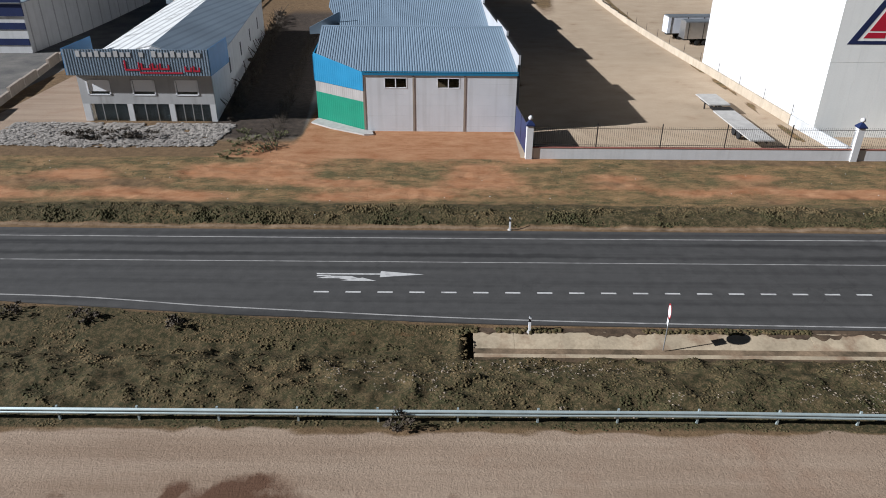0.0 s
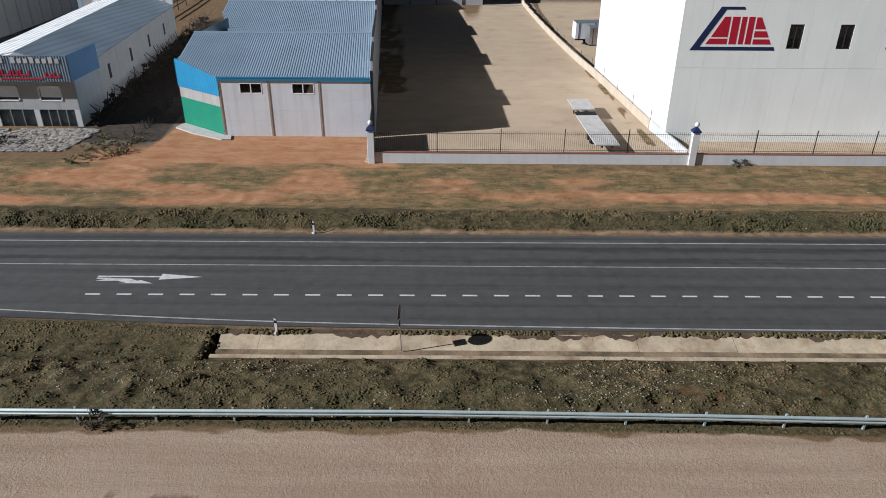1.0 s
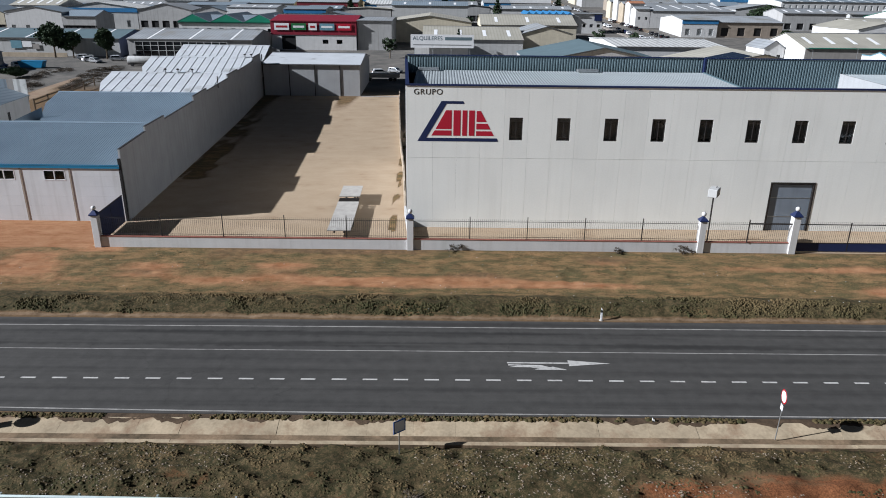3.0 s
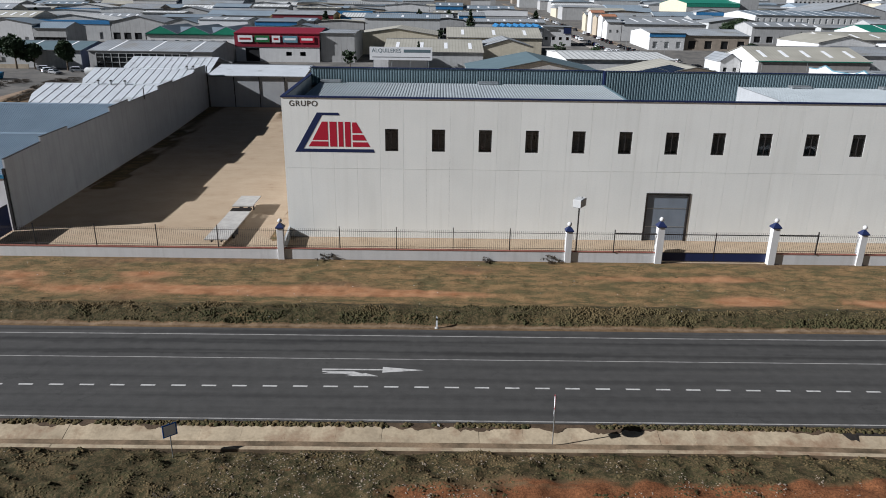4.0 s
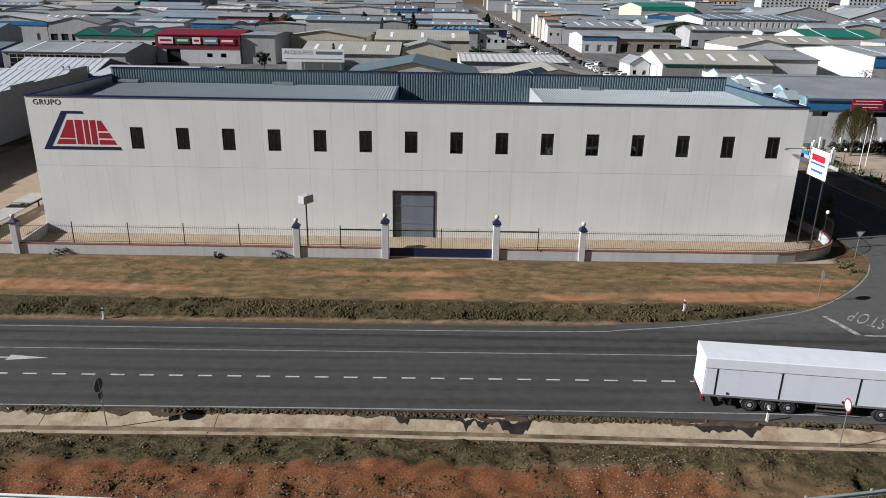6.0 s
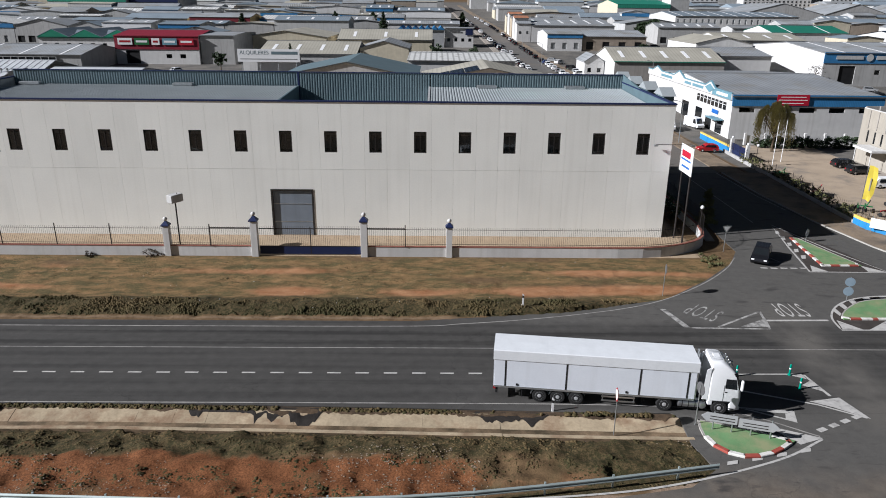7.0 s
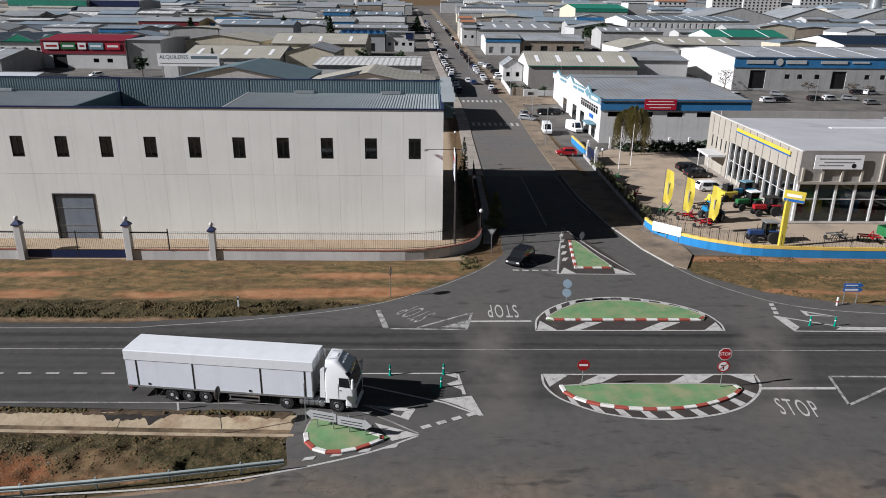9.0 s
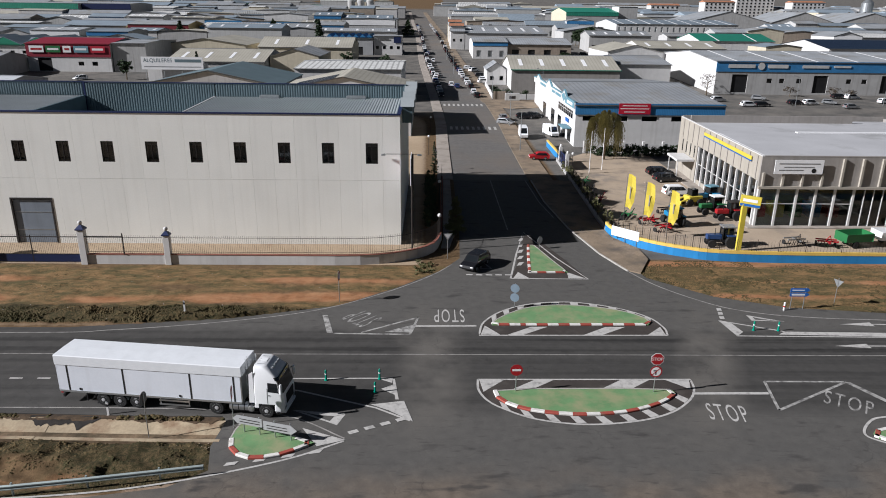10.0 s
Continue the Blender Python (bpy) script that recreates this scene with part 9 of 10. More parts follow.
part("emblem_bar", Geo().box(-0.22, -0.205, 0.3, 3.4, 9.6, 9.8), M_BLUE_SIGN, pn)
part("text_bar", Geo().box(-0.22, -0.205, 0.5, 3.0, 8.8, 9.05), M_BLUE_SIGN, pn)
wl = thing("wall_lamp", (128.8, 71.6, 10.9), "twin-arm lamp bracket at the hall's corner", "lamp")
part("arm", Geo().rod((-2.0, 0, 0.3), (2.2, 0, 0.3), 0.04, 6).rod((0, 0.4, 0.2), (0, 0, 0.3), 0.04, 6), M_IRON, wl)
for x in (-2.0, 2.2):
    part("lamp_head", Geo().box(x - 0.25, x + 0.25, -0.12, 0.12, 0.1, 0.3, 0.03), M_STEEL, wl)


def street_lamp(x, y):
    ob = thing("street_lamp", (x, y, float(slope(y))), "tall galvanised street lamp with a bent arm", "street lamp", "street lamps")
    part("mast", Geo().rod((0, 0, -0.2), (0, 0, 8.0), 0.09, 8, 0.05), M_STEEL, ob)
    part("arm", Geo().rod((0, 0, 8.0), (-1.4, 0, 8.5), 0.04, 6), M_STEEL, ob)
    part("lamp_head", Geo().box(-2.0, -1.3, -0.14, 0.14, 8.42, 8.56, 0.03), M_STEEL, ob)


for x, y in ((150.6, 132), (151.5, 160), (150.5, 200), (166.0, 205), (141, 260), (139.5, 310), (238, 194), (265, 196)):
    street_lamp(x, y)


# ---- articulated lorry ----
lorry = thing("lorry", (113.75, 35.95, 0.03), "white articulated lorry with box trailer on the exit lane", "truck", rz=-7.4)
T0 = -7.75


def wheel(parent, x, y, sy, r=0.5, w=0.3, name="wheel", rim_m=None):
    ty = part(name, Geo().lathe((x, y, r), (0, sy, 0), [(r * 0.6, 0), (r * 0.93, 0.0), (r, 0.04), (r, w - 0.04), (r * 0.93, w), (r * 0.6, w)], 26), M_RUBBER, parent, smooth=True)
    part("rim", Geo().lathe((x, y, r), (0, sy, 0), [(r * 0.6, w - 0.02), (r * 0.56, w + 0.005), (r * 0.5, w - 0.06), (r * 0.28, w - 0.08), (r * 0.26, w + 0.02), (r * 0.12, w + 0.035)], 22), rim_m or M_RIM, ty, smooth=True)
    return ty


tb = part("trailer_body", Geo().box(T0, T0 + 13.45, -1.26, 1.26, 1.06, 3.1, 0.02), M_SIDE, lorry, "white smooth side panels")
for u in (0.75, 4.9, 9.8, 12.95):
    for sy in (-1, 1):
        part("stanchion", Geo().box(T0 + u - 0.05, T0 + u + 0.05, sy * 1.265 - 0.012, sy * 1.265 + 0.012, 1.07, 3.1), M_BLACK, tb)
for sy in (-1, 1):
    part("lower_rail", Geo().box(T0, T0 + 13.45, sy * 1.27 - 0.02, sy * 1.27 + 0.02, 0.98, 1.12), M_STEEL, tb)
    part("upper_rail", Geo().box(T0, T0 + 13.45, sy * 1.27 - 0.02, sy * 1.27 + 0.02, 3.1, 3.16), M_STEEL, tb)
    part("latch", Geo().box(T0 + 1.5, T0 + 1.62, sy * 1.29 - 0.015, sy * 1.29 + 0.015, 1.2, 1.36), M_BLACK, tb)
    part("latch", Geo().box(T0 + 8.9, T0 + 9.02, sy * 1.29 - 0.015, sy * 1.29 + 0.015, 1.2, 1.36), M_BLACK, tb)
roof = [(-1.3, 3.8), (-1.26, 3.855), (-0.62, 3.87), (0.0, 3.885), (0.62, 3.87), (1.26, 3.855), (1.3, 3.8)]
cover = Geo()
ux = [T0 - 0.1 + 13.65 * k / 22 for k in range(23)]
vs, fs = [], []
rt = random.Random(5)
for x in ux:
    sag = rt.uniform(-0.008, 0.008)
    ring = [(1.3, 3.12)] + [(y, z + sag * (1 - abs(y) / 1.3)) for y, z in roof[::-1]] + [(-1.3, 3.12)]
    vs += [(x, y, z) for y, z in ring]
m = len(roof) + 2
for i in range(len(ux) - 1):
    for k in range(m - 1):
        fs.append((i * m + k, i * m + k + 1, (i + 1) * m + k + 1, (i + 1) * m + k))
fs.append(tuple(range(m)))
fs.append(tuple(reversed(range((len(ux) - 1) * m, len(ux) * m))))
part("tarpaulin", cover.add(vs, fs), M_TARP, lorry, "white tarpaulin roof cover")
part("front_bulkhead", Geo().box(T0 + 13.46, T0 + 13.52, -1.25, 1.25, 1.1, 3.7), M_ALU, lorry)
part("ladder", Geo().rod((T0 + 13.6, -0.5, 1.3), (T0 + 13.6, -0.5, 4.1), 0.025, 6).rod((T0 + 13.6, -0.15, 1.3), (T0 + 13.6, -0.15, 4.1), 0.025, 6), M_STEEL, lorry)
part("rear_door", Geo().box(T0 - 0.06, T0 - 0.005, -1.25, 1.25, 1.06, 3.1), M_SIDE, lorry)
part("rear_bumper", Geo().box(T0 + 0.1, T0 + 0.25, -1.2, 1.2, 0.5, 0.7), M_BLACK, lorry)
for sy in (-1, 1):
    part("tail_lamp", Geo().box(T0 - 0.05, T0 + 0.1, sy * 0.95 - 0.2, sy * 0.95 + 0.2, 0.78, 0.95), M_RED, lorry)
part("mud_flap", Geo().box(T0 + 1.9, T0 + 1.96, -1.2, 1.2, 0.3, 1.0), M_BLACK, lorry)
part("chassis_beam", Geo().box(T0 + 0.3, T0 + 15.2, -0.55, -0.4, 0.72, 1.0), M_BLACK, lorry)
part("chassis_beam", Geo().box(T0 + 0.3, T0 + 15.2, 0.4, 0.55, 0.72, 1.0), M_BLACK, lorry)
for u in (3.15, 4.4, 5.65):
    part("axle", Geo().rod((T0 + u, -0.9, 0.5), (T0 + u, 0.9, 0.5), 0.07, 8), M_BLACK, lorry)
    for sy in (-1, 1):
        wheel(lorry, T0 + u, sy * 0.9, sy, 0.5, 0.34)
        pts = [(math.cos(a) * 0.62, math.sin(a) * 0.62) for a in [math.pi * (0.05 + 0.9 * k / 10) for k in range(11)]]
        g = Geo()
        v2 = [(T0 + u + x, sy * 0.88, 0.5 + z) for x, z in pts] + [(T0 + u + x, sy * 1.25, 0.5 + z) for x, z in pts]
        part("mudguard", g.add(v2, [(k, k + 1, 12 + k, 11 + k) for k in range(10)]), M_STEEL, lorry, smooth=True)
for sy in (-1, 1):
    sg = part("side_guard", Geo().box(T0 + 7.35, T0 + 9.6, sy * 1.2 - 0.02, sy * 1.2 + 0.02, 0.42, 0.54), M_ALU, lorry)
    part("guard_rail_upper", Geo().box(T0 + 7.35, T0 + 9.6, sy * 1.2 - 0.02, sy * 1.2 + 0.02, 0.74, 0.86), M_ALU, sg)
    for u in (7.4, 9.5):
        part("guard_upright", Geo().box(T0 + u, T0 + u + 0.07, sy * 1.17 - 0.02, sy * 1.17 + 0.01, 0.4, 1.0), M_ALU, sg)
    part("landing_leg", Geo().box(T0 + 10.1, T0 + 10.24, sy * 0.75 - 0.07, sy * 0.75 + 0.07, 0.25, 1.05), M_BLACK, lorry)
    wheel(lorry, T0 + 11.55, sy * 0.62, sy, 0.52, 0.62, "drive_wheel", M_RIM)
    wheel(lorry, T0 + 15.15, sy * 0.9, sy, 0.52, 0.32, "steer_wheel")
    tank = part("fuel_tank", Geo().lathe((T0 + 12.45, sy * 0.92, 0.66), (1, 0, 0), [(0.26, 0), (0.33, 0.05), (0.33, 1.35), (0.26, 1.4)], 18), M_ALU, lorry, "polished aluminium tank", smooth=True)
    for k in range(3):
        part("tank_strap", Geo().lathe((T0 + 12.7 + k * 0.42, sy * 0.92, 0.66), (1, 0, 0), [(0.34, 0), (0.34, 0.05)], 18), M_BLACK, tank)
    part("air_tank", Geo().lathe((T0 + 14.05, sy * 0.85, 0.62), (0, sy, 0), [(0.2, 0), (0.24, 0.04), (0.24, 0.36), (0.18, 0.4)], 16), M_ALU, lorry, smooth=True)
part("fifth_wheel", Geo().lathe((T0 + 11.3, 0, 1.0), (0, 0, 1), [(0.55, 0), (0.55, 0.06)], 20), M_IRON, lorry)
for u in (10.95, 12.15):
    part("drive_mudguard", Geo().box(T0 + u - 0.1, T0 + u + 0.12, -1.25, 1.25, 0.95, 1.02), M_BLACK, lorry)
# cab, lofted from rounded outlines
CB = T0 + 14.35


def outline(back, front, half, rf, rb=0.1, n=6):
    """A rounded rectangle, corner by corner."""
    pts = []
    for cx, cy, r, a0 in ((front - rf, half - rf, rf, 0), (back + rb, half - rb, rb, 90), (back + rb, -half + rb, rb, 180), (front - rf, -half + rf, rf, 270)):
        for k in range(n + 1):
            a = radians(a0 + 90 * k / n)
            pts.append((cx + r * math.cos(a), cy + r * math.sin(a)))
    return pts


def loft(levels):
    g = Geo()
    vs, fs = [], []
    for z, back, front, half, rf in levels:
        ring = outline(CB + back, CB + front, half, rf)
        vs += [(x, y, z) for x, y in ring]
    m = len(ring)
    for i in range(len(levels) - 1):
        fs += [(i * m + k, i * m + (k + 1) % m, (i + 1) * m + (k + 1) % m, (i + 1) * m + k) for k in range(m)]
    fs.append(tuple(reversed(range(m))))
    fs.append(tuple(range((len(levels) - 1) * m, len(levels) * m)))
    return g.add(vs, fs)


def front_x(z):
    return float(np.interp(z, [0.4, 1.0, 1.7, 1.95, 3.0, 3.35, 3.7, 3.86], [2.05, 2.12, 2.12, 2.06, 1.76, 1.5, 1.05, 0.8]))


cab = part("cab", loft([(z, 0.0, front_x(z), h, r) for z, h, r in ((1.08, 1.24, 0.26), (1.4, 1.24, 0.26), (1.95, 1.24, 0.26), (2.5, 1.22, 0.25), (3.0, 1.18, 0.25), (3.25, 1.14, 0.27), (3.5, 1.1, 0.3), (3.68, 1.05, 0.34), (3.8, 0.98, 0.36), (3.86, 0.86, 0.34))]), M_WHITE_PAINT, lorry, "white sleeper cab with raised roof", smooth=True)
part("lower_front", loft([(z, 1.4, front_x(z), h, r) for z, h, r in ((0.42, 1.2, 0.3), (0.6, 1.23, 0.3), (1.08, 1.24, 0.26))]), M_WHITE_PAINT, cab, smooth=True)
part("rear_fender", Geo().box(CB, CB + 0.3, -1.23, 1.23, 0.72, 1.08, 0.03), M_WHITE_PAINT, cab)


def wrap(z0, z1, y_lim, out, material, name, nz=4):
    """A skin that follows the rounded front between two heights."""
    vs, fs = [], []
    cols = 0
    for i in range(nz + 1):
        z = z0 + (z1 - z0) * i / nz
        h = float(np.interp(z, [1.95, 2.5, 3.0, 3.25, 3.5], [1.24, 1.22, 1.18, 1.14, 1.1]))
        ring = []
        for x, y in outline(CB, CB + front_x(z) + out, h + out, 0.27, 0.1, 8):
            if x > CB + front_x(z) - y_lim:
                ring.append((x, y, z))
        ring.sort(key=lambda q: q[1])
        cols = len(ring)
        vs += ring
    for i in range(nz):
        fs += [(i * cols + k, i * cols + k + 1, (i + 1) * cols + k + 1, (i + 1) * cols + k) for k in range(cols - 1)]
    return part(name, Geo().add(vs, fs), material, cab, smooth=True)


wrap(1.98, 2.92, 0.2, 0.012, M_TINT, "windscreen")
wrap(2.94, 3.16, 0.24, 0.05, M_TINT, "sun_visor", 2)
for sy in (-1, 1):
    y = sy * 1.246
    part("side_window", Geo().add([(CB + 1.0, y, 2.05), (CB + 1.78, y, 2.0), (CB + 1.66, sy * 1.226, 2.72), (CB + 1.0, sy * 1.226, 2.75)], [(0, 1, 2, 3) if sy < 0 else (3, 2, 1, 0)]), M_TINT, cab)
    part("door_seam", Geo().box(CB + 0.93, CB + 0.945, y - 0.008, y + 0.004, 1.12, 2.3), M_BLACK, cab)
    part("wheel_arch", Geo().box(CB + 0.3, CB + 1.4, sy * 1.21 - 0.03, sy * 1.21 + 0.03, 0.98, 1.08), M_BLACK, cab)
    mir = part("mirror_arm", Geo().rod((CB + 1.85, sy * 1.15, 2.75), (CB + 2.0, sy * 1.42, 2.75), 0.03, 6), M_BLACK, cab)
    part("mirror", Geo().box(CB + 1.92, CB + 2.08, sy * 1.42 - 0.12, sy * 1.42 + 0.12, 2.05, 2.8, 0.05), M_WHITE_PAINT, mir)
    part("headlamp", Geo().box(CB + 2.03, CB + 2.11, sy * 0.85 - 0.2, sy * 0.85 + 0.2, 0.68, 0.9, 0.02), M_GLASS, cab)
    part("step", Geo().box(CB + 1.42, CB + 1.75, sy * 1.22 - 0.06, sy * 1.22 + 0.03, 0.5, 0.56), M_BLACK, cab)
    part("side_deflector", Geo().run_y([(CB - 0.4, 1.1), (CB - 0.02, 1.1), (CB - 0.02, 3.5), (CB - 0.3, 3.3)], sy * 1.17 - 0.02, sy * 1.17 + 0.02), M_WHITE_PAINT, cab)
    part("handle", Geo().box(CB + 1.0, CB + 1.15, y - 0.02, y + 0.02, 1.75, 1.8), M_BLACK, cab)
part("grille", Geo().box(CB + 2.1, CB + 2.135, -0.75, 0.75, 0.95, 1.7), M_BLACK, cab)
part("bumper", Geo().box(CB + 1.95, CB + 2.16, -1.05, 1.05, 0.36, 0.62, 0.05), M_WHITE_PAINT, cab)
for k in range(4):
    part("roof_lamp", Geo().box(CB + 1.2, CB + 1.32, -0.66 + 0.38 * k, -0.5 + 0.38 * k, 3.6, 3.74, 0.03), M_STEEL, cab)
for k in range(4):
    part("roof_groove", Geo().box(CB + 0.15, CB + 0.75, -0.62 + 0.38 * k, -0.57 + 0.38 * k, 3.855, 3.867), M_STEEL, cab)
part("roof_hatch", Geo().box(CB + 0.25, CB + 0.7, -0.25, 0.25, 3.868, 3.895, 0.01), M_WHITE_PAINT, cab)
part("exhaust_pipe", Geo().rod((T0 + 13.85, 0.7, 0.9), (T0 + 13.85, 0.7, 3.9), 0.07, 10), M_STEEL, lorry)


# ---- the town behind, hall by hall ----
def front_holes(x0, x1, n, w, z0, z1):
    a = (x1 - x0) / 2
    return [(-a + (x1 - x0) * (k + 0.5) / n, w, z0, z1) for k in range(n)]


hall("garage_hall", 162.5, 193.5, 137, 196, 8.8, 1.9, M_PLASTER, M_ROOF_GREY, "white workshop hall with a blue fascia", base=0, fascia=(M_BLUE_SHEET, 6.9, 9.2), openings=front_holes(0, 31, 5, 3.2, 5.6, 6.6))
hall("tan_hall", 158.2, 193, 219.5, 249, 6.5, 3.6, M_FINS, M_ROOF_TAN, "grey hall with a tan fibre-cement roof and green eaves", base=2.9, lights=5, side=M_PLASTER, trim=M_ROOF_GREEN, openings=front_holes(0, 34.8, 2, 1.0, 1.0, 2.0))
hall("repair_hall", 151.5, 167, 317, 350, 6.6, 1.5, M_PLASTER, M_ROOF_GREY, "white repair hall with dark sign band", fascia=(M_BLUE_SHEET, 5.0, 6.6), openings=front_holes(0, 15.5, 3, 2.0, 0.2, 3.0))
hall("grey_hall", 167.3, 196, 318, 352, 5.6, 2.2, M_BROWN_WALL, M_ROOF_GREY, "brown block hall with a grey roof", openings=front_holes(0, 29, 4, 3.2, 0, 3.4))
hall("long_grey_hall", 150, 192, 362, 440, 6.5, 3.0, M_PLASTER, M_ROOF_GREY, "long white hall with grey roof and pink flank", vents=4, lights=6)
for k, (y, h_, m) in enumerate(((362, 8.5, M_PLASTER), (374, 10.5, M_PLASTER), (388, 9.5, M_TANWALL), (402, 11.0, M_PLASTER), (418, 9.0, M_CREAM))):
    hall("street_shop", 142.6, 149.7, y, y + 10.5, h_, 1.2, m, M_TILE_ROOF if k % 2 else M_ROOF_GREY, "narrow shop house facing the side street", ridge="x", group="street shops", openings=front_holes(0, 7.1, 2, 1.2, 3.6, 5.0))
hall("green_hall", 226, 262, 497, 560, 12.5, 3.0, M_WALL_GREY, M_ROOF_GREEN, "tall grey hall with a dark green roof", side=M_CREAM, fascia=(M_ROOF_GREEN, 10.2, 12.6))
# white tower: walls off the sun greyed for shade, sunlit west side left white
hall("white_box_hall", 263, 276, 500, 520, 17.0, 0.3, M_WALL_GREY, M_ROOF_GREY, "white block tower beside the green hall", side=M_PLASTER)
hall("white_long_hall", 243, 316, 425, 480, 9.0, 2.4, M_PLASTER, M_ROOF_SLATE, "long white hall with a blue-grey striped roof", openings=front_holes(0, 73, 20, 1.2, 4.6, 7.4), strips=9)
# front grey stands in for its shade; the sunlit west side is white
hall("blue_front_hall", 222.5, 300, 216, 268, 9.0, 2.0, M_WALL_GREY, M_ROOF_GREY, "grey industrial hall with a long blue sign band", side=M_PLASTER, strips=6, fascia=(M_BLUE_SHEET, 6.0, 9.3), openings=[(-31, 5.0, -0.4, 5.2), (-21.5, 1.6, 2.6, 4.0), (-17.5, 1.6, 2.6, 4.0), (-12, 1.6, 2.6, 4.0), (-5, 4.6, -0.4, 5.0), (4, 1.6, 2.6, 4.0), (9, 1.6, 2.6, 4.0), (17, 5.0, -0.4, 5.2), (27, 5.0, -0.4, 5.2)])
hall("low_white_hall", 194, 213, 231, 262, 6.6, 2.0, M_PLASTER, M_ROOF_GREY, "low white hall with a grey roof")
hall("low_white_hall", 200, 221, 266, 300, 7.5, 2.4, M_PLASTER, M_ROOF_TAN, "white hall with a tan-grey roof", ridge="y")
hall("green_roof_hall", 262, 298, 338, 372, 6.5, 3.0, M_PLASTER, M_ROOF_GREEN, "white hall with a bright green sheet roof", strips=2)
hall("grey_roof_hall", 223, 259, 300, 334, 6.0, 2.6, M_PLASTER, M_ROOF_TAN, "white hall with a tan roof", lights=4)
hall("blue_band_hall", 330, 392, 414, 446, 7.0, 2.0, M_PLASTER, M_ROOF_SLATE, "pale hall with a blue band over its doors", fascia=(M_BLUE_SHEET, 4.2, 7.0), openings=front_holes(0, 62, 6, 4, 0, 4))
for x0, x1 in ((309, 366), (367, 412), (413, 462)):
    hall("grey_gable_hall", x0, x1, 492, 545, 7.5, 7.0, M_WALL_GREY, M_ROOF_GREY, "grey gabled hall with a dark ridge vent", ridge="y", vents=3)
hall("solar_hall", 304, 345, 300, 345, 6.5, 3.0, M_PLASTER, M_SOLAR, "white hall with dark solar panels on its roof")
bfs = thing("long_sign", (261, 215.7, float(slope(242))), "pale lettering bars on a long blue fascia", "sign")
for a, b, z0, z1 in ((-35, -26.5, 7.2, 8.3), (-22.5, -16, 7.2, 8.3), (-11.5, -3, 7.3, 8.2), (-1.5, 4, 7.5, 8.1), (20, 27, 7.0, 8.6)):
    part("text_bar", Geo().box(a, b, -0.12, -0.06, z0, z1), M_WALL_PALE, bfs)
part("emblem", disc(Geo(), (-24.5, -0.1, 7.75), 1.1, 0.05, (0, -1, 0)), M_WALL_PALE, bfs)
# left of the side street
hall("red_hall", -14, 16, 256, 285, 9.2, 1.6, M_PLASTER, M_RED_SHEET, "red-clad trade hall with coloured sign boards", fascia=(M_RED_SHEET, 4.6, 9.4), openings=[(-9, 5.0, -0.4, 4.2), (4, 2.0, 1.6, 3.0), (9, 2.0, 1.6, 3.0)], trim=M_RED_SHEET)
hall("red_hall_wing", 16.4, 28.5, 257, 290, 9.4, 0.6, M_WALL_GREY, M_ROOF_GREY, "grey windowless wing beside the red hall")
hall("green_saw_hall", -57, -19, 285, 318, 5.6, 2.6, M_PLASTER, M_ROOF_SLATE, "white hall with green-edged saw-tooth roof", openings=front_holes(0, 38, 8, 1.6, 2.6, 3.8), fascia=(M_GREEN_SHEET, 5.4, 6.2))
gs = thing("saw_tooth_gables", (-38, 285, float(slope(301.5)) + 5.6), "three green sheet gables in a row over white eaves", "roof")
for k in range(3):
    c = -13 + k * 13
    part("gable", Geo().run_y([(c - 6.3, 0.55), (c + 6.3, 0.55), (c, 3.4)], -0.55, -0.35), M_GREEN_SHEET, gs)
    for sx in (-1, 1):
        part("roof_slope", Geo().run_y([(c, 3.42), (c + sx * 6.4, 0.55), (c + sx * 6.4, 0.7), (c, 3.57)][::sx], -0.6, 32), M_ROOF_SLATE, gs)
hall("maroon_hall", -30, 2, 387, 415, 8.4, 1.8, M_YELLOW_WALL, M_ROOF_GREY, "ochre hall with a maroon band", fascia=(M_MAROON, 4.0, 8.4))
hall("grey_shed", -66, -32, 389, 415, 7.4, 2.4, M_WALL_GREY, M_ROOF_SLATE, "grey shed with a ribbed sheet roof", openings=front_holes(0, 34, 5, 1.6, 2.6, 4.0))
hall("cream_gable_hall", 25, 58, 284, 330, 6.6, 2.4, M_CREAM, M_ROOF_TAN, "cream gabled hall with a weathered roof", ridge="y", lights=0)
hall("tan_roof_hall", 40, 74, 244, 280, 4.6, 3.4, M_WALL_PALE, M_ROOF_TAN, "low hall with a broad tan fibre-cement roof", lights=4)
hall("tan_roof_hall", 62, 100, 288, 318, 6.0, 3.6, M_CREAM, M_ROOF_TAN, "low hall with a broad tan fibre-cement roof", lights=3)
hall("cream_gable_hall", 74.5, 92, 252, 284, 6.0, 2.4, M_CREAM, M_ROOF_GREY, "cream gabled hall with a weathered roof", ridge="y")
hall("teal_gable_hall", 66, 97.5, 155, 186, 9.0, 3.2, M_WALL_GREY, M_ROOF_TEAL, "grey hall with a teal-grey gabled roof", ridge="y")
tg = hall("tan_gable_hall", 98.5, 128.0, 147, 173, 9.2, 3.0, M_PLASTER, M_ROOF_TAN, "white hall with a tan gabled roof and solar panels", ridge="y")
for k in range(4):
    for j in range(3):
        u0, u1 = -11.5 + j * 3.2, -8.5 + j * 3.2
        z0, z1 = 9.2 + 3.0 * (1 + u0 / 14.75) + 0.2, 9.2 + 3.0 * (1 + u1 / 14.75) + 0.2
        part("solar_panel", Geo().run_y([(u0, z0), (u1, z1), (u1, z1 + 0.06), (u0, z0 + 0.06)], -12 + k * 2.6, -9.6 + k * 2.6), M_SOLAR, tg)
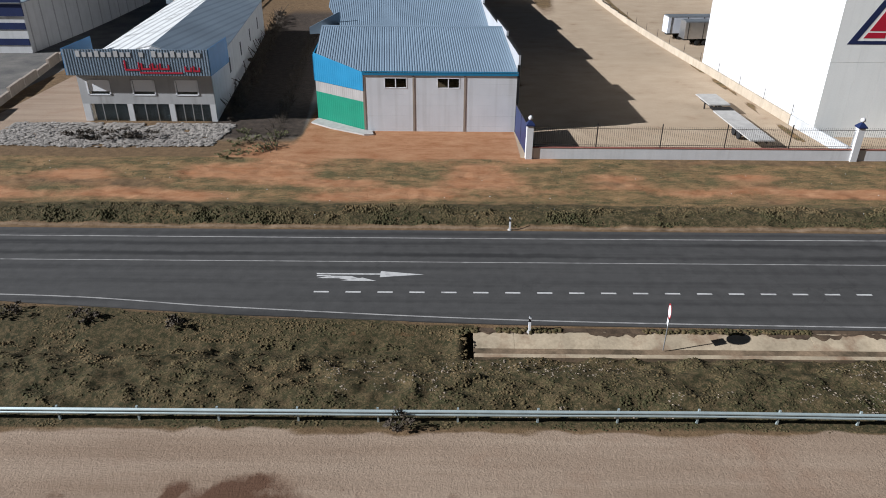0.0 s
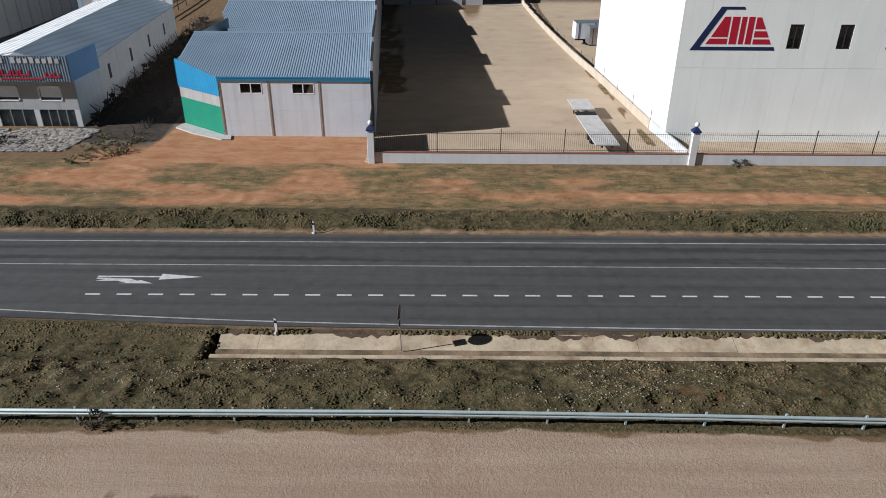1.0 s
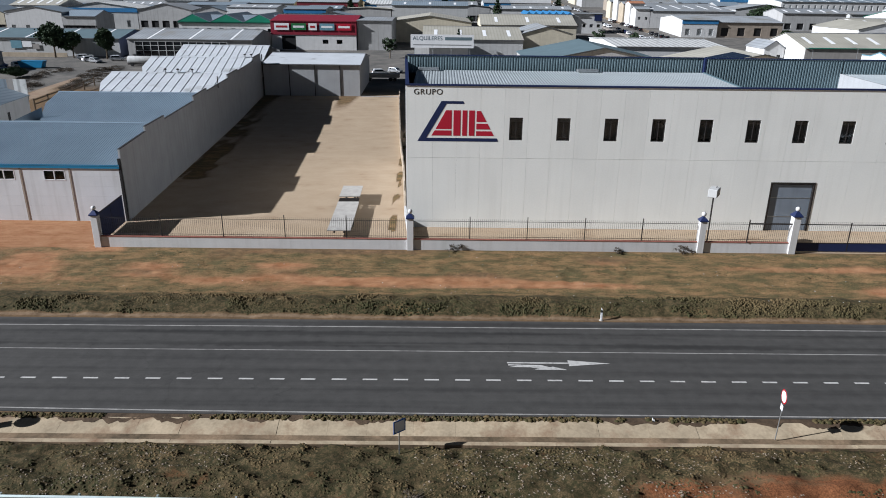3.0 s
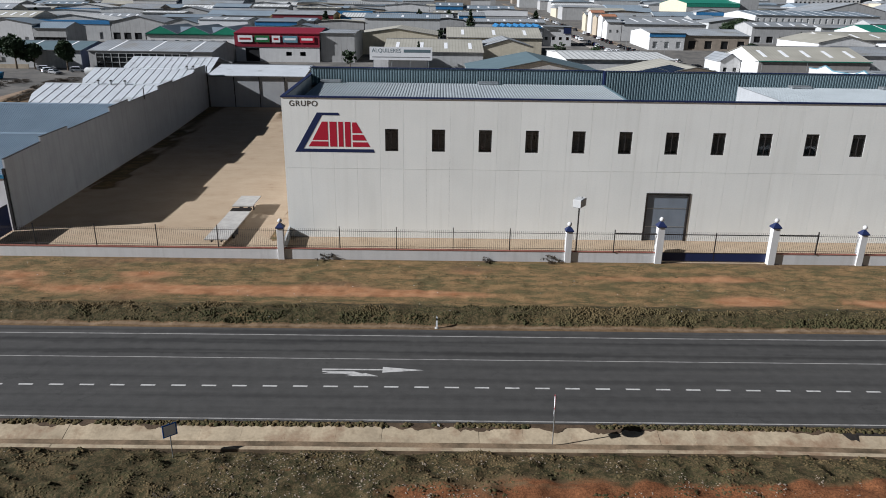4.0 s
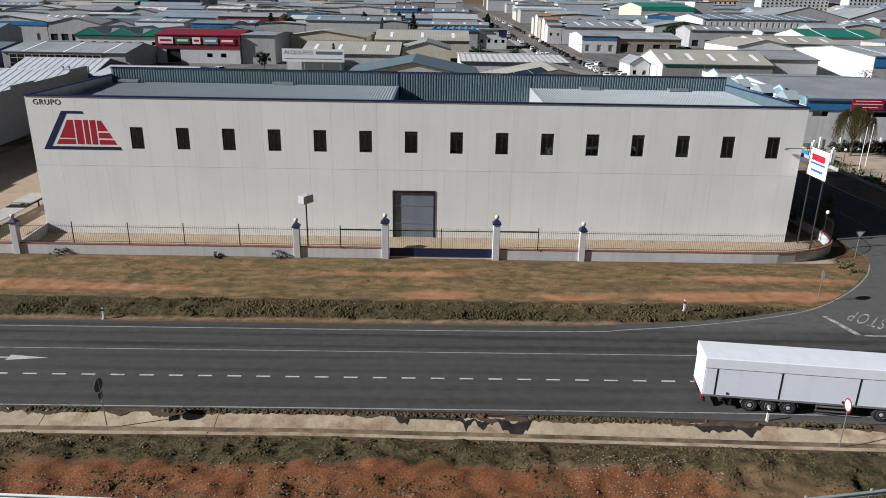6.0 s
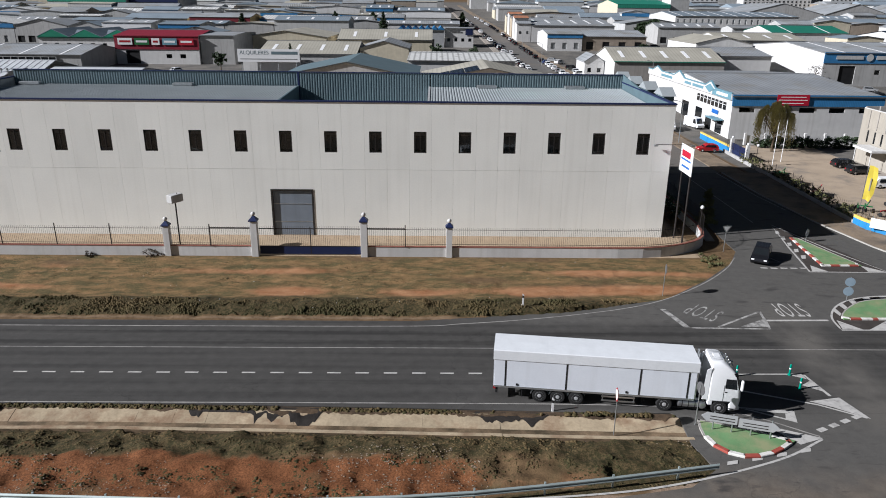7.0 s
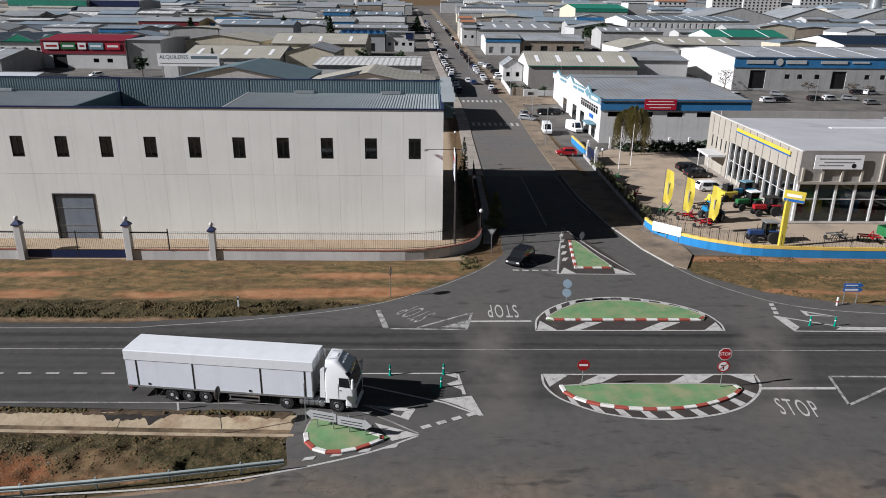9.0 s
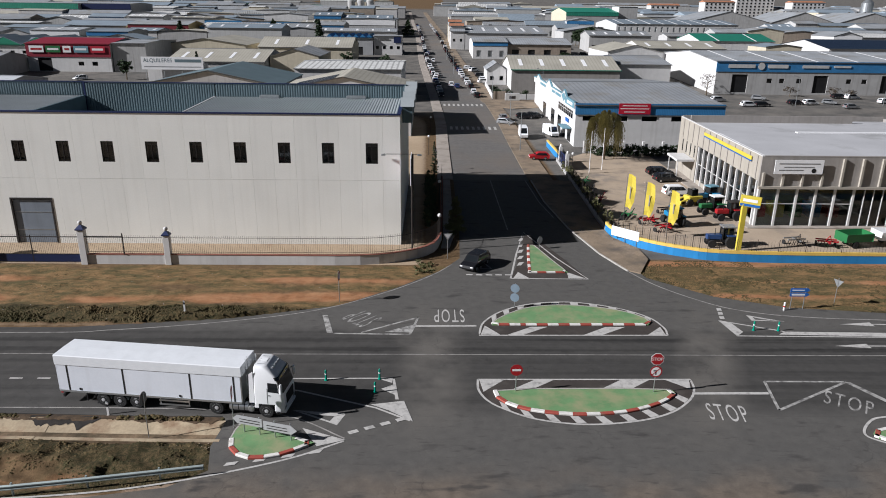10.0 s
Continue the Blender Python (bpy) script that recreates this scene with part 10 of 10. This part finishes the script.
hall("white_roof_hall", 94, 124, 194, 232, 8.3, 0.9, M_PLASTER, M_ROOF_WHITE, "white hall with a pale ribbed roof")
saw_base = float(slope(340))
hall("sawtooth_hall", 84, 105.6, 328, 352, 7.0, 0.3, M_FLANK, M_ROOF_SLATE, "grey hall with a blue saw-tooth roof", openings=[(-8, 1.8, 4.0, 5.4), (-3.5, 1.8, 4.0, 5.4), (1.0, 1.8, 4.0, 5.4), (-2.0, 5.2, -0.4, 3.2), (3.6, 5.2, -0.4, 3.2)])
sr = thing("saw_tooth_roof", (94.8, 328, saw_base + 7.1), "row of blue sheet saw-tooth gables", "roof")
for k in range(7):
    c = -9.2 + k * 3.07
    part("gable", Geo().run_y([(c - 1.5, 0.3), (c + 1.5, 0.3), (c, 1.7)], -0.1, 24), M_BLUE_SHEET, sr)
hall("white_cube_office", 106, 119, 329, 342, 8.2, 0.2, M_PLASTER, M_ROOF_GREY, "white cubic office with a dark sign square", openings=front_holes(0, 13, 4, 1.4, 2.4, 3.8))
cb_sign = thing("cube_sign", (117.0, 328.8, float(slope(335.5))), "dark square sign high on the white office", "sign")
part("panel", Geo().box(-1.7, 1.6, -0.1, 0.0, 5.2, 8.0), M_NAVY, cb_sign)
part("text_bar", Geo().box(-9.0, -4.0, -0.08, 0.0, 6.6, 7.2), M_BACK, cb_sign)
hall("dark_green_hall", -178, -122, 528, 575, 13.5, 1.0, M_PLASTER, M_ROOF_GREY, "tall white hall with a green upper band", fascia=(M_ROOF_GREEN, 9.6, 13.7))
hall("dark_green_hall", -121, -86, 532, 575, 13.5, 1.0, M_WALL_GREY, M_ROOF_GREY, "tall grey hall with a dark upper band", fascia=(M_NAVY, 9.6, 13.7))
hall("green_gable_hall", -47, -1, 720, 770, 5.0, 3.5, M_PLASTER, M_ROOF_GREEN, "wide low hall with a green gable", ridge="y", fascia=(M_ROOF_GREEN, 3.4, 5.1))
hall("green_gable_hall", 0, 34, 720, 770, 5.0, 3.5, M_PLASTER, M_ROOF_GREEN, "wide low hall with a green gable", ridge="y", fascia=(M_ROOF_GREEN, 3.4, 5.1))
hall("ochre_hall", -147, -108, 469, 500, 6.8, 2.0, M_YELLOW_WALL, M_ROOF_SLATE, "ochre hall with a pale roof", openings=front_holes(0, 39, 4, 3.2, 0, 3.6))
hall("glass_front_hall", -54.5, -14.6, 230.5, 262, 5.1, 2.4, M_WALL_GREY, M_ROOF_GREY, "grey hall with a tall dark glazed front", strips=3, side=M_NAVY)
gf = thing("glazed_front", (-34.5, 230.2, float(slope(246))), "dark glazed shop front with pale mullions", "shop front")
part("glazing", Geo().box(-17.5, 12.0, -0.02, 0.1, -0.6, 4.4), M_TINT, gf)
for k in range(13):
    part("mullion", Geo().box(-17.6 + k * 2.46, -17.4 + k * 2.46, -0.16, -0.03, -0.6, 4.5), M_WALL_PALE, gf)
for z in (1.6, 3.2, 4.4):
    part("transom", Geo().box(-17.6, 12.1, -0.12, -0.04, z, z + 0.14), M_WALL_PALE, gf)
hall("dark_shed", -101, -80.5, 193, 206, 4.6, 1.2, M_WALL_GREY, M_ROOF_SLATE, "low dark grey shed beside the works yard", openings=front_holes(0, 20.5, 4, 1.4, 1.0, 3.0))
hall("green_workshop", -106, -58, 232.5, 258, 5.0, 2.2, M_WALL_PALE, M_ROOF_TEAL, "pale workshop with a faded green roof", strips=4)
mural = thing("mural", (-87, 232.3, float(slope(245))), "faded painted mural on the workshop front", "mural")
for x, w, z0, z1, m in ((-6, 3.5, 1.8, 4.2, M_AQUA), (-2.3, 3.0, 2.2, 4.0, M_WHITE_SIGN), (0.9, 2.2, 1.6, 3.2, M_FINS)):
    part("painted_panel", Geo().box(x, x + w, -0.06, 0.0, z0, z1), m, mural)
solid("low_wall", Geo().box(-17, 14, -0.15, 0.15, -0.5, 1.3), M_TANWALL, "low tan wall before the workshop", "wall", at=(-88, 229.6, float(slope(229.6))))

def lifted(pts, lift=0.14):
    """A slab that follows the rising ground."""
    n = len(pts)
    vs = [(x, y, float(slope(y)) + lift) for x, y in pts] + [(x, y, float(slope(y)) - 0.4) for x, y in pts]
    return Geo().add(vs, [tuple(range(n))] + [(i, i + n, (i + 1) % n + n, (i + 1) % n) for i in range(n)])


solid("pavement", lifted([(146.9, 199.5), (147.4, 194.5), (149.4, 190.3), (152.0, 186.6), (155.1, 184.4), (163, 186.6), (182, 188.5), (182, 200), (152, 200), (150.2, 232), (148.2, 232)]), M_DUST, "tan footway round the street corner", "pavement", kind="structure")
cw = thing("corner_wall", (0, 0, 0), "low white wall with a brown gate at the street corner", "wall")
for k in range(5):
    y0, y1 = 200.6 + k * 6, 206.4 + k * 6
    part("wall_length", Geo().prism([(150.6, y0), (150.85, y0), (150.85, y1), (150.6, y1)], float(slope(y0)) - 0.3, float(slope(y0)) + 1.7), M_PLASTER, cw)
part("gate_leaf", Geo().box(150.9, 154.6, 200.3, 200.4, 2.2, 4.7), M_BROWN_WALL, cw)
for k in range(4):
    part("wall_length", Geo().box(154.8 + k * 6, 160.6 + k * 6, 200.25, 200.5, 1.8, 3.9), M_PLASTER, cw)
cab_box = thing("meter_cabinet", (156.3, 198.6, float(slope(198.6)) + 0.14), "pale square meter cabinet with a dark vent", "cabinet")
part("body", Geo().box(-2.1, 2.1, -0.6, 0.6, 0, 2.0, 0.03), M_WALL_PALE, cab_box)
part("vent", Geo().box(-0.9, 0.9, -0.64, -0.605, 0.5, 1.3), M_IRON, cab_box)
hall("gable_house", 151.4, 157.9, 232.5, 247, 4.6, 2.2, M_PLASTER, M_ROOF_GREY, "small white gabled house beside the tan hall", ridge="y", openings=[(-1.6, 1.2, 1.2, 2.6), (1.6, 1.2, 1.2, 2.6)])
for k, (x, y, w) in enumerate(((152.6, 205.5, 1.3), (152.4, 211, 1.5), (155.5, 206, 1.6), (160.5, 203.5, 1.4))):
    bush(x, y, w, 2.4, "green shrub behind the low wall", M_PINE, 300 + k, 900, 0.16)

# further rows up the slope, clear of the halls named above
TAKEN = [(ob.location.x - ob_w / 2 - 2, ob.location.x + ob_w / 2 + 2, ob.location.y - ob_d / 2 - 3, ob.location.y + ob_d / 2 + 3) for ob, ob_w, ob_d in PLACED] + [(375, 470, 560, 780), (-30, 60, 700, 780), (120, 148, 355, 432)]
rnd = random.Random(7)
walls_far = [M_PLASTER, M_WALL_PALE, M_WALL_PALE, M_WALL_GREY, M_WALL_PALE, M_CREAM, M_WALL_GREY, M_PLASTER, M_BROWN_WALL]
roofs_far = [M_ROOF_GREY, M_ROOF_GREY, M_ROOF_SLATE, M_ROOF_SLATE, M_ROOF_TAN, M_ROOF_WHITE, M_ROOF_GREY]
far_bands = [None, None, None, None, None, (M_BLUE_SHEET, 0.8), (M_WHITE_SIGN, 0.7)]
far_walls, far_roofs = {}, {}
y = 300.0
while y < 830:
    x = -0.55 * y - 70
    deep = rnd.uniform(11, 22) * (1 + y / 1300)
    while x < 0.98 * y + 70:
        w = rnd.choice((rnd.uniform(9, 20), rnd.uniform(16, 34))) * (1 + y / 1500)
        c = x + w / 2
        clash = abs(c - street_x(min(y + deep / 2, 800))) < w / 2 + 10
        named = any(x < q1 and x + w > q0 and y < r1 and y + deep > r0 for q0, q1, r0, r1 in TAKEN)
        if not clash and not named and rnd.random() < 0.97:
            e = rnd.uniform(5.0, 8.5) * (1 + y / 2600)
            rise = rnd.uniform(0.6, 2.8)
            wall_m, roof_m, way = rnd.choice(walls_far), rnd.choice(roofs_far), rnd.choice("xxy")
            if y < 500:
                band = rnd.choice(far_bands)
                hall("far_hall", x, x + w, y, y + deep, e, rise, wall_m, roof_m,
                     "distant pale industrial hall with a sheet roof", ridge=way, group="distant halls", lights=rnd.choice((0, 0, 3, 5)) if way == "x" else 0,
                     fascia=(band[0], e * band[1], e + 0.1) if band else None,
                     openings=front_holes(0, w, rnd.choice((2, 3, 4, 5)), rnd.choice((1.6, 3.2)), 0.3, 3.2))
            else:
                zb = float(slope(y + deep / 2))
                far_walls.setdefault(wall_m.name, (wall_m, Geo()))[1].box(x, x + w, y, y + deep, zb - 2, zb + e)
                g = far_roofs.setdefault(roof_m.name, (roof_m, Geo()))[1]
                if way == "x":
                    g.run_x([(y - 0.3, zb + e), (y + deep + 0.3, zb + e), (y + deep / 2, zb + e + rise)], x - 0.3, x + w + 0.3)
                else:
                    g.run_y([(x - 0.3, zb + e), (x + w + 0.3, zb + e), (c, zb + e + rise)], y - 0.3, y + deep + 0.3)
        x += w + rnd.choice((0.3, 0.4, rnd.uniform(0.5, 6)))
    y += deep + rnd.uniform(3, 8)
far_town = thing("distant_town", (0, 0, 0), "dense distant rows of pale industrial halls", "town", kind="stuff")
for m, g in list(far_walls.values()):
    part("walls", g, m, far_town)
for m, g in list(far_roofs.values()):
    part("roofs", g, m, far_town)

# signboards, trees and small things of the town
rb = thing("trade_boards", (0.8, 255.9, float(slope(270.5))), "row of coloured trade boards on the red fascia", "sign")
for k, (m, w) in enumerate(((M_WHITE_SIGN, 5.2), (M_GREEN_PAINT, 5.2), (M_WHITE_SIGN, 2.9), (M_AQUA, 5.2), (M_LOGO_RED, 5.2))):
    x = (-13.6, -7.6, -1.5, 2.4, 8.4)[k]
    b = part("board", Geo().box(x, x + w, -0.42, -0.32, 6.2, 8.5), m, rb)
    part("text_bar", Geo().box(x + 0.6, x + w - 0.6, -0.45, -0.425, 7.0, 7.7), M_WHITE_SIGN if m is not M_WHITE_SIGN else M_RED, b)
hire = thing("hire_board", (46.5, 232.0, float(slope(232))), "large white signboard with dark lettering before a white shed", "sign")
part("panel", Geo().box(-10.2, 10.2, -0.1, 0.1, 3.9, 8.0), M_WHITE_SIGN, hire)
for x in (-9, -3, 3, 9):
    part("strut", Geo().rod((x, 0.2, -0.3), (x, 0.2, 7.6), 0.1, 6), M_STEEL, hire)
words("ALQUILERES", 1.75, M_CREST, hire, pose(-4.7, -0.11, 6.8, 90, 0, 0), 0.01)
part("text_bar", Geo().box(0.9, 9.6, -0.13, -0.105, 6.3, 7.25), M_ROOF_TEAL, hire)
part("text_bar", Geo().box(-9.4, 9.4, -0.13, -0.105, 4.7, 4.95), M_CAR_GREY, hire)
hall("hire_shed", 37.5, 55, 233.5, 243, 5.0, 0.6, M_PLASTER, M_ROOF_GREY, "white shed behind the hire signboard")
tree("cypress", 52.0, 240.5, 9.5, 1.5, "tall dark column-shaped cypress", M_PINE, 51, 1400, 0.3, conic=True)
for k, (x, y, h, r) in enumerate(((-1.5, 384, 11.5, 4.6), (23.5, 385, 9.5, 5.0), (48, 386, 13, 4.4), (74.5, 372, 13.5, 3.8), (64, 432, 11, 5), (-165, 405, 10, 5), (104, 440, 9, 4.5), (118, 452, 10, 4.5))):
    tree("conifer", x, y, h, r, "broad dark green cedar between the town halls", M_PINE, 70 + k, 1500, 0.6, conic=True)
for k, (x, y, h, r) in enumerate(((-77.1, 228.2, 10.8, 4.6), (-71.5, 228.6, 8.0, 3.0), (-59.6, 226.0, 9.5, 2.6), (-66.9, 187.5, 2.6, 2.9), (212, 379, 9.5, 4.6), (219, 384, 10.5, 4.6), (34, 398, 7, 4), (205, 262, 5, 2.6), (190, 300, 5, 3))):
    tree("pine", x, y, h, r, "dark green round-crowned pine between the halls", M_PINE, 170 + k, 5200, 0.42)
for k, (x, y, h, r) in enumerate(((219, 213, 7, 3.0), (30, 372, 10, 6), (258, 211, 3.5, 2.4), (245, 212, 3.5, 2.4), (262, 208, 3, 2))):
    tree("bare_tree", x, y, h, r, "bare winter tree with thin brown twigs", M_BRUSH, 90 + k, 260, 0.25)


def flats(x, y, w, d, storeys, label):
    """A block of flats with a window in every bay of its front and its west side."""
    zb = float(slope(y))
    ob = thing("apartment_block", (x, y, zb), label, "apartment block", "apartment blocks")
    hgt = storeys * 3.1 + 1.0
    part("wall", Geo().box(0, w, 0, d, -2, hgt), M_PLASTER, ob)
    part("roof", Geo().run_x([(-0.5, hgt), (d + 0.5, hgt), (d / 2, hgt + 1.6)], -0.5, w + 0.5), M_TILE_ROOF, ob)
    n = int(w / 4.2)
    for f in range(storeys):
        for k in range(n):
            cx = w * (k + 0.5) / n
            wd = part("window", Geo().box(cx - 0.9, cx + 0.9, -0.06, 0.02, f * 3.1 + 1.4, f * 3.1 + 2.9), M_TINT, ob)
            part("sill", Geo().box(cx - 1.05, cx + 1.05, -0.2, -0.065, f * 3.1 + 1.25, f * 3.1 + 1.4), M_WALL_PALE, wd)


flats(455, 765, 40, 16, 6, "white apartment block with rows of dark windows")
flats(404, 718, 30, 16, 5, "white apartment block with rows of dark windows")
flats(505, 745, 34, 16, 5, "white apartment block with rows of dark windows")
flats(345, 700, 28, 14, 4, "low white apartment block behind the gabled halls")
silo = thing("silo", (520, 640, float(slope(640))), "tall grey grain silo with a conical top", "silo")
part("drum", Geo().lathe((0, 0, -1), (0, 0, 1), [(5, 0), (5, 20), (1, 23.5)], 24), M_STEEL, silo)
for k in range(3):
    s2 = thing("silo", (56 + k * 9, 705, float(slope(705))), "pale round cement silo above the roofs", "silo", "silos")
    part("drum", Geo().lathe((0, 0, -1), (0, 0, 1), [(3.6, 0), (3.6, 15), (1, 17)], 20), M_WALL_GREY, s2)
# trees and yards between the far halls
rt2 = random.Random(19)
for k in range(46):
    y = rt2.uniform(232, 470)
    x = rt2.uniform(-0.4 * y, 0.8 * y)
    if any(q0 < x < q1 and r0 < y < r1 for q0, q1, r0, r1 in TAKEN) or abs(x - street_x(y)) < 11:
        continue
    if k % 3:
        again(street_cars[k % 6], x, y, float(slope(y)) + 0.02, rt2.uniform(0, 360))
    else:
        tree("town_tree", x, y, rt2.uniform(6, 10), rt2.uniform(2.2, 3.6), "dark evergreen tree in a works yard", M_PINE, 200 + k, 500, 0.5)
# lot with vehicles behind the long blue hall
for x, y, k in ((218, 201, 3), (250, 198, 0), (259, 209, 2), (262.5, 208, 3), (274, 199, 1), (232, 205, 0), (268, 200, 3), (281, 203, 2), (202, 212, 1), (199, 208, 5), (150.8, 236, 3), (151.5, 243, 0), (150.9, 252, 2), (149.0, 268, 5), (147.5, 275, 0), (-66.1, 224.8, 3), (-59.5, 217.6, 0), (-55, 223, 3), (-62.5, 220.5, 5), (-79, 201, 0), (-82, 206.5, 1), (-76.5, 207, 5), (29, 200, 3), (33, 204, 0), (150.7, 162.6, 0), (156.5, 170.2, 2), (159.3, 171.5, 2)):
    again(street_cars[k], x, y, float(slope(y)) + 0.02, 15 * (k - 2))
skip = thing("skip", (-72, 205.5, float(slope(205.5))), "blue steel skip container", "container")
part("tub", Geo().run_y([(-3.0, 0.2), (3.0, 0.2), (3.6, 1.9), (-3.6, 1.9)], -1.2, 1.2), M_BLUE_PAINT, skip)
part("rim", Geo().box(-3.65, 3.65, -1.25, 1.25, 1.9, 2.0), M_BLUE_PAINT, skip)
rf = thing("rail_fence", (0, 0, 0), "rough wooden post-and-rail fence", "fence")
for k in range(6):
    x, y = -39.4 - k * 0.25, 146 + k * 6.0
    z = float(slope(y))
    part("post", Geo().rod((x, y, z - 0.3), (x, y, z + 2.3), 0.18, 6), M_BARK, rf)
    if k < 5:
        for h_ in (1.1, 2.0):
            part("rail", Geo().rod((x, y, z + h_), (x - 0.25, y + 6.0, float(slope(y + 6.0)) + h_), 0.14, 6), M_BARK, rf)
# scrub on both sides of the dirt path, and the tank trailer behind
g = Geo()
for k in range(26):
    y = rs.uniform(166, 206)
    x = -50.5 - 0.16 * (y - 170) + rs.choice((-1, 1)) * rs.uniform(4.0, 8.5)
    crown_leaves(g, (x, y, float(slope(y)) + 0.3), 2.2, 2.6, 0.55, 700, 0.12, rs)
solid("path_scrub", g, M_BRUSH, "dry brown scrub along the dirt path", "scrub", kind="stuff")
tank = thing("tank_trailer", (-42.8, 211.5, float(slope(211.5))), "white round tank on a low chassis", "trailer")
part("tank", Geo().lathe((-4.2, 0, 1.75), (1, 0, 0), [(0.3, 0), (1.05, 0.25), (1.15, 0.5), (1.15, 7.9), (1.05, 8.15), (0.3, 8.4)], 16), M_WALL_PALE, tank, smooth=True)
part("chassis", Geo().box(-4.0, 4.0, -0.8, 0.8, 0.45, 0.72), M_IRON, tank)
for x in (-2.6, 2.0, 3.1):
    part("wheel", Geo().lathe((x, -1.0, 0.48), (0, 1, 0), [(0.48, 0), (0.48, 0.3)], 14), M_BLACK, tank)
# end of the yard: a pale sill, then a parked flat wagon beyond
solid("yard_sill", Geo().box(27.3, 36.1, 165.3, 165.8, 0.3, 1.1), M_KERB, "pale concrete sill across the end of the yard", "kerb", kind="structure")
wagon = thing("flat_wagon", (30.5, 189.5, float(slope(189.5))), "pale steel flat wagon parked behind the yard", "trailer")
part("bed", Geo().box(-5.0, 4.6, -1.2, 1.2, 0.9, 1.9, 0.03), M_FINS, wagon)
part("headboard", Geo().box(-5.0, -4.85, -1.2, 1.2, 1.9, 4.0), M_FINS, wagon)
for x in (-3.4, 2.2, 3.3):
    part("wheel", Geo().lathe((x, -1.2, 0.48), (0, 1, 0), [(0.48, 0), (0.48, 2.4)], 14), M_BLACK, wagon)
# low rough wall that runs back from the road beside the office
rw = thing("rough_wall", (0, 0, 0), "low crumbling brown wall beside the office yard", "wall")
for k in range(9):
    f0, f1 = k / 9, (k + 1) / 9 - 0.004
    a, b = Vector((-48.5, 70.0)).lerp(Vector((-57.5, 116.0)), f0), Vector((-48.5, 70.0)).lerp(Vector((-57.5, 116.0)), f1)
    part("wall_length", Geo().prism([(a.x - 0.2, a.y), (a.x + 0.2, a.y), (b.x + 0.2, b.y), (b.x - 0.2, b.y)], -0.3, 1.1 + 0.25 * math.sin(k * 2.3)), M_BROWN_WALL, rw)
# hall with blue stripes beyond the office
bs = hall("striped_hall", -83, -62.3, 111, 160, 7.5, 0.8, M_PLASTER, M_ROOF_SLATE, "white hall with bold blue stripes on its front", base=0, fascia=(M_NAVY, 5.6, 8.4))
for z in (1.2, 3.6):
    part("stripe", Geo().box(-10.3, 10.3, -24.6, -24.52, z, z + 1.0), M_NAVY, bs)
for k in range(12):
    part("pilaster", Geo().box(10.26, 10.38, -23.5 + k * 4, -23.2 + k * 4, -0.5, 7.4), M_WALL_GREY, bs)
